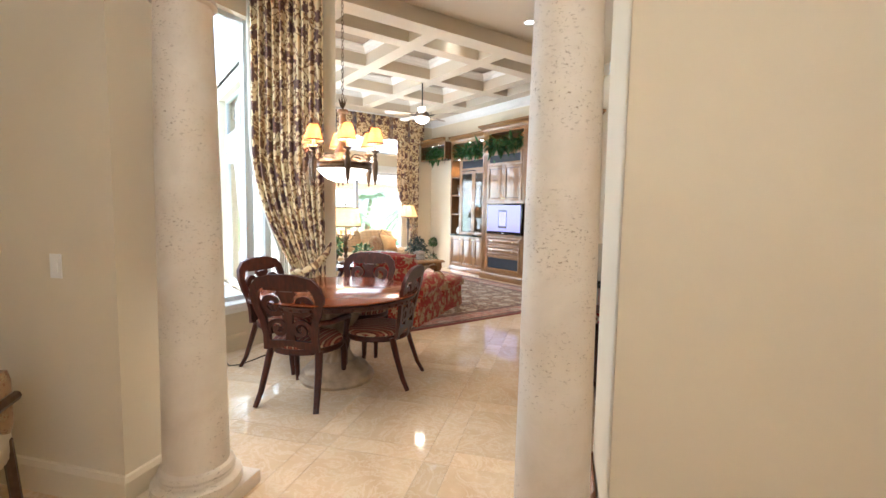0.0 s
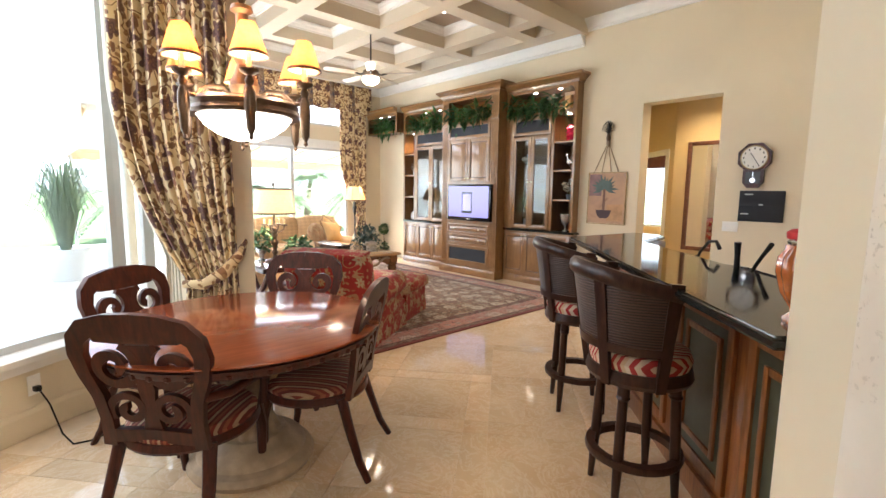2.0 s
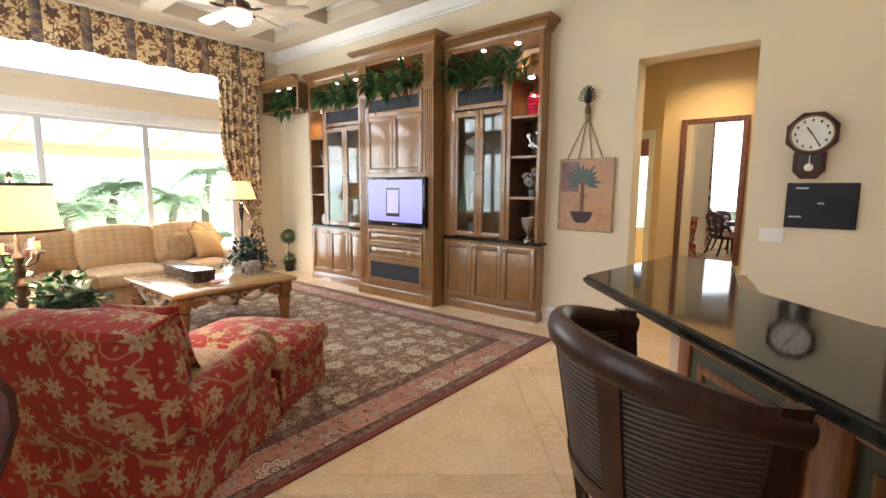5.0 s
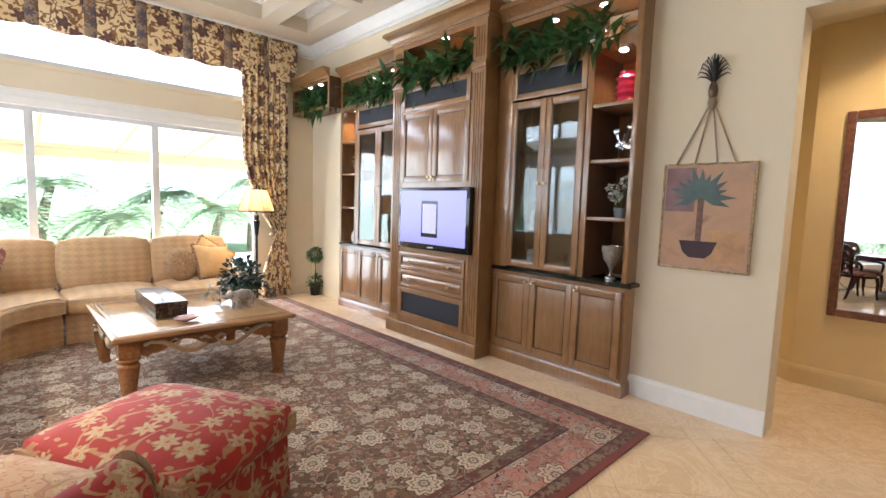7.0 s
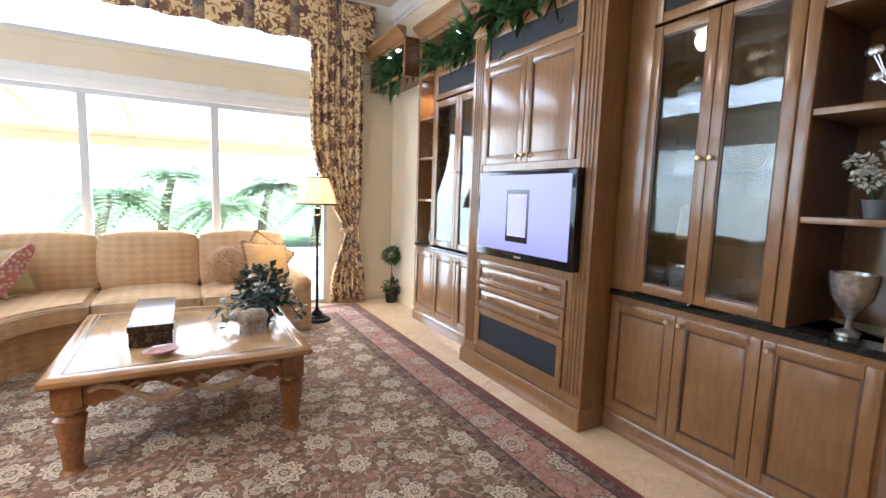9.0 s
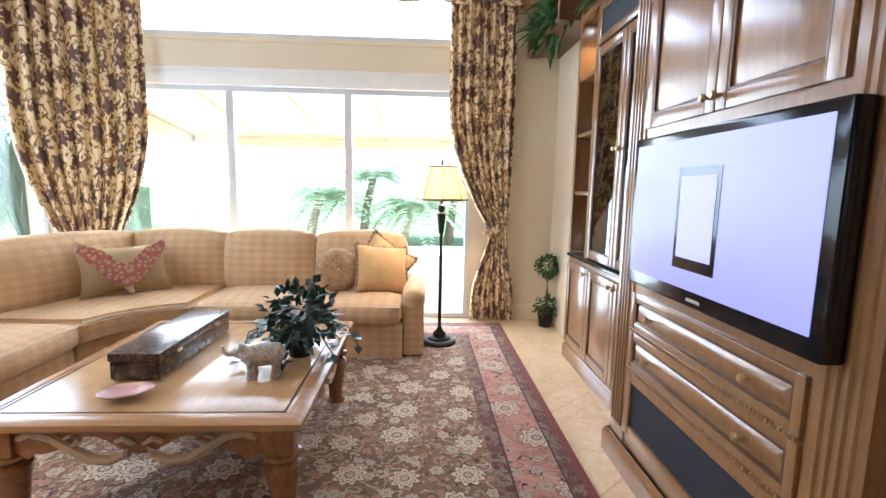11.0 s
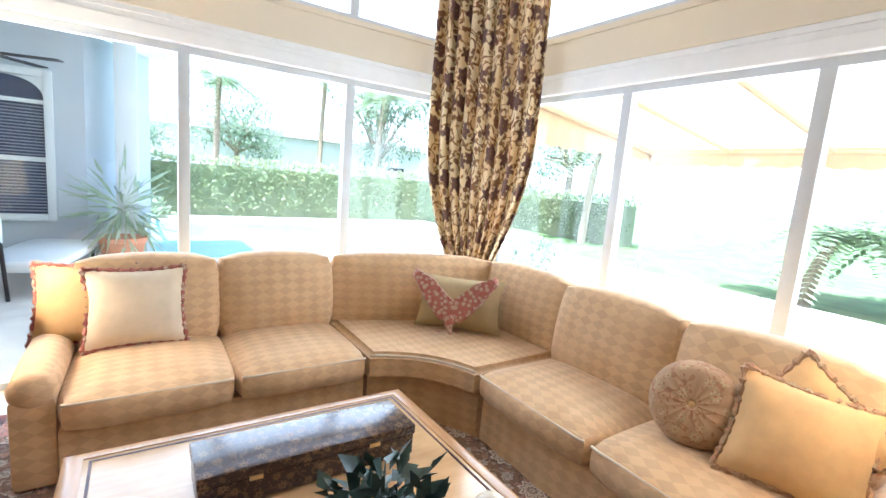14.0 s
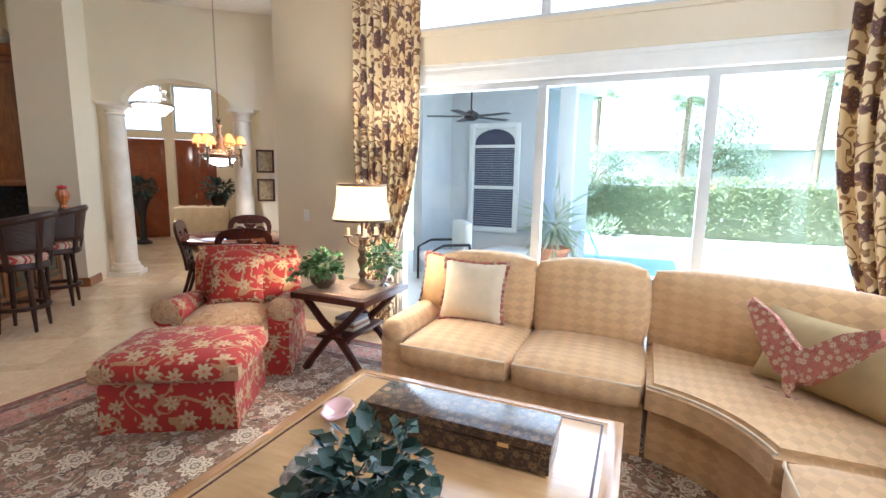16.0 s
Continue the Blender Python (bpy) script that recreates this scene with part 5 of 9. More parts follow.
# ---- rug ----
def rug_material(cx, cy, hx, hy):
    m, n, l, b = nodes_of("oriental_rug")
    v = coords(n, l)
    w = wobbled(n, l, v, 9.0, 0.02)

    def layer(c, scale, petals, size, bloom, line, spread=0.75):
        q = flower(n, l, w, scale, petals, size, spread, 0.13)
        inner = ramp(n, [(0.0, line), (0.07, bloom), (0.14, line), (0.18, tuple(x * 0.8 for x in bloom)), (0.30, bloom), (0.34, line), (0.38, bloom), (0.46, bloom), (0.49, line)])
        l.new(q, inner.inputs[0])
        mask = ramp(n, [(0.49, (1, 1, 1)), (0.53, (0, 0, 0))])
        l.new(q, mask.inputs[0])
        return mixed(n, l, mask.outputs[0], c, inner.outputs[0])

    def field(ground, bloom, line, big=3.4):
        c = ramp(n, [(0.3, tuple(x * 0.7 for x in ground)), (0.7, tuple(x * 1.15 for x in ground))])
        l.new(noisy(n, l, v, 3.0, 4), c.inputs[0])
        c = mixed(n, l, vines(n, l, w, 6.5, 0.014), c.outputs[0], tuple(x * 0.75 for x in bloom))
        c = mixed(n, l, vines(n, l, w, 11.0, 0.010), c, line)
        c = layer(c, 17.0, 4, 0.24, tuple(x * 0.6 for x in bloom), ground)
        c = layer(c, 9.5, 5, 0.24, (bloom[0] * 0.75, bloom[1] * 0.5, bloom[2] * 0.45), line)
        c = layer(c, 6.5, 6, 0.24, tuple(x * 0.9 for x in bloom), line)
        c = layer(c, big, 9, 0.33, bloom, line, 0.6)
        knots = ramp(n, [(0.3, (0.7, 0.68, 0.66)), (0.6, (1, 1, 1))])
        l.new(noisy(n, l, v, 90, 2), knots.inputs[0])
        return mixed(n, l, 0.6, c, knots.outputs[0], "MULTIPLY")
    inside = field((0.235, 0.135, 0.078), (0.68, 0.57, 0.42), (0.05, 0.032, 0.028))
    edge = field((0.52, 0.25, 0.19), (0.64, 0.49, 0.38), (0.025, 0.013, 0.018), 3.0)
    guard = field((0.26, 0.18, 0.12), (0.20, 0.07, 0.05), (0.04, 0.025, 0.03), 7.0)
    sp = n.new("ShaderNodeSeparateXYZ")
    l.new(v, sp.inputs[0])

    def away(sock, c, h):
        s1, s2, s3 = n.new("ShaderNodeMath"), n.new("ShaderNodeMath"), n.new("ShaderNodeMath")
        s1.operation, s2.operation, s3.operation = "SUBTRACT", "ABSOLUTE", "SUBTRACT"
        l.new(sock, s1.inputs[0])
        s1.inputs[1].default_value = c
        l.new(s1.outputs[0], s2.inputs[0])
        s3.inputs[0].default_value = h
        l.new(s2.outputs[0], s3.inputs[1])
        return s3.outputs[0]
    mn = n.new("ShaderNodeMath")
    mn.operation = "MINIMUM"
    l.new(away(sp.outputs[0], cx, hx), mn.inputs[0])
    l.new(away(sp.outputs[1], cy, hy), mn.inputs[1])

    def step(v0):
        s = n.new("ShaderNodeMath")
        s.operation = "GREATER_THAN"
        l.new(mn.outputs[0], s.inputs[0])
        s.inputs[1].default_value = v0
        return s.outputs[0]
    c = mixed(n, l, step(0.045), (0.20, 0.045, 0.035), guard)
    c = mixed(n, l, step(0.11), c, (0.06, 0.03, 0.03))
    c = mixed(n, l, step(0.12), c, edge)
    c = mixed(n, l, step(0.36), c, (0.06, 0.03, 0.03))
    c = mixed(n, l, step(0.37), c, guard)
    c = mixed(n, l, step(0.45), c, inside)
    l.new(c, b.inputs["Base Color"])
    b.inputs["Roughness"].default_value = 0.95
    b.inputs["Sheen Weight"].default_value = 0.1
    bumped(n, l, b, noisy(n, l, v, 180, 2), 0.5, 0.004)
    return m


RX0, RX1, RY0, RY1 = 2.02, 5.97, 4.34, 9.62
rug = solo("rug", boxed(RX0, RX1, RY0, RY1, 0.001, 0.013, 0.004), rug_material((RX0 + RX1) / 2, (RY0 + RY1) / 2, (RX1 - RX0) / 2, (RY1 - RY0) / 2), pose(0, 0, 0), "large brown oriental rug with a rust floral border", "rug")
RUG = 0.0135

# ---- sectional sofa ----
def sofa_run(name, m, seats, depth, label, arm=None, skirt=True):
    """A straight run of the sectional: x along the seats, front at y = 0, back at y = depth. arm: -1, 1 or None."""
    ob = thing(name, m, label, "sofa", "pieces of the sectional sofa")
    w = sum(seats)
    x0 = 0
    part("base", boxed(0, w, 0.05, depth - 0.03, 0.13, 0.30, 0.02), M_SOFA, ob)
    bm = bmesh.new()
    n = int(w * 40)
    prev = None
    lo = []
    for i in range(n + 1):
        u = w * i / n
        k = 0.05 + 0.004 * math.sin(u * 23)
        lo.append((bm.verts.new((u, k - 0.006, 0.0)), bm.verts.new((u, 0.05, 0.28)), bm.verts.new((u, k + 0.01, 0.0)), bm.verts.new((u, 0.062, 0.28))))
    for p, q in zip(lo, lo[1:]):
        bm.faces.new((p[0], q[0], q[1], p[1])), bm.faces.new((p[2], p[3], q[3], q[2])), bm.faces.new((p[0], p[2], q[2], q[0]))
    part("skirt", bm, M_SOFA, ob)
    part("back_frame", boxed(0, w, depth - 0.2, depth, 0.12, 0.80, 0.05), M_SOFA, ob)
    for s in seats:
        sc = part("seat_cushion", soft_block(x0 + 0.006, x0 + s - 0.006, -0.02, depth - 0.2, 0.285, 0.465, 0.06, 0.03), M_SOFA, ob)
        lo_, hi_ = x0 + 0.02, x0 + s - 0.02
        part("piping", tube(bmesh.new(), [(lo_, -0.005, 0.435), (lo_ + 0.04, -0.016, 0.437), (hi_ - 0.04, -0.016, 0.437), (hi_, -0.005, 0.435)], 0.007, 6), M_CREAM, sc)
        bc = soft_block(x0 + 0.006, x0 + s - 0.006, depth - 0.38, depth - 0.14, 0.42, 0.945, 0.055, 0.035)
        rotated(bc, Matrix.Translation((0, depth - 0.26, 0.42)) @ Matrix.Rotation(radians(-9), 4, "X") @ Matrix.Translation((0, -(depth - 0.26), -0.42)))
        part("back_cushion", bc, M_SOFA, ob)
        x0 += s
    if arm is not None:
        a0 = -0.17 if arm < 0 else w
        ar = part("arm", boxed(a0, a0 + 0.17, 0.06, depth - 0.06, 0.02, 0.45, 0.03), M_SOFA, ob)
        roll = rotated(lathe(bmesh.new(), [(0.0, -0.035), (0.04, -0.03), (0.075, -0.012), (0.092, 0.02), (0.098, 0.3), (0.098, depth - 0.25), (0.07, depth - 0.2), (0, depth - 0.18)], 24), Matrix.Translation((a0 + 0.085, 0.08, 0.475)) @ Matrix.Rotation(radians(-90), 4, "X"))
        part("arm_roll", roll, M_SOFA, ar)
    return ob


# west run: faces east; x runs along +y reversed
sofa_run("sofa_section", pose(2.95, 6.62, 0, 0, 0, 90), [0.74, 0.74], 0.98, "tan quilted sofa section along the pool doors", -1)
sofa_run("sofa_section", pose(3.42, 8.60, 0, 0, 0, 0), [0.80, 0.80], 0.92, "tan quilted sofa section along the garden window", 1)


def wedge():
    """The curved corner piece between both runs."""
    ob = thing("sofa_corner", pose(0, 0, 0), "curved tan quilted corner piece of the sectional sofa", "sofa", "pieces of the sectional sofa")
    a, c = Vector((2.955, 8.11)), Vector((3.415, 8.58))
    mid = Vector((3.06, 8.47))
    front = [a.lerp(mid, t).lerp(mid.lerp(c, t), t) for t in [i / 12 for i in range(13)]]
    outer = [(3.415, 9.50), (2.75, 9.50), (2.03, 8.85), (2.0, 8.11)]
    seat_back = [(3.41, 9.30), (2.85, 9.30), (2.2, 8.72), (2.2, 8.115)]

    def grown(d):
        out = []
        for i, p in enumerate(front):
            t = (front[min(i + 1, 12)] - front[max(i - 1, 0)]).normalized()
            out.append((p.x + t.y * d, p.y - t.x * d))
        return out
    part("skirt", prism(bmesh.new(), [*grown(-0.05), *outer], 0.0, 0.29), M_SOFA, ob)
    bm = prism(bmesh.new(), [*grown(0.015), *seat_back], 0.285, 0.465)
    bmesh.ops.bevel(bm, geom=[e for e in bm.edges if abs(e.verts[0].co.z - e.verts[1].co.z) < 1e-6], offset=0.035, segments=3, affect="EDGES")
    sc = part("seat_cushion", bm, M_SOFA, ob, smooth=50)
    part("piping", tube(bmesh.new(), [(x, y, 0.448) for x, y in grown(0.006)], 0.007, 6), M_CREAM, sc)
    for p, q in (((3.41, 9.36), (2.60, 9.34)), ((2.56, 9.34), (2.14, 8.14))):
        p, q = Vector(p), Vector(q)
        d = (q - p)
        ang = math.degrees(math.atan2(d.y, d.x))
        bc = soft_block(0.0, d.length, -0.08, 0.14, 0.42, 0.935, 0.05, 0.03)
        rotated(bc, Matrix.Translation((p.x, p.y, 0)) @ Matrix.Rotation(radians(ang), 4, "Z") @ Matrix.Translation((0, 0, 0.42)) @ Matrix.Rotation(radians(8), 4, "X") @ Matrix.Translation((0, 0, -0.42)))
        part("back_cushion", bc, M_SOFA, ob)
    part("back_frame", prism(bmesh.new(), [(3.41, 9.5), (3.41, 9.38), (2.7, 9.36), (2.12, 8.8), (2.12, 8.12), (2.0, 8.12), (2.03, 8.85), (2.75, 9.5)], 0.29, 0.80), M_SOFA, ob)


wedge()


def cushion(at, size, thick, rz, lean, mat, label, fringe=None, roll=0, group="scatter cushions"):
    m = pose(*at) @ Matrix.Rotation(radians(rz), 4, "Z") @ Matrix.Rotation(radians(lean), 4, "X") @ Matrix.Rotation(radians(roll), 4, "Y")
    ob = thing("cushion", m, label, "cushion", group)
    part("cover", pillow(size[0], size[1], thick), mat, ob)
    if fringe:
        w, h = size[0] / 2, size[1]
        n = 26
        rim = []
        for k in range(4 * n):
            s, t = divmod(k, n)
            u = 2 * t / n - 1
            a, b = ((u, -1), (1, u), (-u, 1), (-1, -u))[s]
            k2, k1 = 1 - 0.10 * (1 - b * b), 1 - 0.10 * (1 - a * a)
            rim.append((a * w * k2, 0.0, b * h / 2 * k1 + h / 2))
        part("fringe", tube(bmesh.new(), rim + [rim[0]], [0.014 + 0.006 * math.sin(i * 2.4) for i in range(len(rim) + 1)], 6), fringe, ob, "twisted cord edging")
    return ob


# by the side table
cushion((2.42, 6.92, 0.47), (0.50, 0.46), 0.2, 90, -16, M_CREAM, "large cream cushion with a corded edge on the sofa", M_FRINGE)
cushion((2.32, 6.68, 0.48), (0.50, 0.46), 0.2, 80, -14, M_GOLD, "gold cushion with a corded edge on the sofa", M_FRINGE)
# bird cushion in the corner
cushion((2.80, 8.86, 0.47), (0.64, 0.40), 0.18, 45, -18, M_OLIVE, "olive cushion leaning in the sofa corner")
bird = bmesh.new()
for sg in (-1, 1):
    wing = [(0.0, 0.05), (0.09, 0.08), (0.21, 0.22), (0.31, 0.37), (0.29, 0.42), (0.16, 0.36), (0.06, 0.27), (0.0, 0.22)]
    rows = [[bird.verts.new((sg * x * k, y - 0.02 * math.sin(5 * x), 0.22 + (z - 0.22) * k)) for x, z in wing] for y, k in ((-0.012, 0.93), (-0.035, 1.0), (-0.062, 0.93))]
    for r0, r1 in zip(rows, rows[1:]):
        for i in range(8):
            bird.faces.new((r0[i], r0[(i + 1) % 8], r1[(i + 1) % 8], r1[i]))
    bird.faces.new(rows[0]), bird.faces.new(rows[2][::-1])
tube(bird, [(-0.01, -0.05, 0.12), (0.0, -0.06, 0.03), (0.02, -0.07, -0.01)], [0.05, 0.025, 0.012], 8)
leaf(bird, Vector((-0.02, -0.07, 0.0)), Vector((-0.6, -0.6, -0.05)), Vector((0, 0, 1)), 0.09, 0.05), leaf(bird, Vector((0.02, -0.07, 0.0)), Vector((0.6, -0.6, -0.05)), Vector((0, 0, 1)), 0.09, 0.05)
solo("bird_cushion", bird, M_FRINGE, pose(2.86, 8.76, 0.49, 0, 0, 45) @ Matrix.Rotation(radians(-16), 4, "X"), "stuffed bird cushion in checked red cloth on the sofa", "cushion", "scatter cushions")
# east end
rc = thing("round_cushion", pose(4.46, 8.97, 0.66, 72, 0, 15), "round pleated floral cushion leaning on the sofa back", "cushion", "scatter cushions")
bm = bmesh.new()
for s in (1, -1):
    rings = []
    for r_ in range(9):
        t = r_ / 8
        rings.append([bm.verts.new((0.19 * t * math.cos(a) * 1, 0.19 * t * math.sin(a), s * (0.075 * math.sqrt(max(0, 1 - t ** 3)) * (1 + 0.08 * math.cos(16 * a) * t) - 0.03 * math.exp(-t * 14)))) for a in [2 * math.pi * i / 48 for i in range(48)]])
    for p, q in zip(rings, rings[1:]):
        for i in range(48):
            bm.faces.new((p[i], p[(i + 1) % 48], q[(i + 1) % 48], q[i]))
bmesh.ops.remove_doubles(bm, verts=bm.verts[:], dist=0.001)
part("cover", bm, M_WELT, rc)
part("button", lathe(bmesh.new(), [(0, -0.065), (0.02, -0.055), (0.02, 0.055), (0, 0.065)], 14), M_GOLD, rc)
cushion((4.84, 8.93, 0.47), (0.48, 0.44), 0.19, 24, -28, M_GOLD, "gold cushion with a fringed edge on the sofa", M_WELT, 8)
cushion((4.70, 9.10, 0.50), (0.46, 0.44), 0.16, 4, -14, M_GOLD, "gold cushion with a fringed edge behind the others", M_WELT, 34)

# ---- coffee table ----
ct = thing("coffee_table", pose(4.12, 7.36, RUG), "square honey-wood coffee table with scrolled aprons", "coffee table")
HX, HY = 0.61, 0.65
part("tabletop", boxed(-HX + 0.05, HX - 0.05, -HY + 0.05, HY - 0.05, 0.462, 0.492, 0.004), M_BLOND, ct)
part("rim", moulding(bmesh.new(), [(-HX + 0.06, -HY + 0.06), (-HX + 0.06, HY - 0.06), (HX - 0.06, HY - 0.06), (HX - 0.06, -HY + 0.06)][::-1], [(0.0, 0.45), (0.05, 0.45), (0.062, 0.462), (0.06, 0.482), (0.035, 0.495), (0.0, 0.495)], True), wood("rounded_edge", (0.38, 0.20, 0.08), (0.54, 0.32, 0.14), 0.25, axis="x"), ct, "pale rounded edge")
part("inlay_line", moulding(bmesh.new(), [(-HX + 0.085, -HY + 0.085), (-HX + 0.085, HY - 0.085), (HX - 0.085, HY - 0.085), (HX - 0.085, -HY + 0.085)][::-1], [(0, 0.4921), (0.009, 0.4921), (0.009, 0.4935), (0, 0.4935)], True), M_DARK, ct)
LEGP = [(0.055, 0.0), (0.04, 0.02), (0.045, 0.10), (0.066, 0.26), (0.07, 0.275), (0.05, 0.29), (0.072, 0.31), (0.072, 0.325), (0.05, 0.34)]
for sx in (-1, 1):
    for sy in (-1, 1):
        lg = part("leg", lathe(bmesh.new(), LEGP, 20, (sx * (HX - 0.10), sy * (HY - 0.10), 0)), M_HONEY, ct)
        part("leg_block", boxed(sx * (HX - 0.10) - 0.06, sx * (HX - 0.10) + 0.06, sy * (HY - 0.10) - 0.06, sy * (HY - 0.10) + 0.06, 0.335, 0.45, 0.006), M_HONEY, lg)


M_CARVING = wood("pale_carving", (0.42, 0.30, 0.17), (0.58, 0.45, 0.28), 0.4)


def apron(parent, length, m):
    bm = bmesh.new()
    n = 40
    top, bot = [], []
    for i in range(n + 1):
        u = i / n
        c = abs(2 * u - 1)
        dip = 0.065 + 0.035 * math.cos(c * math.pi * 2.5) + 0.03 * (c > 0.85)
        top.append((length * (u - 0.5), 0.44)), bot.append((length * (u - 0.5), 0.44 - dip))
    f = [[bm.verts.new((x, y, z)) for x, z in row] for y in (-0.012, 0.012) for row in (top, bot)]
    for i in range(n):
        bm.faces.new((f[0][i], f[1][i], f[1][i + 1], f[0][i + 1])), bm.faces.new((f[2][i], f[2][i + 1], f[3][i + 1], f[3][i])), bm.faces.new((f[1][i], f[3][i], f[3][i + 1], f[1][i + 1]))
    a = part("apron", rotated(bm, m), M_HONEY, parent)
    for s in (-1, 1):
        sc = bmesh.new()
        half = length / 2
        pts = [(s * (half - 0.02), 0.405), (s * half * 0.86, 0.425), (s * half * 0.70, 0.41), (s * half * 0.55, 0.365), (s * half * 0.40, 0.325), (s * half * 0.24, 0.318), (s * half * 0.10, 0.345), (s * half * 0.05, 0.385), (s * half * 0.12, 0.405), (s * half * 0.19, 0.392)]
        tube(sc, [(x, -0.018, z) for x, z in pts], [0.012, 0.015, 0.017, 0.018, 0.02, 0.019, 0.017, 0.014, 0.012, 0.008], 8)
        part("scroll", rotated(sc, m), M_CARVING, a, "pale carved scroll")
        cv = [(s * half * 0.55, 0.372), (s * half * 0.47, 0.40), (s * half * 0.53, 0.418), (s * half * 0.60, 0.405)]
        part("tendril", rotated(tube(bmesh.new(), [(x, -0.018, z) for x, z in cv], [0.012, 0.012, 0.01, 0.006], 6), m), M_CARVING, a)
    rp = bmesh.new()
    for i in range(64):
        u = length * (i / 63 - 0.5)
        lathe(rp, [(0, -0.006), (0.006, -0.004), (0.0065, 0.004), (0, 0.006)], 6, (u, -0.02, 0.435))
    part("beading", rotated(rp, m), M_BRONZE, a)


for k, (L, dist) in enumerate(((2 * HX - 0.32, HY - 0.10), (2 * HY - 0.32, HX - 0.10), (2 * HX - 0.32, HY - 0.10), (2 * HY - 0.32, HX - 0.10))):
    apron(ct, L, Matrix.Rotation(radians(90 * k), 4, "Z") @ Matrix.Translation((0, -dist - 0.03, 0)))
CT = RUG + 0.4925
bxm = thing("wooden_box", pose(3.93, 7.43, CT, 0, 0, 0), "long dark lacquered box with painted gold pattern", "box")
M_LACQ = floral("lacquer_inlay", (0.035, 0.018, 0.012), (0.16, 0.09, 0.04), (0.09, 0.05, 0.025), (0.03, 0.015, 0.01), 22, 0.18, 0.55, 0.05)
part("body", boxed(-0.105, 0.105, -0.36, 0.36, 0.008, 0.085, 0.004), M_LACQ, bxm)
part("lid", boxed(-0.11, 0.11, -0.365, 0.365, 0.088, 0.125, 0.006), M_LACQ, bxm)
for y in (-0.2, 0.2):
    part("latch", boxed(0.108, 0.114, y - 0.02, y + 0.02, 0.08, 0.095, 0.001), M_BRASS, bxm)
    for x in (-0.09, 0.09):
        part("foot", boxed(x - 0.012, x + 0.012, y * 1.7 - 0.012, y * 1.7 + 0.012, 0.0, 0.008), M_BRASS, bxm)
pp = thing("potted_plant", pose(4.55, 7.40, CT), "bushy dark green plant in a black pot on the table", "plant")
part("pot", lathe(bmesh.new(), [(0.055, 0), (0.075, 0.12), (0.085, 0.125), (0.085, 0.14), (0.07, 0.14), (0.065, 0.11), (0, 0.11)], 24), M_IRON, pp)
part("leaves", foliage((0, 0, 0.24), (0.19, 0.19, 0.16), 380, 0.062, 0.042, 21, 0.25, 0.6), M_LEAFD, pp)
tr_ = bmesh.new()
rng = random.Random(8)
for k in range(7):
    a = k * 0.9
    pts = [(0.1 * math.cos(a), 0.1 * math.sin(a), 0.2), (0.24 * math.cos(a), 0.24 * math.sin(a), 0.15), (0.29 * math.cos(a + 0.2), 0.29 * math.sin(a + 0.2), 0.03)]
    tube(tr_, pts, 0.003, 5)
    for j in range(12):
        t = j / 11
        p = Vector(pts[0]).lerp(Vector(pts[1]), t * 2) if t < 0.5 else Vector(pts[1]).lerp(Vector(pts[2]), t * 2 - 1)
        leaf(tr_, p, Vector((rng.uniform(-1, 1), rng.uniform(-1, 1), rng.uniform(-0.5, 0.3))), Vector((0, 0, 1)), 0.065, 0.045)
part("trailing_stem", tr_, M_LEAFD, pp)
el = bmesh.new()
tube(el, [(0, 0.085, 0.085), (0, 0.06, 0.10), (0, 0.0, 0.105), (0, -0.06, 0.095), (0, -0.085, 0.08)], [0.025, 0.05, 0.055, 0.05, 0.025], 14)
tube(el, [(0, -0.07, 0.115), (0, -0.10, 0.125), (0, -0.125, 0.115)], [0.03, 0.037, 0.02], 12)
tube(el, [(0, -0.12, 0.115), (0, -0.15, 0.11), (0, -0.17, 0.125), (0, -0.175, 0.15)], [0.016, 0.012, 0.009, 0.006], 8)
for x, y in ((-0.03, -0.05), (0.03, -0.05), (-0.03, 0.055), (0.03, 0.055)):
    tube(el, [(x, y, 0.09), (x, y, 0.045), (x, y, 0.0)], [0.024, 0.019, 0.021], 10)
for s in (-1, 1):
    leaf(el, Vector((s * 0.02, -0.085, 0.13)), Vector((s, 0.3, -0.5)), Vector((0, 0, 1)), 0.06, 0.05)
solo("elephant_figurine", el, plain("spotted_glaze", (0.42, 0.38, 0.33), 0.3, var=0.5, scale=55), pose(4.46, 7.13, CT, 0, 0, -80), "small speckled grey elephant figurine on the table", "figurine")
ds = bmesh.new()
rings = []
for r_ in range(6):
    t = r_ / 5
    rings.append([ds.verts.new((0.085 * t * math.cos(a) * (1.35 if math.cos(a) > 0 else 1), 0.065 * t * math.sin(a) * (1 + 0.08 * math.cos(7 * a)), 0.006 + 0.03 * t * t)) for a in [2 * math.pi * i / 36 for i in range(36)]])
for p, q in zip(rings, rings[1:]):
    for i in range(36):
        ds.faces.new((p[i], p[(i + 1) % 36], q[(i + 1) % 36], q[i]))
bmesh.ops.remove_doubles(ds, verts=ds.verts[:], dist=0.0005)
dish = solo("shell_dish", ds, plain("pink_glass", (0.78, 0.50, 0.50), 0.08, coat=0.8), pose(3.98, 6.90, CT, 0, 0, 20), "small pink glass shell-shaped dish", "dish")
dish.modifiers.new("glass", "SOLIDIFY").thickness = 0.006
bs = thing("ball_ornament", pose(4.55, 7.74, CT), "mottled cream ball on a clear glass stand", "ornament")
part("stand", lathe(bmesh.new(), [(0.04, 0), (0.042, 0.01), (0.025, 0.03), (0.03, 0.07), (0.03, 0.085)], 20), glass("clear_stand", (0.9, 0.92, 0.92)), bs, "clear glass stand")
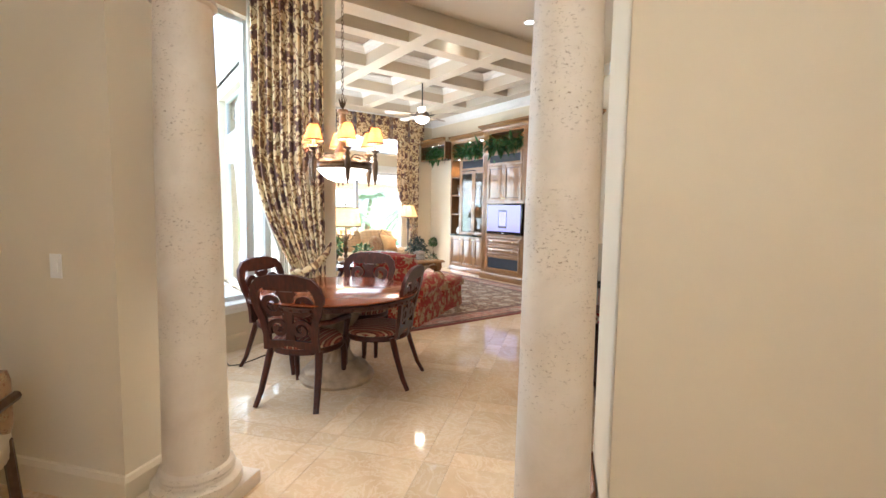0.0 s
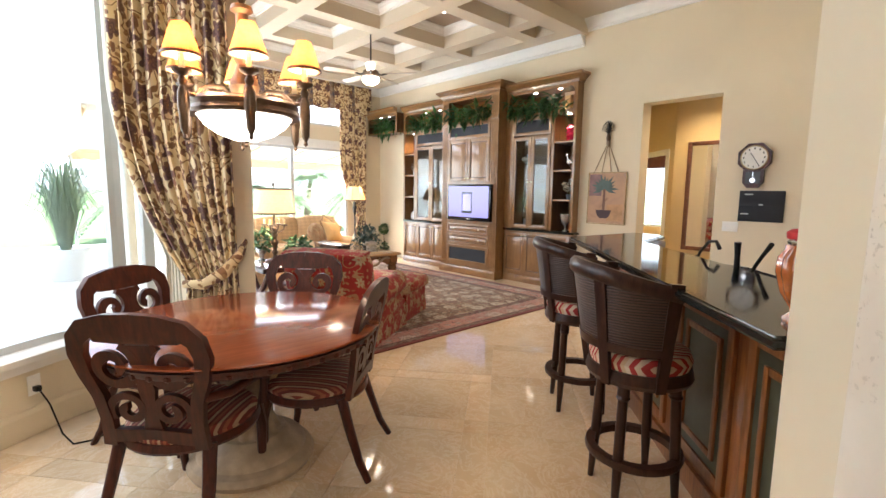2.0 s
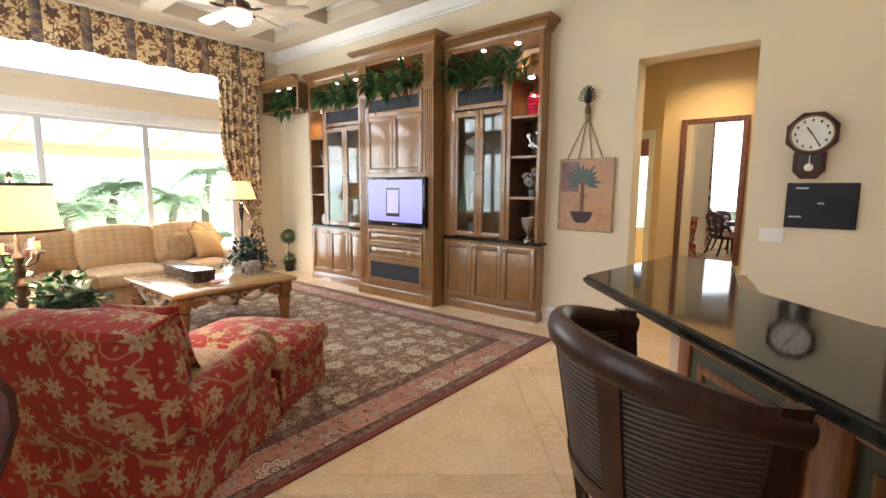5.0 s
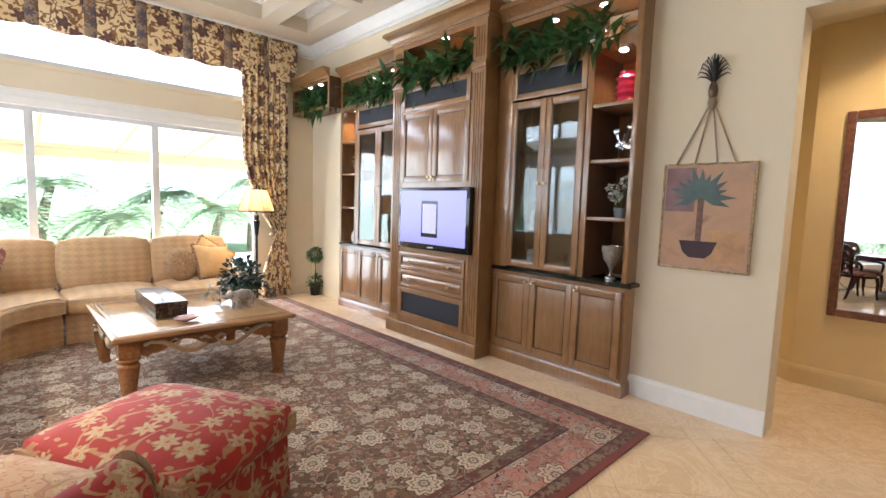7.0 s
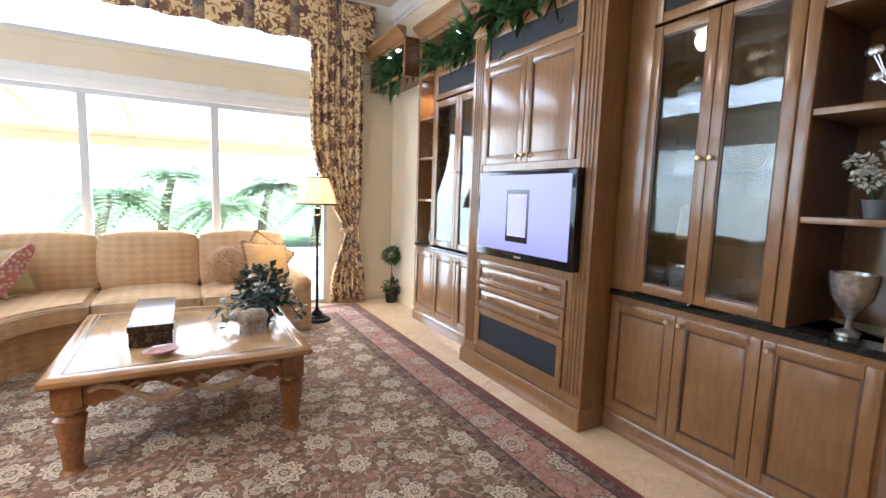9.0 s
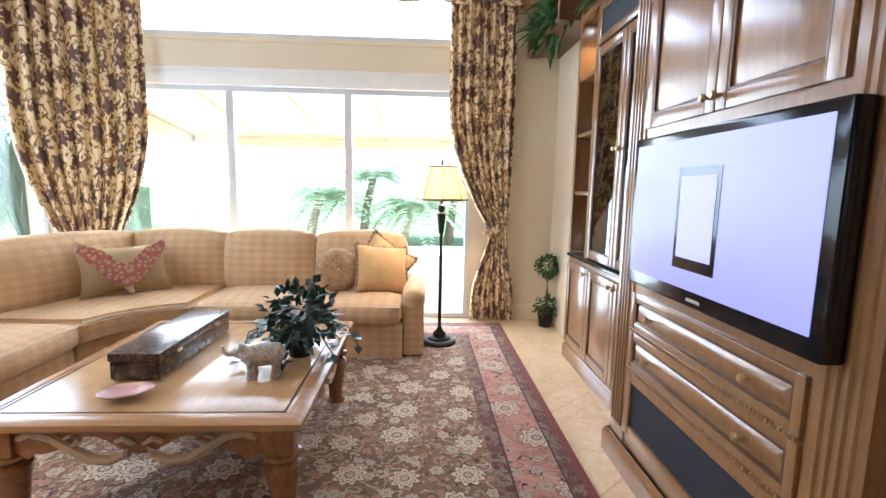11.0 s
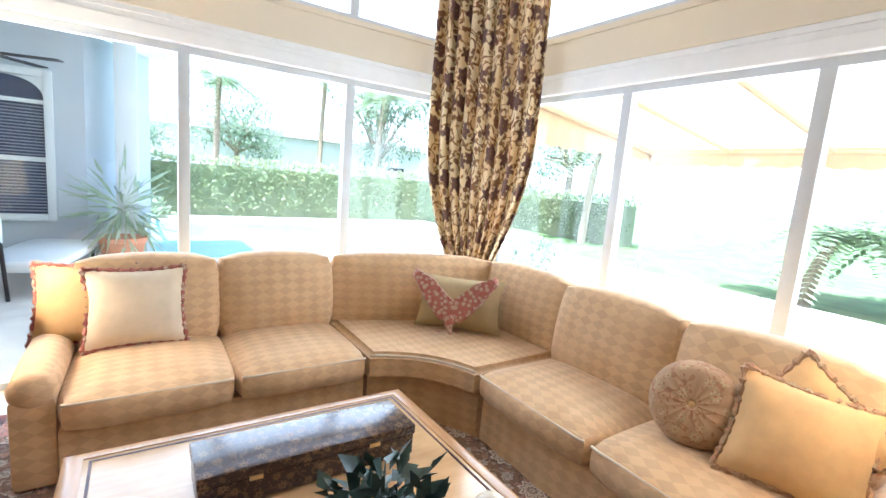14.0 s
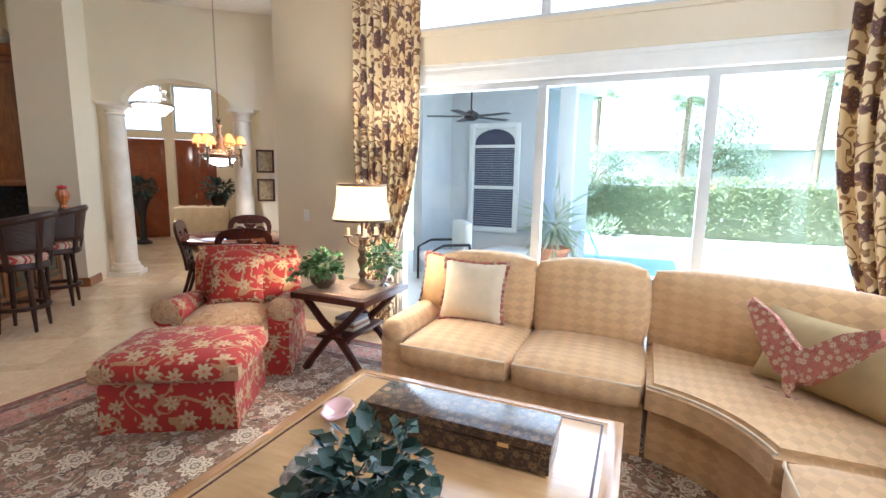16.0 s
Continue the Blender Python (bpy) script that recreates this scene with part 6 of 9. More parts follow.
part("ball", lathe(bmesh.new(), [(0.058 * math.sin(math.pi * i / 14), 0.135 - 0.058 * math.cos(math.pi * i / 14)) for i in range(15)], 24), stone("mottled_ball", (0.55, 0.42, 0.26), (0.75, 0.68, 0.52), (0.4, 0.25, 0.15), 0.15, 16), bs)

# ---- armchair and ottoman ----
ac = thing("armchair", pose(2.80, 5.06, RUG, 0, 0, 32 - 90 + 180), "red floral armchair with rolled arms and skirt", "armchair")
# local: the chair faces -y
part("base", boxed(-0.40, 0.40, -0.38, 0.40, 0.10, 0.30, 0.03), M_RED, ac)


def skirt(parent, x0, x1, y0, y1, z, mat, seed=1):
    rng = random.Random(seed)
    pts = []
    n = 26
    for i in range(n):
        pts.append((x0 + (x1 - x0) * i / n, y0))
    for i in range(n):
        pts.append((x1, y0 + (y1 - y0) * i / n))
    for i in range(n):
        pts.append((x1 - (x1 - x0) * i / n, y1))
    for i in range(n):
        pts.append((x0, y1 - (y1 - y0) * i / n))
    bm = bmesh.new()
    cx, cy = (x0 + x1) / 2, (y0 + y1) / 2
    lo, hi = [], []
    for i, (x, y) in enumerate(pts):
        k = 1.02 + 0.012 * math.sin(i * 1.9) + 0.02 * (i % n < 2)
        lo.append(bm.verts.new((cx + (x - cx) * k, cy + (y - cy) * k, 0.003))), hi.append(bm.verts.new((x, y, z)))
    for i in range(len(pts)):
        j = (i + 1) % len(pts)
        bm.faces.new((lo[i], lo[j], hi[j], hi[i]))
    bm.faces.new(hi)
    return part("skirt", bm, mat, parent, smooth=50)


skirt(ac, -0.46, 0.46, -0.40, 0.42, 0.29, M_RED, 1)
sc = part("seat_cushion", soft_block(-0.29, 0.29, -0.44, 0.22, 0.28, 0.46, 0.06, 0.03), M_WELT, ac, "tan patterned seat cushion")
bk = soft_block(-0.42, 0.42, 0.20, 0.44, 0.26, 0.88, 0.09, 0.02)
part("backrest", rotated(bk, Matrix.Translation((0, 0.3, 0.3)) @ Matrix.Rotation(radians(-10), 4, "X") @ Matrix.Translation((0, -0.3, -0.3))), M_RED, ac)
bk = soft_block(-0.30, 0.30, 0.06, 0.24, 0.44, 0.84, 0.08, 0.04)
part("back_cushion", rotated(bk, Matrix.Translation((0, 0.15, 0.44)) @ Matrix.Rotation(radians(-14), 4, "X") @ Matrix.Translation((0, -0.15, -0.44))), M_RED, ac)
part("back_welt", rotated(soft_block(-0.41, 0.41, 0.24, 0.44, 0.835, 0.895, 0.028, 0.0, 3), Matrix.Translation((0, 0.3, 0.3)) @ Matrix.Rotation(radians(-10), 4, "X") @ Matrix.Translation((0, -0.3, -0.3))), M_RED, ac)
for s in (-1, 1):
    a = part("arm", boxed(s * 0.38 - 0.085, s * 0.38 + 0.085, -0.36, 0.34, 0.2, 0.50, 0.04), M_RED, ac)
    part("arm_roll", rotated(lathe(bmesh.new(), [(0.0, 0.0), (0.09, 0.0), (0.105, 0.02), (0.11, 0.35), (0.10, 0.70), (0, 0.72)], 22), Matrix.Translation((s * 0.40, -0.36, 0.48)) @ Matrix.Rotation(radians(-90), 4, "X") @ Matrix.Rotation(radians(-6), 4, "X")), M_RED, a)
    part("arm_front", rotated(lathe(bmesh.new(), [(0.0, -0.012), (0.08, -0.01), (0.095, 0.0)], 22), Matrix.Translation((s * 0.40, -0.362, 0.50)) @ Matrix.Rotation(radians(-90), 4, "X")), M_WELT, a, "tan patterned arm front")
cushion((2.86, 5.10, RUG + 0.47), (0.44, 0.40), 0.18, 32 + 90, -20, M_RED, "red floral cushion on the armchair")
cushion((2.62, 5.32, RUG + 0.47), (0.40, 0.38), 0.16, 45 + 90, -26, M_RED, "red floral cushion in the armchair corner")

ot = thing("ottoman", pose(3.54, 5.43, RUG, 0, 0, 30), "red floral skirted ottoman with a welted cushion", "ottoman")
skirt(ot, -0.31, 0.31, -0.37, 0.37, 0.30, M_RED, 3)
part("cushion", soft_block(-0.33, 0.33, -0.40, 0.40, 0.29, 0.45, 0.05, 0.035), M_RED, ot)
part("welt", moulding(bmesh.new(), [(-0.322, -0.392), (-0.322, 0.392), (0.322, 0.392), (0.322, -0.392)][::-1], [(0, 0.305), (0.012, 0.31), (0.012, 0.395), (0, 0.4)], True), M_WELT, ot, "brown patterned band")

# ---- side table with lamp and plants ----
et = thing("side_table", pose(2.49, 5.95, RUG), "dark wooden side table with crossed legs and stone top", "side table")
part("tabletop", boxed(-0.33, 0.33, -0.33, 0.33, 0.575, 0.625, 0.008), M_DARK, et)
part("stone_inset", boxed(-0.28, 0.28, -0.28, 0.28, 0.625, 0.629), stone("brown_marble", (0.20, 0.12, 0.07), (0.38, 0.27, 0.18), (0.5, 0.4, 0.3), 0.08, 5), et, "polished brown stone inset")
for s in (-1, 1):
    for q in (-1, 1):
        part("leg", tube(bmesh.new(), [(s * 0.24, q * 0.26, 0.57), (s * 0.24, q * 0.10, 0.40), (s * 0.24, -q * 0.05, 0.28), (s * 0.24, -q * 0.20, 0.10), (s * 0.24, -q * 0.27, 0.0)], [0.028, 0.03, 0.032, 0.03, 0.034], 8), M_DARK, et)
part("shelf", boxed(-0.27, 0.27, -0.14, 0.14, 0.28, 0.305, 0.006), M_DARK, et)
bk_ = thing("book_stack", pose(2.49, 5.95, RUG + 0.306), "small stack of pale books under the table", "books")
for i in range(4):
    part("book", boxed(-0.12 + 0.01 * i, 0.12 - 0.006 * i, -0.09, 0.09, 0.024 * i, 0.024 * i + 0.022, 0.002), plain("book_cover", ((0.5, 0.42, 0.32), (0.3, 0.16, 0.1), (0.55, 0.5, 0.42), (0.2, 0.2, 0.24))[i], 0.6), bk_)
ET = RUG + 0.629


def table_lamp():
    ob = thing("table_lamp", pose(2.46, 6.03, ET), "bronze candelabra table lamp with a cream shade", "lamp")
    part("base", lathe(bmesh.new(), [(0.10, 0), (0.105, 0.012), (0.085, 0.025), (0.05, 0.035), (0.03, 0.05)], 24), M_BRONZE, ob)
    part("stem", lathe(bmesh.new(), [(0.03, 0.05), (0.02, 0.08), (0.035, 0.11), (0.018, 0.14), (0.03, 0.19), (0.042, 0.22), (0.02, 0.26), (0.034, 0.30), (0.018, 0.34), (0.03, 0.38), (0.012, 0.42), (0.012, 0.62)], 18), M_BRONZE, ob)
    for k in range(4):
        a = radians(45 + 90 * k)
        c, s = math.cos(a), math.sin(a)
        arm = part("arm", tube(bmesh.new(), [(0, 0, 0.34), (0.05 * c, 0.05 * s, 0.33), (0.10 * c, 0.10 * s, 0.36), (0.11 * c, 0.11 * s, 0.40)], 0.008, 8), M_BRONZE, ob)
        part("cup", lathe(bmesh.new(), [(0.012, 0.40), (0.035, 0.405), (0.035, 0.415), (0.018, 0.42)], 14, (0.11 * c, 0.11 * s, 0)), M_BRONZE, arm)
        part("candle", lathe(bmesh.new(), [(0.014, 0.42), (0.014, 0.475), (0, 0.475)], 12, (0.11 * c, 0.11 * s, 0)), M_SHADE, arm)
    sh = bmesh.new()
    lathe(sh, [(0.225, 0.535), (0.221, 0.545), (0.200, 0.63), (0.190, 0.72), (0.186, 0.805), (0.180, 0.805), (0.184, 0.72), (0.194, 0.63), (0.215, 0.545), (0.225, 0.535)], 40)
    part("shade", sh, M_SHADE, ob, "lit cream bell shade")
    for z, r in ((0.539, 0.226), (0.802, 0.188)):
        part("shade_trim", lathe(bmesh.new(), [(r - 0.006, z - 0.008), (r + 0.003, z - 0.008), (r + 0.003, z + 0.008), (r - 0.006, z + 0.008), (r - 0.006, z - 0.008)], 40), M_BRONZE, ob)
    part("finial", lathe(bmesh.new(), [(0.006, 0.62), (0.006, 0.83), (0.016, 0.84), (0.012, 0.86), (0, 0.88)], 12), M_BRONZE, ob)


table_lamp()
bulb("table_lamp_bulb", (2.46, 6.03, ET + 0.66), 20)


def ivy(at, r, pot, label, seed, mat, trail=0.0):
    ob = thing("potted_plant", pose(*at), label, "plant")
    part("pot", lathe(bmesh.new(), pot, 24), mat, ob)
    h = max(z for _, z in pot)
    part("leaves", foliage((0, 0, h + r * 0.45), (r, r, r * 0.75), 230, 0.06, 0.045, seed, 0.3, 0.4), M_LEAF, ob)
    if trail:
        bm = bmesh.new()
        rng = random.Random(seed)
        for _ in range(60):
            t = rng.random()
            leaf(bm, Vector((rng.uniform(-0.06, 0.06) + 0.3 * t * trail, -0.08 - 0.10 * t, h + 0.05 - 0.1 * t + rng.uniform(-0.03, 0.05))), Vector((rng.uniform(-1, 1), rng.uniform(-1, 1), rng.uniform(-0.3, 0.5))), Vector((0, 0, 1)), 0.06, 0.045)
        part("trailing_leaves", bm, M_LEAF, ob)
    return ob


BOWLP = [(0.05, 0), (0.055, 0.01), (0.09, 0.04), (0.105, 0.08), (0.095, 0.12), (0.10, 0.13), (0.085, 0.13), (0.08, 0.1), (0, 0.09)]
ivy((2.60, 5.76, ET), 0.15, BOWLP, "trailing green ivy in a dark ribbed metal bowl", 31, M_BRONZE, 0.6)
ivy((2.36, 6.16, ET), 0.16, [(0.045, 0), (0.05, 0.012), (0.02, 0.03), (0.03, 0.07), (0.065, 0.12), (0.07, 0.17), (0.06, 0.17), (0, 0.14)], "bushy green ivy in a footed metal urn", 33, M_SILVER)

# ---- floor lamp and topiary ----
fl = thing("floor_lamp", pose(5.33, 9.02, RUG), "dark bronze floor lamp with a cream shade", "lamp")
part("base", lathe(bmesh.new(), [(0.14, 0), (0.145, 0.015), (0.13, 0.03), (0.10, 0.035), (0.09, 0.05), (0.06, 0.06), (0.055, 0.09), (0.03, 0.11), (0.02, 0.14)], 32), M_IRON, fl)
part("pole", lathe(bmesh.new(), [(0.016, 0.14), (0.014, 0.5), (0.018, 0.52), (0.014, 0.55), (0.014, 0.95), (0.022, 0.97), (0.034, 1.07), (0.04, 1.13), (0.022, 1.15), (0.03, 1.17), (0.03, 1.20), (0.012, 1.22), (0.012, 1.30)], 20), M_IRON, fl)
bm = bmesh.new()
n = 8
P = [(0.225, 1.255), (0.205, 1.32), (0.165, 1.43), (0.125, 1.525), (0.12, 1.525), (0.16, 1.43), (0.20, 1.32), (0.22, 1.255), (0.225, 1.255)]
lathe(bm, P, 8)
part("shade", bm, M_SHADE3, fl, "lit honey-cream panelled shade", smooth=20)
part("top_trim", lathe(bmesh.new(), [(0.117, 1.520), (0.130, 1.520), (0.130, 1.532), (0.117, 1.532), (0.117, 1.520)], 8), M_BRONZE, fl, smooth=20)
for i in range(8):
    c, k = math.cos(i * math.tau / 8), math.sin(i * math.tau / 8)
    part("rib", tube(bmesh.new(), [(c * (r + 0.001), k * (r + 0.001), z) for r, z in P[:4]], 0.004, 6), M_GOLD, fl)
part("shade_trim", lathe(bmesh.new(), [(0.222, 1.245), (0.230, 1.245), (0.230, 1.262), (0.222, 1.262), (0.222, 1.245)], 8), M_BRONZE, fl, smooth=20)
part("finial", lathe(bmesh.new(), [(0.005, 1.30), (0.005, 1.54), (0.015, 1.555), (0.01, 1.575), (0, 1.59)], 10), M_IRON, fl)
bulb("floor_lamp_bulb", (5.33, 9.02, RUG + 1.38), 6)

tp = thing("topiary", pose(6.42, 9.56, 0) @ Matrix.Scale(0.9, 4), "ball topiary in a black pot on the floor", "plant")
part("pot", lathe(bmesh.new(), [(0.07, 0), (0.095, 0.2), (0.1, 0.21), (0.085, 0.21), (0, 0.18)], 20), M_IRON, tp)
part("stem", tube(bmesh.new(), [(0, 0, 0.18), (0.01, 0, 0.35), (0, 0, 0.6)], 0.014, 8), M_CABX, tp)
part("ball_crown", foliage((0, 0, 0.68), (0.13, 0.13, 0.13), 600, 0.04, 0.028, 41, 0.5), M_LEAF, tp)
part("ivy_skirt", foliage((0, 0, 0.25), (0.14, 0.14, 0.10), 160, 0.05, 0.035, 42, 0.4, 0.6), M_LEAF, tp)

# ---- breakfast table ----
TC = (1.24, 3.44)
dt = thing("dining_table", pose(TC[0], TC[1], 0), "round polished mahogany table on a stone-coloured pedestal", "dining table")
part("tabletop", lathe(bmesh.new(), [(0.0, 0.735), (0.62, 0.735), (0.665, 0.742), (0.68, 0.75), (0.68, 0.758), (0.665, 0.765), (0.0, 0.765)], 64), M_TABLE, dt)
part("carved_edge", lathe(bmesh.new(), [(0.60, 0.69), (0.635, 0.69), (0.655, 0.705), (0.66, 0.72), (0.67, 0.735), (0.60, 0.735)], 64), M_DARK, dt)
gad = part("gadroon", lathe(bmesh.new(), [(0, -0.018), (0.014, -0.008), (0.016, 0.006), (0, 0.016)], 6), M_DARK, dt)
for i in range(56):
    a = 2 * math.pi * i / 56
    g = gad if i == 0 else new("gadroon", gad.data)
    g.parent = dt
    g.matrix_basis = Matrix.Translation((0.652 * math.cos(a), 0.652 * math.sin(a), 0.712))
M_PED = plain("antiqued_stone_paint", (0.40, 0.30, 0.19), 0.5, var=0.25, scale=10, bump=0.3, grain=60)
part("pedestal_base", lathe(bmesh.new(), [(0.30, 0.0), (0.315, 0.03), (0.30, 0.06), (0.27, 0.075), (0.265, 0.10), (0.245, 0.12), (0.20, 0.135), (0.17, 0.17)], 48), M_PED, dt)
sh = bmesh.new()
ringz = [(0.14, 0.17), (0.105, 0.24), (0.10, 0.32), (0.12, 0.42), (0.16, 0.5), (0.19, 0.56), (0.16, 0.62), (0.20, 0.69), (0.24, 0.735)]
rows = [[sh.verts.new((r * (1 + 0.06 * math.cos(14 * a)) * math.cos(a), r * (1 + 0.06 * math.cos(14 * a)) * math.sin(a), z)) for a in [2 * math.pi * i / 84 for i in range(84)]] for r, z in ringz]
for p, q in zip(rows, rows[1:]):
    for i in range(84):
        sh.faces.new((p[i], p[(i + 1) % 84], q[(i + 1) % 84], q[i]))
part("pedestal_shaft", sh, M_PED, dt, "fluted urn-shaped pedestal", smooth=60)


def spiral(cx, cz, r0, r1, turns, start, s=1, n=40):
    return [(cx + s * (r0 + (r1 - r0) * i / n) * math.cos(start + turns * 2 * math.pi * i / n), cz + (r0 + (r1 - r0) * i / n) * math.sin(start + turns * 2 * math.pi * i / n)) for i in range(n + 1)]


def ribbon(pts, w, y_of, thick=0.022):
    """A flat sawn strip in the plane of a chair's back."""
    bm = bmesh.new()
    P = [Vector(p) for p in pts]
    ws = w if isinstance(w, list) else [w] * len(P)
    rows = []
    for i, p in enumerate(P):
        t = (P[min(i + 1, len(P) - 1)] - P[max(i - 1, 0)]).normalized()
        n = Vector((-t.y, t.x)) * ws[i] / 2
        a, b = p + n, p - n
        rows.append([bm.verts.new((q.x, y_of(q.y) + dy, q.y)) for dy in (-thick / 2, thick / 2) for q in (a, b)])
    for r, s in zip(rows, rows[1:]):
        for i, j in ((0, 1), (1, 3), (3, 2), (2, 0)):
            bm.faces.new((r[i], r[j], s[j], s[i]))
    for r in (rows[0], rows[-1]):
        bm.faces.new((r[0], r[1], r[3], r[2]))
    return bm


def dining_chair(m, arms, label):
    """Faces +y; the scrolled back rises at -y."""
    ob = thing("dining_chair", m, label, "chair", "chairs round the breakfast table")
    yb = lambda z: -0.24 - 0.22 * (z - 0.45) * (0.55 + 0.45 * (z - 0.45))
    part("seat_rail", lathe(bmesh.new(), [(0.20, 0.40), (0.268, 0.40), (0.275, 0.415), (0.268, 0.445), (0.2, 0.445)], 36), M_DARK, ob)
    part("seat", lathe(bmesh.new(), [(0.0, 0.44), (0.258, 0.44), (0.262, 0.462), (0.24, 0.485), (0.16, 0.50), (0.0, 0.505)], 36), M_STRIPE, ob, "striped burgundy seat")
    for s in (-1, 1):
        part("front_leg", tube(bmesh.new(), [(s * 0.20, 0.18, 0.42), (s * 0.21, 0.20, 0.3), (s * 0.205, 0.20, 0.12), (s * 0.21, 0.22, 0.0)], [0.03, 0.026, 0.02, 0.017], 10), M_DARK, ob)
        part("back_leg", tube(bmesh.new(), [(s * 0.19, -0.20, 0.43), (s * 0.205, -0.24, 0.28), (s * 0.22, -0.295, 0.1), (s * 0.235, -0.345, 0.0)], [0.03, 0.027, 0.023, 0.02], 10, 0.8), M_DARK, ob)
        # outer stiles sweep up into the crest
        pts = [(s * 0.19, 0.43), (s * 0.185, 0.55), (s * 0.20, 0.66), (s * 0.235, 0.76), (s * 0.25, 0.85), (s * 0.235, 0.92), (s * 0.19, 0.965), (s * 0.10, 0.985), (0, 0.99)]
        part("stile", ribbon(pts, [0.055, 0.052, 0.05, 0.055, 0.065, 0.075, 0.085, 0.09, 0.09], yb, 0.03), M_DARK, ob)
        part("upper_scroll", ribbon(spiral(s * 0.115, 0.80, 0.105, 0.022, 1.35, 2.0, s), [0.034 + 0.014 * math.sin(i / 5) ** 2 for i in range(41)], yb), M_DARK, ob)
        part("lower_scroll", ribbon(spiral(s * 0.085, 0.60, 0.082, 0.018, 1.3, -0.6, s), 0.032, yb), M_DARK, ob)
        if arms:
            part("arm", tube(bmesh.new(), [(s * 0.20, yb(0.66), 0.66), (s * 0.27, -0.18, 0.655), (s * 0.29, 0.02, 0.65), (s * 0.27, 0.14, 0.63), (s * 0.25, 0.17, 0.57), (s * 0.235, 0.16, 0.44)], [0.02, 0.022, 0.025, 0.026, 0.024, 0.022], 10), M_DARK, ob)
    part("crest_fill", ribbon([(-0.17, 0.935), (-0.08, 0.945), (0.08, 0.945), (0.17, 0.935)], [0.05, 0.08, 0.08, 0.05], yb, 0.024), M_DARK, ob)
    part("splat", ribbon([(0, 0.90), (0, 0.80), (0, 0.70), (0, 0.62), (0, 0.50)], [0.10, 0.05, 0.07, 0.045, 0.08], yb, 0.02), M_DARK, ob)
    part("shoe", ribbon([(-0.17, 0.475), (0, 0.485), (0.17, 0.475)], 0.06, yb, 0.03), M_DARK, ob)
    return ob


for (x, y), face, arms, lab in (((0.93, 3.26), 43, True, "carved mahogany armchair with scrolled back and striped seat"), ((1.53, 3.27), 132, False, "carved mahogany chair with scrolled back and striped seat"),
                                ((1.74, 4.02), 228, False, "carved mahogany chair tucked under the table"), ((1.01, 4.0), 303, True, "carved mahogany armchair beside the bow window")):
    dining_chair(pose(x, y, 0, 0, 0, face - 90) @ Matrix.Diagonal((1, 1, 0.94, 1)), arms, lab)

# ---- chandelier ----
ch = thing("chandelier", pose(1.115, 3.02, 1.6 * 0.16) @ Matrix.Diagonal((0.77, 0.77, 0.84, 1)), "bronze chandelier with amber shades and a lit bowl", "chandelier")
part("ceiling_rose", lathe(bmesh.new(), [(0.0, 4.27), (0.05, 4.275), (0.07, 4.30)], 20), M_BRONZE, ch)
bm = bmesh.new()
for i in range(57):
    z = 2.36 + i * 0.034
    a = (0, 0.012) if i % 2 else (0.012, 0)
    tube(bm, [(a[0] * math.cos(t) - 0, a[1] * math.cos(t), z + 0.022 * math.sin(t)) for t in [2 * math.pi * k / 8 for k in range(9)]], 0.0028, 4)
part("chain", bm, M_BRONZE, ch)
bm = bmesh.new()
for k in range(9):
    a = 2 * math.pi * k / 9
    leaf(bm, Vector((0, 0, 2.24)), Vector((0.4 * math.cos(a), 0.4 * math.sin(a), 1)), Vector((math.cos(a), math.sin(a), 0)), 0.12, 0.025, 0.2, 0.0)
part("pineapple_leaves", bm, M_BRONZE, ch)
part("stem", lathe(bmesh.new(), [(0.0, 2.25), (0.05, 2.245), (0.055, 2.225), (0.03, 2.21), (0.032, 2.14), (0.026, 2.12), (0.05, 2.06), (0.055, 2.02), (0.035, 1.98), (0.055, 1.93), (0.075, 1.88), (0.06, 1.84), (0.075, 1.80), (0.05, 1.77), (0.03, 1.74)], 24), plain("carved_gilt", (0.42, 0.24, 0.12), 0.4, 0.4, 0.3, 20), ch)
part("ring", lathe(bmesh.new(), [(0.235, 1.735), (0.265, 1.735), (0.272, 1.75), (0.262, 1.77), (0.272, 1.79), (0.262, 1.805), (0.23, 1.805), (0.235, 1.735)], 48), M_BRONZE, ch)
part("bowl", lathe(bmesh.new(), [(0.0, 1.625), (0.06, 1.628), (0.14, 1.655), (0.20, 1.695), (0.235, 1.74), (0.23, 1.745), (0.0, 1.745)], 40), M_BOWL, ch, "lit alabaster glass bowl")
part("finial", lathe(bmesh.new(), [(0.0, 1.595), (0.012, 1.605), (0.008, 1.615), (0.016, 1.625), (0.016, 1.632)], 12), M_BRONZE, ch)
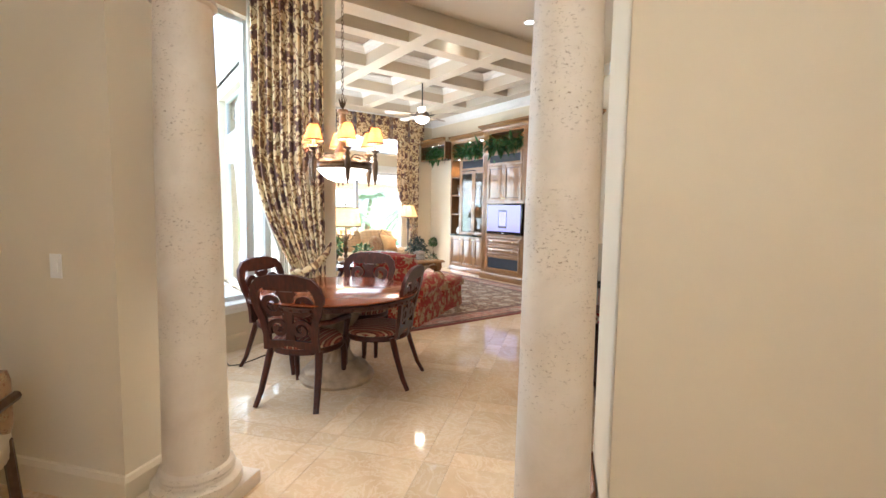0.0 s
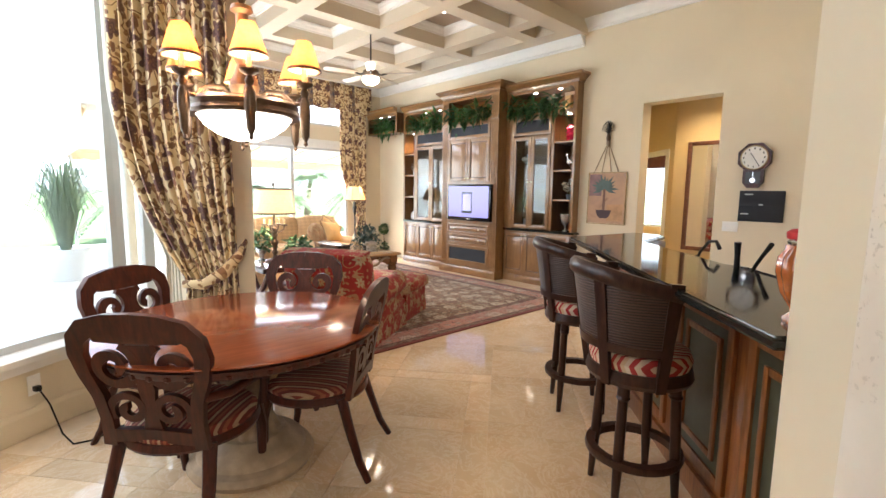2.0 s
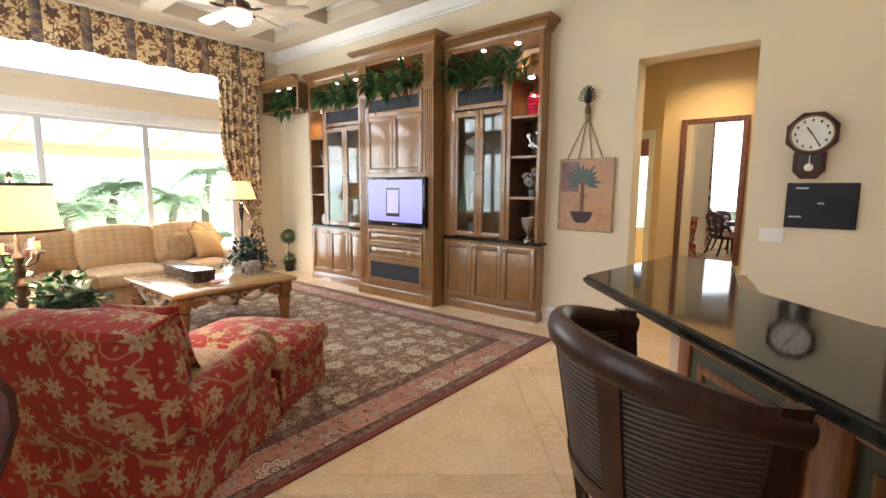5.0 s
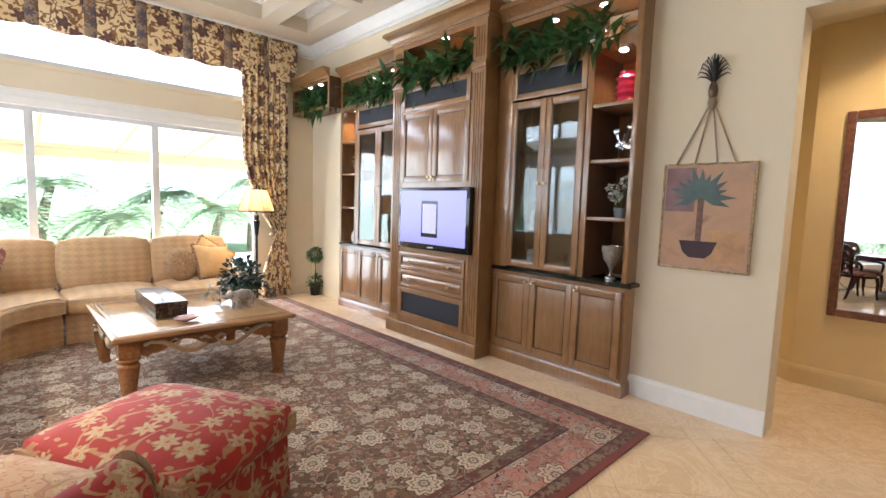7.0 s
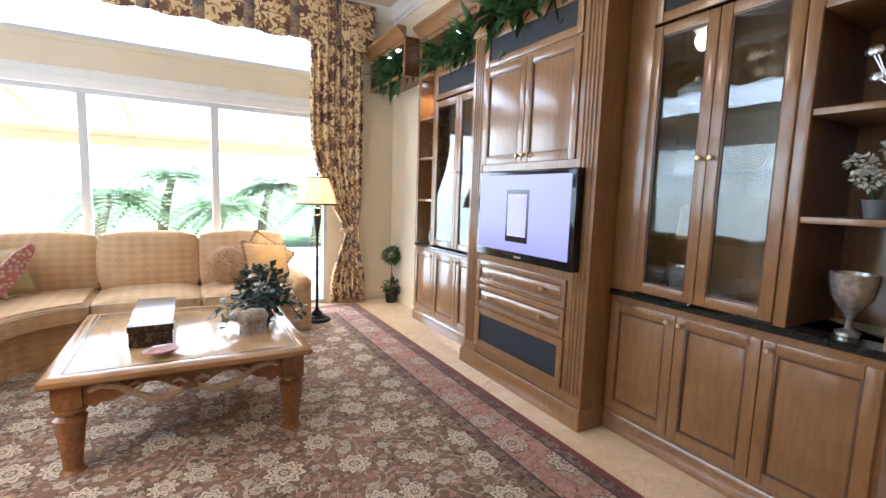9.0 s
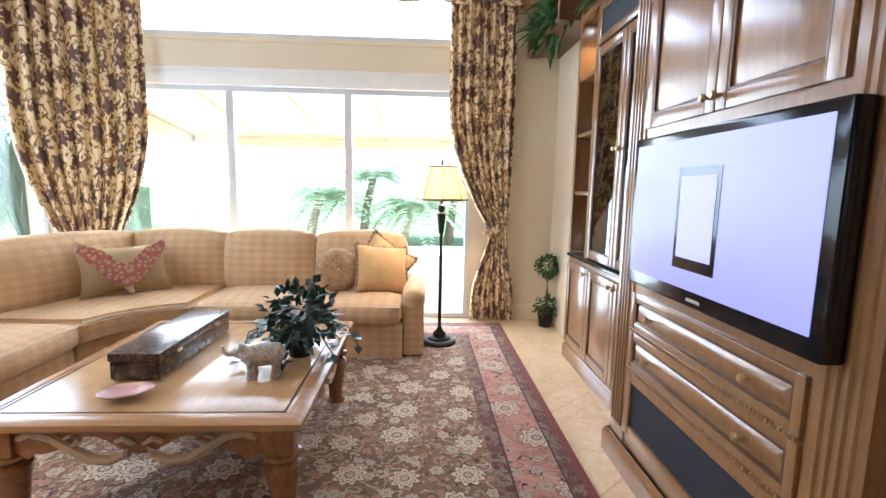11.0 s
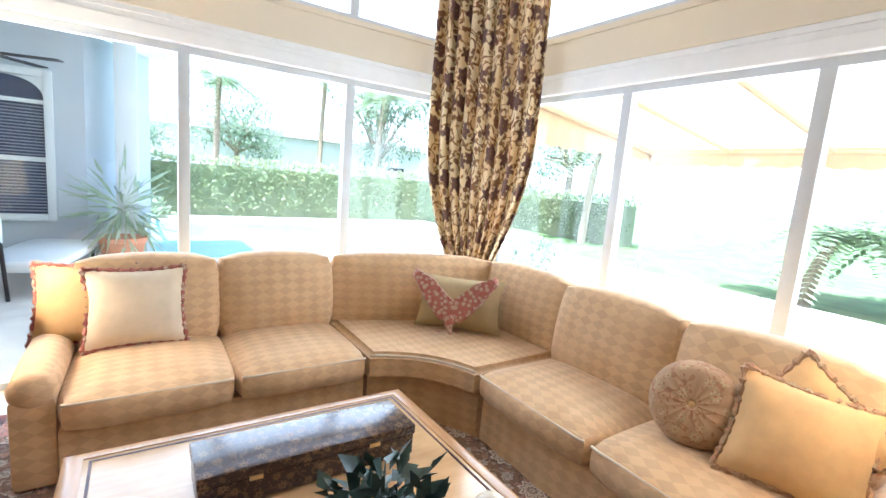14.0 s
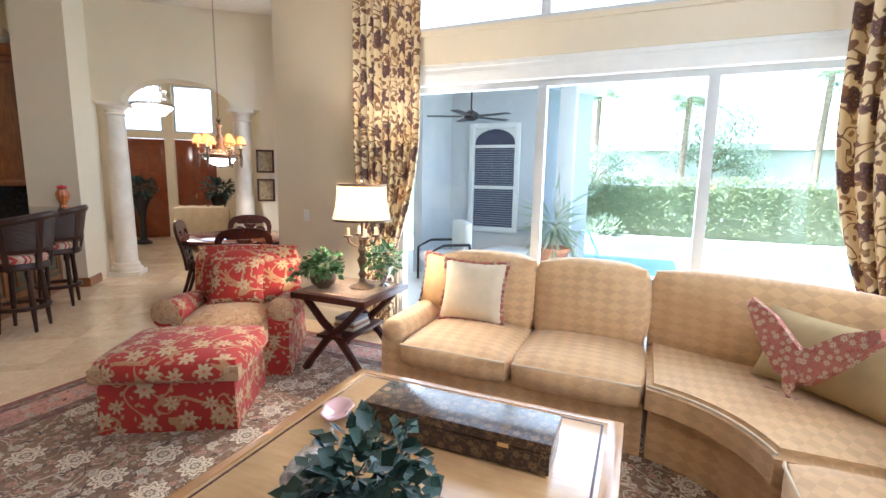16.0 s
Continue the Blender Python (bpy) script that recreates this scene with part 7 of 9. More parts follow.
for k in range(6):
    a = 2 * math.pi * k / 6 + 0.25
    c, s = math.cos(a), math.sin(a)
    arm = part("arm", tube(bmesh.new(), [(0.05 * c, 0.05 * s, 1.80), (0.12 * c, 0.12 * s, 1.86), (0.2 * c, 0.2 * s, 1.85), (0.26 * c, 0.26 * s, 1.80), (0.315 * c, 0.315 * s, 1.80)], 0.011, 8), M_BRONZE, ch)
    x, y = 0.32 * c, 0.32 * s
    part("drop", lathe(bmesh.new(), [(0.0, 1.60), (0.012, 1.61), (0.008, 1.625), (0.02, 1.65), (0.024, 1.72), (0.028, 1.74), (0.026, 1.80), (0.014, 1.83), (0.022, 1.85), (0.012, 1.87), (0.04, 1.885), (0.045, 1.895), (0.012, 1.90)], 14, (x, y, 0)), M_BRONZE, arm)
    part("candle", lathe(bmesh.new(), [(0.014, 1.895), (0.014, 1.965), (0, 1.965)], 10, (x, y, 0)), M_SHADE, arm)
    part("shade", lathe(bmesh.new(), [(0.085, 1.955), (0.05, 2.055), (0.036, 2.085), (0.033, 2.085), (0.047, 2.055), (0.081, 1.955), (0.085, 1.955)], 20, (x, y, 0)), M_SHADE2, arm, "lit amber pleated shade")
    part("shade_band", lathe(bmesh.new(), [(0.083, 1.950), (0.088, 1.950), (0.086, 1.962), (0.081, 1.962), (0.083, 1.950)], 20, (x, y, 0)), M_BRONZE, arm)
    bulb("chandelier_bulb", (1.115 + 0.77 * x, 3.02 + 0.77 * y, 1.945), 2.8, 0.015)

# ---- ceiling fan, lamps and vents ----
fan = thing("ceiling_fan", pose(4.30, 6.88, 0), "bronze ceiling fan with pale blades and a lit bowl", "ceiling fan")
part("canopy", lathe(bmesh.new(), [(0.03, 3.88), (0.06, 3.91), (0.075, PANEL)], 20), M_IRON, fan)
part("rod", lathe(bmesh.new(), [(0.012, 3.22), (0.012, 3.9)], 10), M_IRON, fan)
part("motor", lathe(bmesh.new(), [(0.05, 3.08), (0.11, 3.10), (0.125, 3.13), (0.11, 3.17), (0.05, 3.20), (0.03, 3.23), (0.015, 3.25)], 28), M_BRONZE, fan)
part("light_bowl", lathe(bmesh.new(), [(0.0, 2.975), (0.06, 2.98), (0.11, 3.01), (0.13, 3.055), (0.12, 3.08), (0, 3.08)], 28), M_BOWL, fan, "lit white glass bowl")
M_BLADE = wood("pale_blade", (0.42, 0.34, 0.24), (0.62, 0.54, 0.42), 0.4, axis="x")
for k in range(5):
    m = Matrix.Rotation(radians(72 * k + 20), 4, "Z")
    b = bmesh.new()
    prism(b, [(0.20, -0.05), (0.28, -0.06), (0.62, -0.072), (0.67, -0.05), (0.68, 0.0), (0.67, 0.05), (0.62, 0.072), (0.28, 0.06), (0.20, 0.05)], 3.125, 3.133)
    rotated(b, Matrix.Translation((0, 0, 3.13)) @ Matrix.Rotation(radians(10), 4, "X") @ Matrix.Translation((0, 0, -3.13)))
    bl = part("blade", rotated(b, m), M_BLADE, fan)
    part("bracket", rotated(tube(bmesh.new(), [(0.1, 0, 3.12), (0.16, 0, 3.11), (0.24, 0, 3.125)], 0.012, 6), m), M_IRON, bl)
bulb("fan_bulb", (4.30, 6.88, 2.93), 3.5, 0.1)


def can_light(x, y, z, watts):
    ob = thing("recessed_light", pose(x, y, z), "round white recessed ceiling light, lit", "ceiling light", "recessed ceiling lights")
    part("ring", lathe(bmesh.new(), [(0.055, -0.004), (0.08, -0.006), (0.085, 0.0), (0.055, 0.0), (0.055, -0.004)], 28), M_WHITE, ob)
    part("lens", lathe(bmesh.new(), [(0.0, -0.003), (0.055, -0.003), (0.055, 0.0)], 28), M_SPOT, ob, "glowing lens")
    downlight("recessed_lamp", (x, y, z - 0.02), watts)


for x, y in ((2.58, 6.08), (5.02, 7.40), (5.0, 6.08), (5.86, 5.3), (3.78, 8.7), (5.0, 8.7), (3.78, 5.2)):
    can_light(x, y, PANEL - 0.001, 1.6)
for x, y in ((5.8, 3.6), (3.4, 1.6), (4.9, 0.4), (5.9, 2.4), (2.9, 3.4), (4.2, 4.2)):
    can_light(x, y, CEIL - 0.001, 2.4)
for x, y in ((3.78, 5.72), (3.78, 7.4)):
    ob = thing("ceiling_vent", pose(x, y, PANEL - 0.001), "white slatted air vent in the coffer", "vent")
    part("frame", frame_ring(bmesh.new(), -0.15, 0.15, -0.1, 0.1, 0.02, -0.012, 0.0, 0.002), M_WHITE, ob)
    ob.children[0].matrix_basis = Matrix.Rotation(radians(-90), 4, "X")
    # odd slats are dark to paint the shaded gaps between the white ones
    for i in range(8):
        part("slat", boxed(-0.13, 0.13, -0.08 + i * 0.022, -0.07 + i * 0.022, -0.010, -0.002), M_IRON if i % 2 else M_WHITE, ob)

# ---- picture, ornament, clock, board and switches on the east wall ----
ew = lambda y, z: pose(6.513, y, z, 0, 0, -90)
pic = thing("canvas_picture", ew(4.29, 1.02), "square painted canvas of a potted palm with a gilt edge", "picture")
def canvas():
    m, n, l, b = nodes_of("painted_canvas")
    v = coords(n, l)
    r = ramp(n, [(0.28, (0.30, 0.17, 0.11)), (0.45, (0.50, 0.31, 0.19)), (0.6, (0.44, 0.28, 0.18)), (0.75, (0.30, 0.24, 0.24))])
    l.new(noisy(n, l, v, 4, 5, 0.6, 0.8), r.inputs[0])
    l.new(r.outputs[0], b.inputs["Base Color"])
    b.inputs["Roughness"].default_value = 0.75
    bumped(n, l, b, noisy(n, l, v, 150, 2), 0.3, 0.002)
    return m
part("canvas", boxed(-0.27, 0.27, -0.022, 0.0, 0.015, 0.715), canvas(), pic, smooth=None)
part("gilt_edge", frame_ring(bmesh.new(), -0.285, 0.285, 0.0, 0.73, 0.012, -0.026, 0.0, 0.003), plain("flecked_gilt", (0.38, 0.27, 0.13), 0.45, 0.5, 0.6, 45), pic, "flecked gilt edge")
part("painted_panel", boxed(-0.26, -0.07, -0.0235, -0.022, 0.40, 0.70), plain("painted_mauve", (0.24, 0.15, 0.15), 0.75, var=0.25, scale=9), pic, smooth=None)
part("painted_panel", boxed(0.02, 0.25, -0.0235, -0.022, 0.05, 0.28), plain("painted_ochre", (0.48, 0.28, 0.14), 0.75, var=0.25, scale=9), pic, smooth=None)
bm = bmesh.new()
for k in range(13):
    a = radians(-20 + 220 * k / 12)
    leaf(bm, Vector((-0.03, -0.026, 0.50)), Vector((math.cos(a), 0, math.sin(a))), Vector((0, -1, 0.01)), 0.19 + 0.03 * math.sin(k * 2.1), 0.05, 0.02)
part("painted_leaves", bm, plain("painted_green", (0.10, 0.14, 0.13), 0.7, var=0.3), pic)
part("painted_trunk", boxed(-0.048, -0.012, -0.026, -0.0225, 0.18, 0.50), plain("painted_brown", (0.18, 0.10, 0.07), 0.7, var=0.3, scale=30), pic)
bm = bmesh.new()
pts = [(-0.15, 0.20), (0.09, 0.20), (0.06, 0.12), (0.02, 0.085), (-0.08, 0.085), (-0.12, 0.12)]
f = [bm.verts.new((x, -0.027, z)) for x, z in pts]
g = [bm.verts.new((x, -0.0222, z)) for x, z in pts]
bm.faces.new(f)
for i in range(6):
    bm.faces.new((f[i], g[i], g[(i + 1) % 6], f[(i + 1) % 6]))
part("painted_bowl", bm, plain("painted_plum", (0.06, 0.035, 0.04), 0.7), pic)
orn = thing("palm_hanger", ew(4.30, 1.74), "dark metal pineapple-crown hanger with cords above the picture", "ornament")
for x0, x1 in ((-0.20, -0.012), (-0.08, -0.006), (0.06, 0.006), (0.17, 0.012)):
    part("cord", tube(bmesh.new(), [(x0, -0.012, 0.0), (x1, -0.015, 0.40)], 0.006, 6), plain("tan_cord", (0.30, 0.22, 0.14), 0.8), orn)
part("knot", lathe(bmesh.new(), [(0.012, 0.36), (0.03, 0.40), (0.022, 0.44), (0.014, 0.47), (0.0, 0.48)], 12, (0, -0.02, 0)), plain("tan_knot", (0.24, 0.18, 0.12), 0.7), orn)
part("pineapple_body", lathe(bmesh.new(), [(0.012, 0.42), (0.026, 0.45), (0.030, 0.48), (0.022, 0.52), (0.012, 0.54)], 12, (0, -0.025, 0)), M_BRONZE, orn)
rng = random.Random(12)
for k in range(15):
    a = radians(200 * (k + 0.5) / 15 - 10)
    up, reach = 0.06 + 0.13 * math.sin(a), 0.095 * math.cos(a)
    part("metal_leaf", tube(bmesh.new(), [(0, -0.025, 0.53), (reach * 0.45, -0.035 - 0.012 * (k % 2), 0.53 + up * 0.75), (reach * 0.85, -0.04 - 0.012 * (k % 2), 0.53 + up * 0.95), (reach * 1.1, -0.036, 0.53 + up * 0.72)], [0.006, 0.009, 0.007, 0.001], 6, 0.5), M_IRON, orn)

ck = thing("wall_clock", ew(2.54, 1.53), "octagonal wooden wall clock with pendulum case", "clock")
oct_ = lambda r, n=8: [(r * math.cos(math.pi / 8 + 2 * math.pi * i / n), r * math.sin(math.pi / 8 + 2 * math.pi * i / n)) for i in range(n)]
bm = prism(bmesh.new(), oct_(0.17), 0.0, 0.06)
part("case", rotated(bm, Matrix.Translation((0, 0, 0.335)) @ Matrix.Rotation(radians(90), 4, "X")), M_DARK, ck, smooth=None)
part("bezel", rotated(lathe(bmesh.new(), [(0.122, 0.06), (0.13, 0.075), (0.138, 0.06)], 40), Matrix.Translation((0, 0, 0.335)) @ Matrix.Rotation(radians(90), 4, "X")), M_BRASS, ck)
part("dial", rotated(lathe(bmesh.new(), [(0.0, 0.063), (0.123, 0.063), (0.123, 0.06)], 40), Matrix.Translation((0, 0, 0.335)) @ Matrix.Rotation(radians(90), 4, "X")), plain("dial_paper", (0.74, 0.72, 0.66), 0.5), ck)
bm = bmesh.new()
for i in range(12):
    a = radians(30 * i)
    x, z = 0.1 * math.sin(a), 0.335 + 0.1 * math.cos(a)
    bx(bm, x - 0.005, x + 0.005, -0.066, -0.0635, z - 0.009, z + 0.009)
part("hour_marks", bm, M_BLACKG, ck)
part("hour_hand", rotated(boxed(-0.004, 0.004, -0.069, -0.067, 0, 0.06), Matrix.Translation((0, 0, 0.335)) @ Matrix.Rotation(radians(-35), 4, "Y")), M_BLACKG, ck)
part("minute_hand", rotated(boxed(-0.003, 0.003, -0.072, -0.070, 0, 0.095), Matrix.Translation((0, 0, 0.335)) @ Matrix.Rotation(radians(150), 4, "Y")), M_BLACKG, ck)
bm = bmesh.new()
for pts, y0, y1 in (([(-0.10, 0.20), (0.10, 0.20), (0.10, 0.06), (0.05, 0.0), (-0.05, 0.0), (-0.10, 0.06)], -0.05, 0.0),):
    f = [bm.verts.new((x, y0, z)) for x, z in pts]
    g = [bm.verts.new((x, y1, z)) for x, z in pts]
    bm.faces.new(f), bm.faces.new(g[::-1])
    for i in range(6):
        bm.faces.new((f[i], g[i], g[(i + 1) % 6], f[(i + 1) % 6]))
part("pendulum_case", bm, M_DARK, ck, smooth=None)
# no hollow behind: near-black plate paints the shade inside the case
part("pendulum_window", boxed(-0.07, 0.07, -0.053, -0.0505, 0.05, 0.19), plain("recess_shade", (0.03, 0.018, 0.012), 0.3), ck, smooth=None)
part("pendulum", rotated(lathe(bmesh.new(), [(0.0, 0.057), (0.028, 0.056), (0.028, 0.052)], 20), Matrix.Translation((0.0, 0, 0.085)) @ Matrix.Rotation(radians(90), 4, "X")), M_SILVER, ck, "silver pendulum bob")
part("pendulum_rod", boxed(-0.003, 0.003, -0.057, -0.054, 0.1, 0.19), M_SILVER, ck)

bd = thing("intercom_panel", ew(2.445, 1.155), "flat black two-part wall panel with small labels", "wall panel")
part("body", boxed(-0.215, 0.215, -0.02, 0.0, 0.0, 0.345, 0.004), M_BLACK, bd)
part("upper_plate", boxed(-0.205, 0.205, -0.024, -0.02, 0.18, 0.335, 0.002), M_BLACK, bd)
part("lower_plate", boxed(-0.205, 0.205, -0.024, -0.02, 0.01, 0.17, 0.002), M_BLACK, bd)
for x, z, w in ((-0.12, 0.305, 0.04), (-0.15, 0.085, 0.04), (0.0, 0.19, 0.02)):
    part("label", boxed(x - w, x + w, -0.0255, -0.024, z - 0.006, z + 0.006), M_FRAME, bd, smooth=None)


def switch(m, gangs, label):
    ob = thing("light_switch", m, label, "switch", "wall switches")
    w = 0.035 + 0.023 * (gangs - 1)
    part("plate", boxed(-w, w, -0.006, 0.0, -0.058, 0.058, 0.002), M_WHITE, ob)
    for i in range(gangs):
        x = (i - (gangs - 1) / 2) * 0.046
        part("rocker", boxed(x - 0.015, x + 0.015, -0.010, -0.006, -0.033, 0.033, 0.002), M_WHITE, ob)


switch(ew(2.735, 1.085), 3, "white three-gang switch on the cream wall")
switch(pose(1.659, 4.83, 1.11, 0, 0, 90), 1, "white light switch on the pier")
_p = Vector(diag(COL_L, -0.62, -0.152))
switch(pose(_p.x, _p.y, 1.14, 0, 0, math.degrees(math.atan2(D.y, D.x))), 1, "white light switch on the foyer wall")

# ---- bar ----
A, B = Vector((3.88, 3.22)), Vector((1.81, 1.33))
u = (B - A).normalized()
q = Vector((-u.y, u.x)) if Vector((-u.y, u.x)).dot(Vector((1, -1))) > 0 else Vector((u.y, -u.x))
bar = thing("bar_counter", pose(0, 0, 0), "wooden breakfast bar front with green inset panels", "bar counter")
off = 0.30
p0, p1 = A + q * off + u * 0.25, B + q * off
ang = math.degrees(math.atan2(u.y, u.x))
L = (p1 - p0).length
mb = Matrix.Translation((p0.x, p0.y, 0)) @ Matrix.Rotation(radians(ang), 4, "Z")
sgn = 1 if (Matrix.Rotation(radians(ang), 2) @ Vector((0, 1))).dot(q) > 0 else -1
part("carcass", rotated(boxed(0, L, 0.0, sgn * 0.32, 0.0, 1.03), mb), M_KIT, bar)
part("end_panel", prism(bmesh.new(), [tuple(p0 + q * 0.002), (4.55, 3.0), (4.6, 2.7), tuple(p0 + q * 0.32)], 0.0, 1.029), M_KIT, bar)
for i in range(4):
    a0, a1 = i * L / 4 + 0.05, (i + 1) * L / 4 - 0.05
    bm = bmesh.new()
    y0, y1 = sorted((0.0, -sgn * 0.02))
    for z0, z1 in ((0.16, 0.92),):
        frame_ring(bm, a0, a1, z0, z1, 0.05, y0, y1, 0.004)
        frame_ring(bm, a0 + 0.10, a1 - 0.10, z0 + 0.10, z1 - 0.10, 0.03, y0, y1, 0.004)
    fr = part("panel_frame", rotated(bm, mb), M_KIT, bar)
    y0, y1 = sorted((-sgn * 0.001, -sgn * 0.008))
    part("green_inset", rotated(boxed(a0 + 0.045, a1 - 0.045, y0, y1, 0.20, 0.88), mb), plain("olive_glaze", (0.06, 0.062, 0.035), 0.4, var=0.2), fr, "olive-green inset")
part("cap_moulding", rotated(boxed(0, L, *sorted((-sgn * 0.04, 0.0)), 0.95, 1.03, 0.01), mb), M_KIT, bar)
part("plinth", rotated(boxed(0, L, *sorted((-sgn * 0.025, 0.0)), 0.0, 0.12, 0.005), mb), M_KIT, bar)
top_pts = [tuple(A), (4.84, 3.09), (4.76, 2.77), (4.05, 2.66), tuple(B + q * 0.58), tuple(B)]
bm = prism(bmesh.new(), top_pts, 1.028, 1.068)
bmesh.ops.bevel(bm, geom=[e for e in bm.edges if abs(e.verts[0].co.z - e.verts[1].co.z) < 1e-6], offset=0.012, segments=3, affect="EDGES")
solo("granite_countertop", bm, M_GRANITE, pose(0, 0, 0), "polished black granite bar top with rounded edge", "countertop", smooth=50)
lcp = thing("sink_counter", pose(0, 0, 0), "lower granite sink counter behind the bar", "counter")
part("worktop", prism(bmesh.new(), [tuple(A + q * 0.62 + u * 0.15), (4.5, 2.6), (4.35, 2.0), tuple(A + q * 1.2 + u * 0.7), tuple(B + q * 1.2), tuple(B + q * 0.62)], 0.87, 0.91), M_GRANITE, lcp)
part("base_cabinets", prism(bmesh.new(), [tuple(A + q * 0.63 + u * 0.2), (4.42, 2.56), (4.28, 2.05), tuple(A + q * 1.15 + u * 0.75), tuple(B + q * 1.15), tuple(B + q * 0.63)], 0.0, 0.87), M_KIT, lcp)


def tap(at, rz, height, reach, label, spout):
    ob = thing("tap", pose(*at, 0, 0, rz), label, "tap", "taps on the sink counter")
    part("body", lathe(bmesh.new(), [(0.025, 0), (0.025, 0.01), (0.014, 0.02), (0.012, 0.12), (0.014, 0.13), (0.0, 0.14)], 16), M_IRON, ob)
    part("spout", tube(bmesh.new(), spout, [0.009] * (len(spout) - 1) + [0.012], 10), M_IRON, ob)
    return ob


tap((3.62, 2.12, 0.91), 225, 0.3, 0.2, "dark bronze curved filter tap", [(0, 0, 0.1), (0.05, 0, 0.17), (0.14, 0, 0.24), (0.22, 0, 0.25), (0.26, 0, 0.21)])
tap((3.22, 1.72, 0.91), 200, 0.3, 0.2, "dark bronze pull-out kitchen tap", [(0, 0, 0.1), (0.05, 0.01, 0.16), (0.13, 0.03, 0.23), (0.20, 0.05, 0.29)])
sd = solo("soap_dispenser", tube(bmesh.new(), [(0, 0, 0), (0, 0, 0.12), (-0.01, 0, 0.2), (-0.02, 0, 0.27)], [0.02, 0.016, 0.014, 0.018], 10), M_IRON, pose(3.28, 1.80, 0.91), "dark bronze soap dispenser by the sink", "dispenser")
jar = thing("glass_jar", pose(2.03, 1.31, 1.068) @ Matrix.Scale(0.6, 4), "tall ribbed glass jar with orange contents and red lid", "jar")
bm = bmesh.new()
pr = [(0.07, 0.0), (0.075, 0.02), (0.045, 0.05), (0.05, 0.07), (0.09, 0.14), (0.115, 0.24), (0.11, 0.31), (0.085, 0.35), (0.085, 0.37)]
rows = [[bm.verts.new((r * (1 + 0.05 * math.cos(10 * a)) * math.cos(a), r * (1 + 0.05 * math.cos(10 * a)) * math.sin(a), z)) for a in [2 * math.pi * i / 60 for i in range(60)]] for r, z in pr]
for p_, q_ in zip(rows, rows[1:]):
    for i in range(60):
        bm.faces.new((p_[i], p_[(i + 1) % 60], q_[(i + 1) % 60], q_[i]))
bm.faces.new(rows[0][::-1]), bm.faces.new(rows[-1])
part("jar_body", bm, plain("orange_glass", (0.45, 0.13, 0.03), 0.08, var=0.4, scale=12, coat=1.0), jar, smooth=60)
part("jar_neck", lathe(bmesh.new(), [(0.08, 0.37), (0.085, 0.385), (0.075, 0.40), (0.075, 0.405)], 28), M_SILVER, jar)
part("lid", lathe(bmesh.new(), [(0.088, 0.40), (0.09, 0.43), (0.07, 0.445), (0.02, 0.45), (0.02, 0.465), (0, 0.47)], 28), plain("red_lid", (0.5, 0.02, 0.02), 0.3), jar, "red lid")


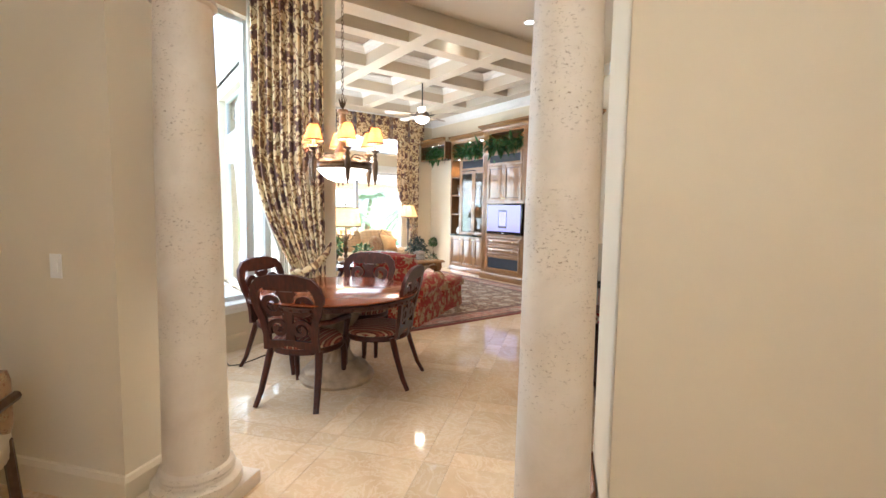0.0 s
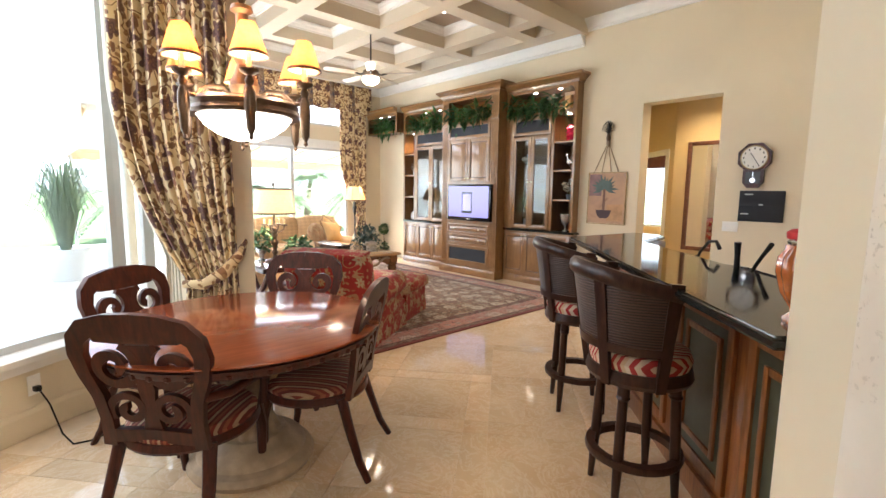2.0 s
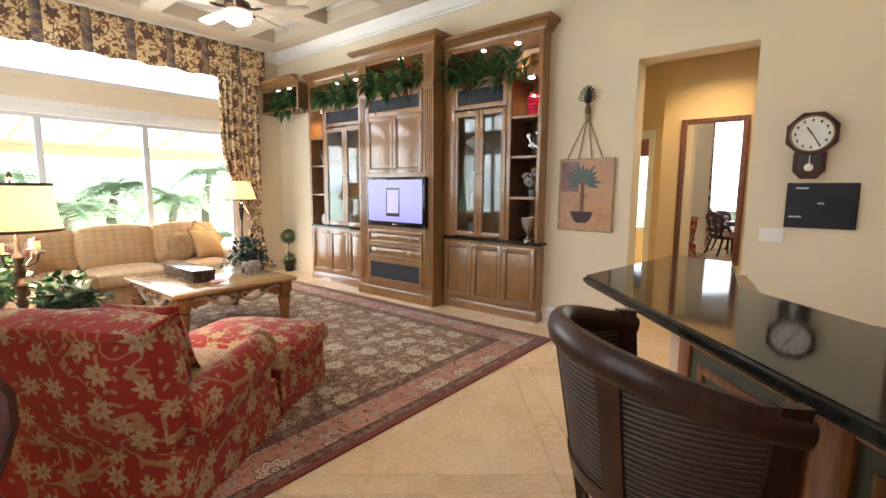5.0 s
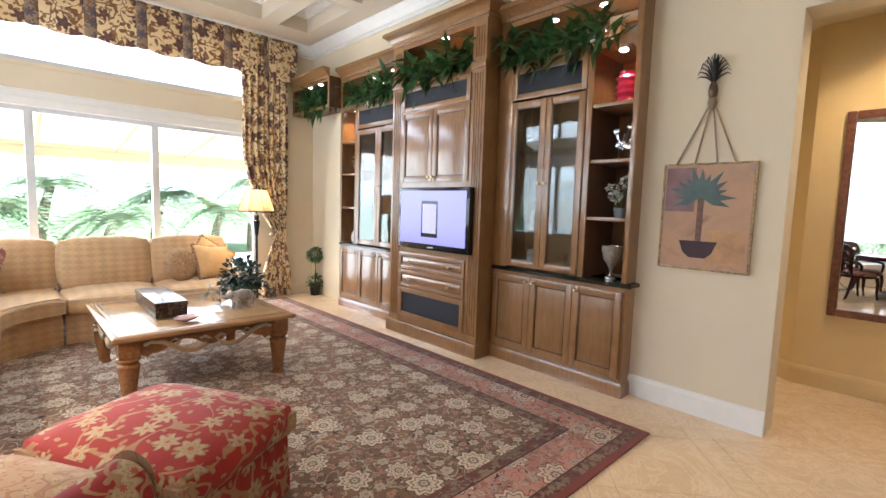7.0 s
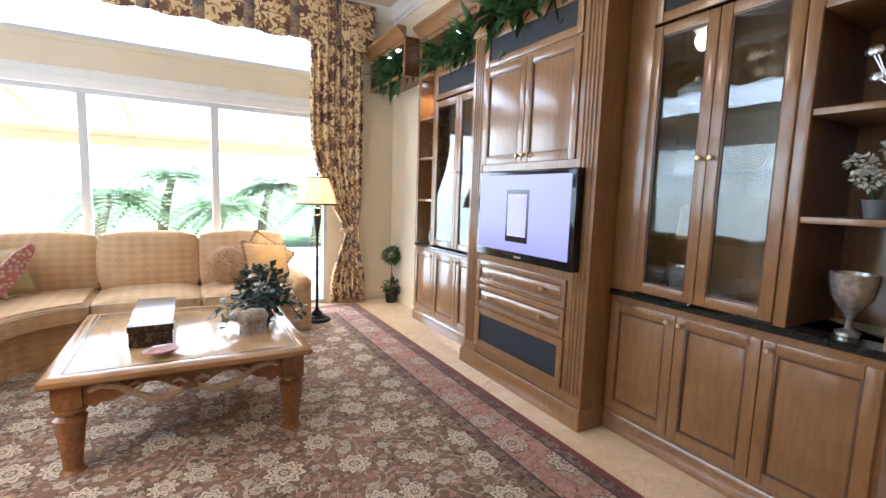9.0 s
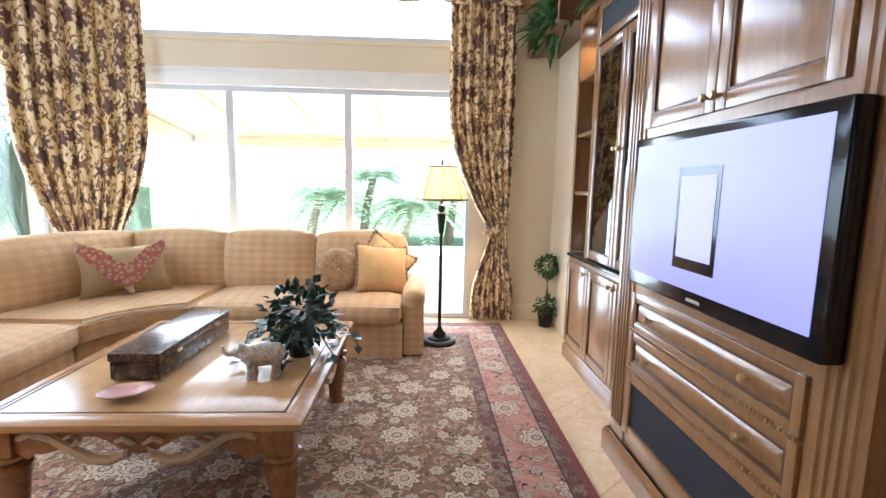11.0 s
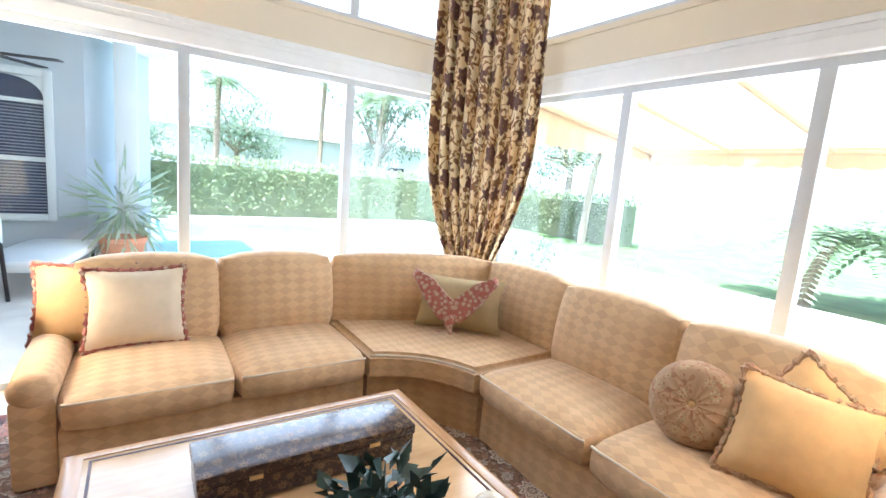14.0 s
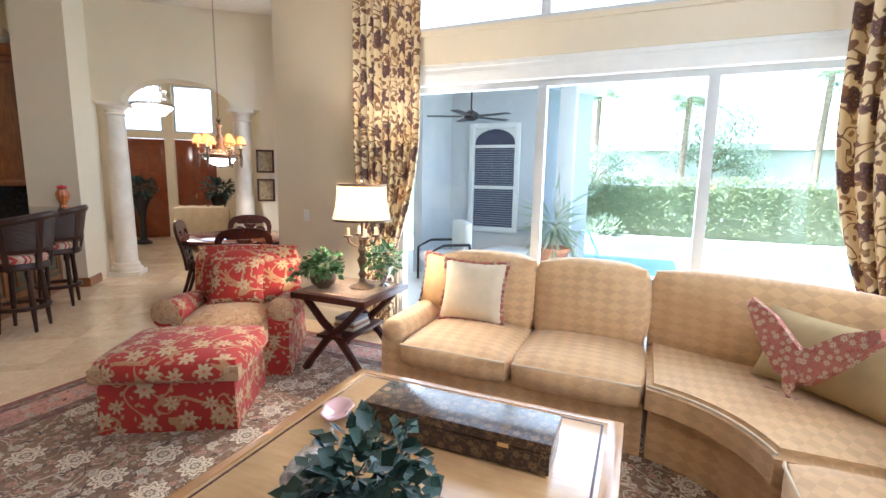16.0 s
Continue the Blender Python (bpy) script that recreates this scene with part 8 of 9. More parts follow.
def bar_stool(m, label):
    """Faces +y; curved cane back at -y."""
    ob = thing("bar_stool", m, label, "bar stool", "bar stools at the counter")
    part("seat_frame", lathe(bmesh.new(), [(0.16, 0.60), (0.225, 0.60), (0.235, 0.62), (0.225, 0.665), (0.16, 0.665)], 32), M_ESPRESSO, ob)
    part("cushion", lathe(bmesh.new(), [(0.0, 0.665), (0.215, 0.665), (0.225, 0.70), (0.21, 0.735), (0.12, 0.75), (0, 0.75)], 32), M_STRIPE2, ob, "red and cream striped cushion")
    for k in range(4):
        a = radians(45 + 90 * k)
        c, s = math.cos(a), math.sin(a)
        lg = part("leg", tube(bmesh.new(), [(0.165 * c, 0.165 * s, 0.61), (0.168 * c, 0.168 * s, 0.55), (0.172 * c, 0.172 * s, 0.52), (0.185 * c, 0.185 * s, 0.25), (0.20 * c, 0.20 * s, 0.0)], [0.024, 0.028, 0.022, 0.024, 0.014], 12), M_ESPRESSO, ob)
        part("turning", lathe(bmesh.new(), [(0.024, -0.012), (0.031, 0), (0.024, 0.012)], 14, (0.17 * c, 0.17 * s, 0.535)), M_ESPRESSO, lg)
    part("footring", lathe(bmesh.new(), [(0.175, 0.215), (0.215, 0.215), (0.22, 0.23), (0.215, 0.25), (0.175, 0.25), (0.175, 0.215)], 36), M_ESPRESSO, ob)

    def shell(a0, a1, z0, z1, r0, thick, mat, name, n=16, label="", crest=0.0):
        bm = bmesh.new()
        g = []
        for i in range(n + 1):
            a = radians(a0 + (a1 - a0) * i / n)
            row = []
            for k in range(7):
                t = k / 6
                z = z0 + (z1 + crest * math.cos((a + math.pi / 2)) - z0) * t
                r = r0 + 0.075 * ((z - 0.6) / 0.45)
                row.append([bm.verts.new(((r + d) * math.cos(a), (r + d) * math.sin(a), z)) for d in (0, thick)])
            g.append(row)
        for i in range(n):
            for k in range(6):
                for d in (0, 1):
                    bm.faces.new((g[i][k][d], g[i + 1][k][d], g[i + 1][k + 1][d], g[i][k + 1][d]))
            for k in (0, 6):
                bm.faces.new((g[i][k][0], g[i + 1][k][0], g[i + 1][k][1], g[i][k][1]))
        for i in (0, n):
            for k in range(6):
                bm.faces.new((g[i][k][0], g[i][k + 1][0], g[i][k + 1][1], g[i][k][1]))
        return part(name, bm, mat, ob, label, smooth=50)
    shell(188, 352, 0.78, 1.075, 0.222, 0.010, M_CANE, "cane_back", 26, "woven brown cane", 0.02)
    for a in (184, 240, 300, 356):
        shell(a - 5, a + 5, 0.60, 1.08, 0.214, 0.026, M_ESPRESSO, "back_post", 4, "", 0.02)
    shell(184, 356, 0.76, 0.80, 0.214, 0.026, M_ESPRESSO, "lower_rail", 26)
    pts = []
    for i in range(31):
        a = radians(178 + 184 * i / 30)
        k = math.sin(math.pi * i / 30)
        pts.append((0.305 * math.cos(a), 0.305 * math.sin(a) * 1.0 + 0.0, 1.03 + 0.075 * k))
    part("crest_rail", tube(bmesh.new(), pts, [0.02 + 0.008 * math.sin(math.pi * i / 30) for i in range(31)], 10, 1.4), M_ESPRESSO, ob)
    return ob


def cane():
    m, n, l, b = nodes_of("woven_cane")
    v = coords(n, l)
    w = n.new("ShaderNodeTexWave")
    w.bands_direction = "Z"
    w.inputs["Scale"].default_value, w.inputs["Distortion"].default_value = 26, 0.6
    l.new(v, w.inputs["Vector"])
    r = ramp(n, [(0.2, (0.010, 0.005, 0.004)), (0.7, (0.06, 0.028, 0.02))])
    l.new(w.outputs[1], r.inputs[0])
    l.new(r.outputs[0], b.inputs["Base Color"])
    b.inputs["Roughness"].default_value = 0.5
    bumped(n, l, b, w.outputs[1], 0.6, 0.004)
    return m


M_CANE = cane()
bar_stool(pose(3.14, 2.65, 0, 0, 0, math.degrees(math.atan2(q.y, q.x)) - 90), "dark wooden bar stool with curved cane back")
bar_stool(pose(2.49, 1.96, 0, 0, 0, math.degrees(math.atan2(q.y, q.x)) - 90 + 8), "dark wooden bar stool with curved cane back near the jar")

# ---- kitchen wall ----
kc = thing("kitchen_cabinet", pose(6.70, 1.72, 0, 0, 0, -90), "tall cherry kitchen cabinet with a glass door", "cabinet", "cherry kitchen cabinets")
part("carcass", bx(bx(boxed(-0.25, 0.11, 0.0, 0.45, 0.93, 2.75), -0.25, 1.6, 0.02, 0.5, 2.35, 2.72), 0.13, 1.6, 0.06, 0.5, 1.62, 2.35), M_KIT, kc)
panel_door(kc, -0.24, 0.24, 2.36, 2.72, M_KIT, (0.2, 2.42))
panel_door(kc, 0.25, 0.75, 2.36, 2.72, M_KIT, (0.3, 2.42))
glass_door(kc, -0.16, 0.10, 1.22, 2.33, M_KIT, (0.07, 1.26))
# black sheet on the solid carcass stands in for the shaded interior
part("glass_back", boxed(-0.11, 0.06, -0.003, -0.001, 1.27, 2.28), M_BLACK, kc, smooth=None)
for z in (1.08, 0.95):
    panel_door(kc, -0.16, 0.10, z, z + 0.12, M_KIT, (-0.03, z + 0.06), name="drawer", rail=0.02)
part("crown", moulding(bmesh.new(), [(-0.25, -0.02), (1.6, -0.02)], [(0, 2.72), (0.02, 2.72), (0.09, 2.80), (0.09, 2.84), (0, 2.84)]), M_KIT, kc)
rack = bmesh.new()
for i in range(-6, 7):
    for s in (-1, 1):
        c = Vector((0.45 + i * 0.11, 1.98))
        d_ = Vector((1, s)).normalized()
        pts = [c + d_ * t for t in [k * 0.02 - 0.5 for k in range(51)]]
        pts = [p for p in pts if 0.15 < p.x < 0.78 and 1.65 < p.y < 2.32]
        if len(pts) > 2:
            tube(rack, [(pts[0].x, 0.03, pts[0].y), (pts[-1].x, 0.03, pts[-1].y)], 0.010, 4)
part("wine_lattice", rack, M_KIT, kc, "diamond wine lattice")
# black sheet behind the lattice imitates the shade deep in the rack
part("rack_back", boxed(0.14, 0.79, 0.055, 0.058, 1.63, 2.33), M_BLACK, kc, smooth=None)
part("rack_frame", frame_ring(bmesh.new(), 0.12, 0.80, 1.61, 2.35, 0.03, -0.01, 0.05, 0.003), M_KIT, kc)
for i in range(5):
    part("bottle_end", rotated(lathe(bmesh.new(), [(0.0, 0), (0.016, 0.004), (0.018, 0.03), (0.018, 0.05)], 12), Matrix.Translation((0.25 + 0.11 * i, 0.02 + 0.03, 1.75 + 0.11 * (i % 3))) @ Matrix.Rotation(radians(90), 4, "X")), M_BLACKG, kc)
kb = thing("kitchen_base_cabinet", pose(6.70, 1.72, 0, 0, 0, -90), "cherry kitchen base cabinet with raised panels", "cabinet", "cherry kitchen cabinets")
part("carcass", boxed(-0.25, 2.4, 0.0, 0.7, 0.0, 0.875), M_KIT, kb)
panel_door(kb, -0.22, 0.14, 0.12, 0.86, M_KIT, (0.1, 0.82))
for z in (0.12, 0.36, 0.56):
    panel_door(kb, 0.2, 0.9, z, z + (0.23 if z < 0.3 else 0.18), M_KIT, (0.55, z + 0.1), name="drawer", rail=0.04)
part("oven_front", boxed(0.2, 0.9, -0.02, 0.0, 0.76, 0.87, 0.004), M_BLACKG, kb, "black appliance front")
part("oven_handle", boxed(0.2, 0.9, -0.045, -0.025, 0.77, 0.795, 0.004), M_SILVER, kb, "steel handle")
solo("kitchen_worktop", boxed(-0.27, 2.4, -0.03, 0.7, 0.877, 0.917, 0.008), M_GRANITE, pose(6.70, 1.72, 0, 0, 0, -90), "polished black granite kitchen worktop", "countertop")
structure("backsplash", rotated(boxed(0.115, 2.4, 0.40, 0.45, 0.918, 1.62), pose(6.70, 1.72, 0, 0, 0, -90)), M_GRANITE, "black granite backsplash", "trim")
ph = thing("cordless_phone", pose(6.85, 1.22, 0.918, 0, 0, -90), "silver cordless telephone on its cradle", "telephone")
part("cradle", boxed(-0.05, 0.05, -0.05, 0.05, 0, 0.035, 0.01), M_BLACKG, ph)
part("handset", boxed(-0.025, 0.025, -0.012, 0.012, 0.03, 0.2, 0.008), M_SILVER, ph)
sp = thing("spoon_stand", pose(6.9, 1.50, 0.918), "tall thin utensil standing on the worktop", "utensil")
part("rod", tube(bmesh.new(), [(0, 0, 0), (0, 0, 0.22)], 0.006, 8), M_SILVER, sp)
part("head", lathe(bmesh.new(), [(0, 0.2), (0.02, 0.23), (0.02, 0.25), (0, 0.27)], 12), M_SILVER, sp)
solo("outlet", boxed(-0.06, 0.06, -0.006, 0, -0.04, 0.04, 0.002), M_FRAME, pose(7.08, 1.35, 1.22, 0, 0, -90), "white outlet on the black backsplash", "outlet")
# cabinets on the kitchen side of the diagonal wall
kd = pose(*diag(COL_R, 0.80, 0.50), 0, 0, 0, 130)
k2 = thing("kitchen_wall_cabinet", kd, "tall cherry kitchen wall cabinet with crown", "cabinet", "cherry kitchen cabinets")
part("carcass", boxed(-1.3, 0.0, 0.0, 0.34, 1.32, 3.0), M_KIT, k2)
for x in (-1.28, -0.64):
    panel_door(k2, x, x + 0.62, 1.34, 2.92, M_KIT, (x + 0.57, 1.45))
part("crown", moulding(bmesh.new(), [(-1.3, 0), (0.0, 0)], [(0, 2.94), (0.02, 2.94), (0.07, 3.02), (0.07, 3.07), (0, 3.07)]), M_KIT, k2)
k3 = thing("kitchen_base_cabinet", kd, "cherry kitchen base cabinet with raised panels", "cabinet", "cherry kitchen cabinets")
part("carcass", boxed(-1.3, 0.0, 0.0, 0.34, 0.0, 0.875), M_KIT, k3)
for x in (-1.28, -0.64):
    panel_door(k3, x, x + 0.62, 0.12, 0.86, M_KIT, (x + 0.57, 0.8))
solo("kitchen_worktop", boxed(-1.3, 0.0, -0.03, 0.34, 0.877, 0.917, 0.008), M_GRANITE, kd, "polished black granite kitchen worktop", "countertop")
structure("backsplash_diagonal", rotated(boxed(-1.3, 0.0, 0.33, 0.342, 0.918, 1.319), kd), M_GRANITE, "black granite backsplash", "trim")
vs_ = thing("stone_ornament", kd @ Matrix.Translation((-0.25, 0.17, 3.001)), "pale carved stone ornament on the cabinet", "ornament")
part("body", lathe(bmesh.new(), [(0.07, 0), (0.08, 0.03), (0.05, 0.05), (0.09, 0.12), (0.1, 0.18), (0.06, 0.25), (0.02, 0.3), (0, 0.31)], 18), M_COLUMN, vs_)

# ---- hall ----
mr = thing("wall_mirror", pose(7.898, 3.42, 0.62, 0, 0, -90), "tall mirror in a carved dark gilt frame", "mirror")
part("frame", frame_ring(bmesh.new(), -0.33, 0.33, 0.0, 1.62, 0.06, -0.035, 0.0, 0.012), plain("carved_frame", (0.16, 0.06, 0.03), 0.4, 0.2, 0.4, 25, 0.4, 60), mr)
part("mirror_glass", boxed(-0.275, 0.275, -0.012, -0.002, 0.05, 1.57), M_MIRROR, mr, smooth=None)
bl = thing("window_blind", pose(9.28, 4.62, 0.9), "white slatted blind over the hall window", "blind")
for i in range(30):
    part("slat", rotated(boxed(-0.012, 0.012, -0.44, 0.44, 0.0, 0.002), Matrix.Translation((0, 0, 0.03 + i * 0.04)) @ Matrix.Rotation(radians(35), 4, "Y")), M_WHITE, bl)
part("valance", boxed(-0.03, 0.03, -0.48, 0.48, 1.05, 1.3), plain("brown_valance", (0.12, 0.04, 0.03), 0.8), bl, "brown cloth valance")
# added warm fill spot without a fixture; the recessed light has its own lamp
downlight("hall_lamp", (7.3, 3.4, 2.9), 11, 140, (1.0, 0.7, 0.36))
can_light(7.3, 3.4, 2.949, 5)

# outlet by the bow window, lamp cord
out = thing("outlet", pose(0.40, 4.50, 0.30, 0, 0, 35), "white wall outlet with a dark plug", "outlet")
part("plate", boxed(-0.035, 0.035, -0.006, 0.0, -0.058, 0.058, 0.002), M_WHITE, out)
part("plug", boxed(-0.015, 0.015, -0.04, -0.006, -0.035, -0.005, 0.004), M_BLACKG, out)
solo("lamp_cord", tube(bmesh.new(), [(0.42, 4.46, 0.28), (0.46, 4.40, 0.2), (0.50, 4.30, 0.05), (0.54, 4.22, 0.006), (0.62, 4.20, 0.006), (0.74, 4.26, 0.006), (0.9, 4.36, 0.006)], 0.005, 6), M_BLACKG, pose(0, 0, 0), "dark cord running along the floor", "cord")

# ---- foyer seen through the arch ----
fy = lambda a, o, z=0, rz=0: pose(*diag(COL_L, a, o), z, 0, 0, math.degrees(math.atan2(D.y, D.x)) + rz)
for a in (1.60, 2.70):
    dd = tagged(new("door_foyer"), "dark mahogany panelled front door under a tall window", "door", kind="structure")
    dd.matrix_world = fy(a, FD + 0.0)
    part("leaf", boxed(-0.44, 0.44, -0.12, -0.06, 0.0, 2.34, 0.004), M_TABLE, dd)
    for x in (-0.22, 0.22):
        for z0, z1 in ((0.15, 0.95), (1.05, 2.2)):
            part("raised_panel", boxed(x - 0.15, x + 0.15, -0.06, -0.045, z0, z1, 0.012), M_TABLE, dd)
    part("handle", tube(bmesh.new(), [(0.03, -0.05, 0.95), (0.03, -0.01, 1.0), (0.03, -0.05, 1.05)], 0.01, 6), M_BRASS, dd)
    w_ = glazing("window_foyer", diag(COL_L, a - 0.44, FD - 0.08), diag(COL_L, a + 0.44, FD - 0.08), 2.5, 3.6, [], "tall fixed window above the front door", 0.05, 0.05)
    jd = thing("plant_stand", fy({1.60: 0.95, 2.70: 2.50}[a], FD + 1.1), "leafy plant on a tall dark urn stand", "plant", "plant stands in the foyer")
    part("urn", lathe(bmesh.new(), [(0.16, 0), (0.16, 0.04), (0.07, 0.10), (0.06, 0.5), (0.09, 0.7), (0.17, 0.95), (0.18, 1.05), (0.13, 1.05), (0, 0.95)], 24), M_IRON, jd)
    part("leaves", foliage((0, 0, 1.22), (0.32, 0.32, 0.24), 300, 0.12, 0.06, 51, 0.3), M_LEAFD, jd)
fsof = thing("foyer_sofa", fy(1.10, FD + 1.9, 0, 0) @ Matrix.Diagonal((0.72, 1, 1, 1)), "cream upholstered sofa seen from behind in the foyer", "sofa")
part("body", soft_block(-0.7, 0.7, -0.4, 0.4, 0.05, 0.45, 0.05, 0.0, 4), M_CREAM, fsof)
part("back", soft_block(-0.72, 0.72, 0.25, 0.45, 0.1, 0.88, 0.08, 0.0, 4), M_CREAM, fsof)
for x in (-0.35, 0.1, 0.45):
    part("cushion", rotated(pillow(0.4, 0.36, 0.15), Matrix.Translation((x, 0.1, 0.55)) @ Matrix.Rotation(radians(-12), 4, "X")), M_CREAM, fsof)
fch = thing("foyer_chandelier", fy(1.75, FD + 2.6, 0), "glass bowl chandelier hanging in the foyer", "chandelier")
part("bowl", lathe(bmesh.new(), [(0.0, 2.55), (0.2, 2.6), (0.32, 2.72), (0.34, 2.76), (0, 2.76)], 30), M_BOWL, fch)
part("rim", lathe(bmesh.new(), [(0.33, 2.74), (0.37, 2.75), (0.37, 2.79), (0.33, 2.79), (0.33, 2.74)], 30), M_SILVER, fch)
part("crystals", foliage((0, 0, 2.98), (0.26, 0.26, 0.18), 320, 0.05, 0.02, 61, 0.4), M_SILVER, fch)["kind"] = "stuff"
part("rod", lathe(bmesh.new(), [(0.01, 2.76), (0.01, 4.38)], 8), M_SILVER, fch)
bulb("foyer_bulb", (*diag(COL_L, 1.75, FD + 2.6), 2.45), 9, 0.1, (1.0, 0.8, 0.55))
fch2 = thing("foyer_chair", fy(-0.75, -0.75, 0, 30), "patterned cream armchair with a carved wooden frame", "armchair")
part("seat", soft_block(-0.3, 0.3, -0.3, 0.3, 0.28, 0.46, 0.05, 0.02, 4), M_CREAM, fch2)
part("back", soft_block(-0.3, 0.3, 0.2, 0.32, 0.4, 0.72, 0.05, 0.0, 4), M_WELT, fch2)
for s in (-1, 1):
    part("arm", tube(bmesh.new(), [(s * 0.33, 0.25, 0.6), (s * 0.35, 0.0, 0.6), (s * 0.34, -0.25, 0.57), (s * 0.32, -0.28, 0.4), (s * 0.3, -0.26, 0.0)], 0.022, 8), M_BRONZE, fch2)
    part("leg", tube(bmesh.new(), [(s * 0.28, 0.26, 0.4), (s * 0.29, 0.3, 0.0)], 0.022, 8), M_BRONZE, fch2)

# ---- two small framed prints beside the bow window ----
for z0 in (1.56, 1.12):
    q_ = diag(COL_L, -0.33, 0.152)
    pr = thing("framed_print", pose(q_[0], q_[1], z0, 0, 0, math.degrees(math.atan2(D.y, D.x)) + 180), "small dark-framed botanical print", "picture", "small framed prints")
    part("frame", frame_ring(bmesh.new(), -0.13, 0.13, 0.0, 0.35, 0.03, -0.025, 0.0, 0.004), M_DARK, pr)
    part("print", boxed(-0.105, 0.105, -0.010, -0.002, 0.025, 0.325), plain("print_paper", (0.30, 0.22, 0.12), 0.6, var=0.5, scale=22), pr, smooth=None)

# ---- outdoors ----
M_PALM = leafy("palm_leaf", (0.28, 0.33, 0.25), 0.35, 0.3, 15, 0.5)
M_BARK = plain("palm_bark", (0.24, 0.19, 0.13), 0.9, var=0.3, scale=12, bump=0.6, grain=40)
M_HEDGE = leafy("hedge_leaf", (0.22, 0.25, 0.16), 0.4, 0.4, 9, 0.5)
M_TREE = leafy("tree_leaf", (0.20, 0.25, 0.20), 0.4, 0.4, 6, 0.5)


def palm(at, height, spread, seed, label, fronds=16, lean=0.3):
    rng = random.Random(seed)
    ob = thing("palm_tree", pose(*at), label, "palm tree", "garden palms")
    pts = [(lean * (t ** 2), 0.1 * t, height * t) for t in [i / 8 for i in range(9)]]
    part("trunk", tube(bmesh.new(), pts, [0.13 - 0.05 * i / 8 + 0.012 * (i % 2) for i in range(9)], 10), M_BARK, ob)
    bm = bmesh.new()
    top = Vector(pts[-1])
    for k in range(fronds):
        a = 2 * math.pi * k / fronds + rng.uniform(-0.2, 0.2)
        up = rng.uniform(-0.1, 0.9)
        prev = top
        d = Vector((math.cos(a), math.sin(a), up))
        for j in range(12):
            t = j / 11
            p = top + d * spread * t + Vector((0, 0, -spread * 0.75 * t * t))
            side = Vector((-math.sin(a), math.cos(a), 0))
            if j:
                for s in (-1, 1):
                    leaf(bm, prev.lerp(p, 0.5), side * s + d * 0.5 + Vector((0, 0, -0.45)), Vector((0, 0, 1)), spread * 0.34 * (1 - 0.6 * t) + 0.05, 0.085, 0.1)
                    leaf(bm, p, side * s + d * 0.6 + Vector((0, 0, -0.35)), Vector((0, 0, 1)), spread * 0.34 * (1 - 0.6 * t) + 0.05, 0.085, 0.1)
            prev = p
    part("crown", bm, M_PALM, ob)
    return ob


for i, (x, y, h, s) in enumerate(((2.4, 16.6, 1.3, 1.3), (3.6, 17.6, 1.9, 1.5), (4.7, 16.4, 1.1, 1.2), (5.9, 17.4, 1.7, 1.4), (7.2, 16.8, 1.3, 1.3), (8.6, 17.8, 2.2, 1.5), (10.4, 17.2, 1.6, 1.4), (-4.5, 19.0, 3.4, 1.7))):
    palm((x, y, -0.14), h, s, 70 + i, "short garden palm with feathery green fronds", 26)
for i, (x, y, h, s) in enumerate(((-13.0, 9.2, 4.6, 1.9), (-15.0, 13.6, 5.6, 2.0), (-12.5, 15.2, 4.8, 1.9), (-16, 6.0, 5.5, 2.0), (-17, 17.5, 6.0, 2.1))):
    palm((x, y, -0.14), h, s, 90 + i, "tall garden palm behind the hedge", 22)


def tree(at, height, spread, seed, label):
    """A tapered trunk with limbs, each ending in loose clumps of leaves."""
    rng = random.Random(seed)
    ob = thing("tree", pose(*at), label, "tree", "garden trees")
    fork = Vector((rng.uniform(-0.2, 0.2), rng.uniform(-0.2, 0.2), height * 0.4))
    part("trunk", tube(bmesh.new(), [(0, 0, 0), tuple(fork * 0.5), tuple(fork)], [height * 0.03, height * 0.024, height * 0.02], 9), M_BARK, ob)
    crown = bmesh.new()
    for k in range(15):
        a = 2.4 * k + rng.uniform(-0.3, 0.3)
        tip = Vector((math.cos(a) * spread * rng.uniform(0.35, 0.95), math.sin(a) * spread * rng.uniform(0.35, 0.95), height * rng.uniform(0.42, 0.95)))
        part("limb", tube(bmesh.new(), [tuple(fork), tuple(fork.lerp(tip, 0.5) + Vector((0, 0, 0.2))), tuple(tip)], [height * 0.014, height * 0.009, height * 0.004], 6), M_BARK, ob)
        r = spread * rng.uniform(0.32, 0.5)
        for _ in range(260):
            d_ = Vector((rng.gauss(0, 1), rng.gauss(0, 1), rng.gauss(0, 0.75))).normalized()
            leaf(crown, tip + d_ * r * rng.random() ** 0.4, d_ + Vector((rng.uniform(-0.8, 0.8), rng.uniform(-0.8, 0.8), rng.uniform(-0.7, 0.3))), Vector((0, 0, 1)), rng.uniform(0.12, 0.24) * height / 5, rng.uniform(0.06, 0.11) * height / 5, 0.15)
    part("crown", crown, M_TREE, ob)
    return ob


tree((-9.3, 6.5, -0.14), 2.9, 1.1, 201, "small leafy garden tree beside the patio")
for i, (x, y, h, w) in enumerate(((-12.5, 19.5, 7.0, 2.6), (-14.5, 16.2, 6.0, 2.2), (-8.5, 22.5, 6.5, 2.4), (-17.5, 10.8, 5.5, 1.9))):
    tree((x, y, -0.14), h, w, 210 + i, "leafy garden tree rising behind the hedge")


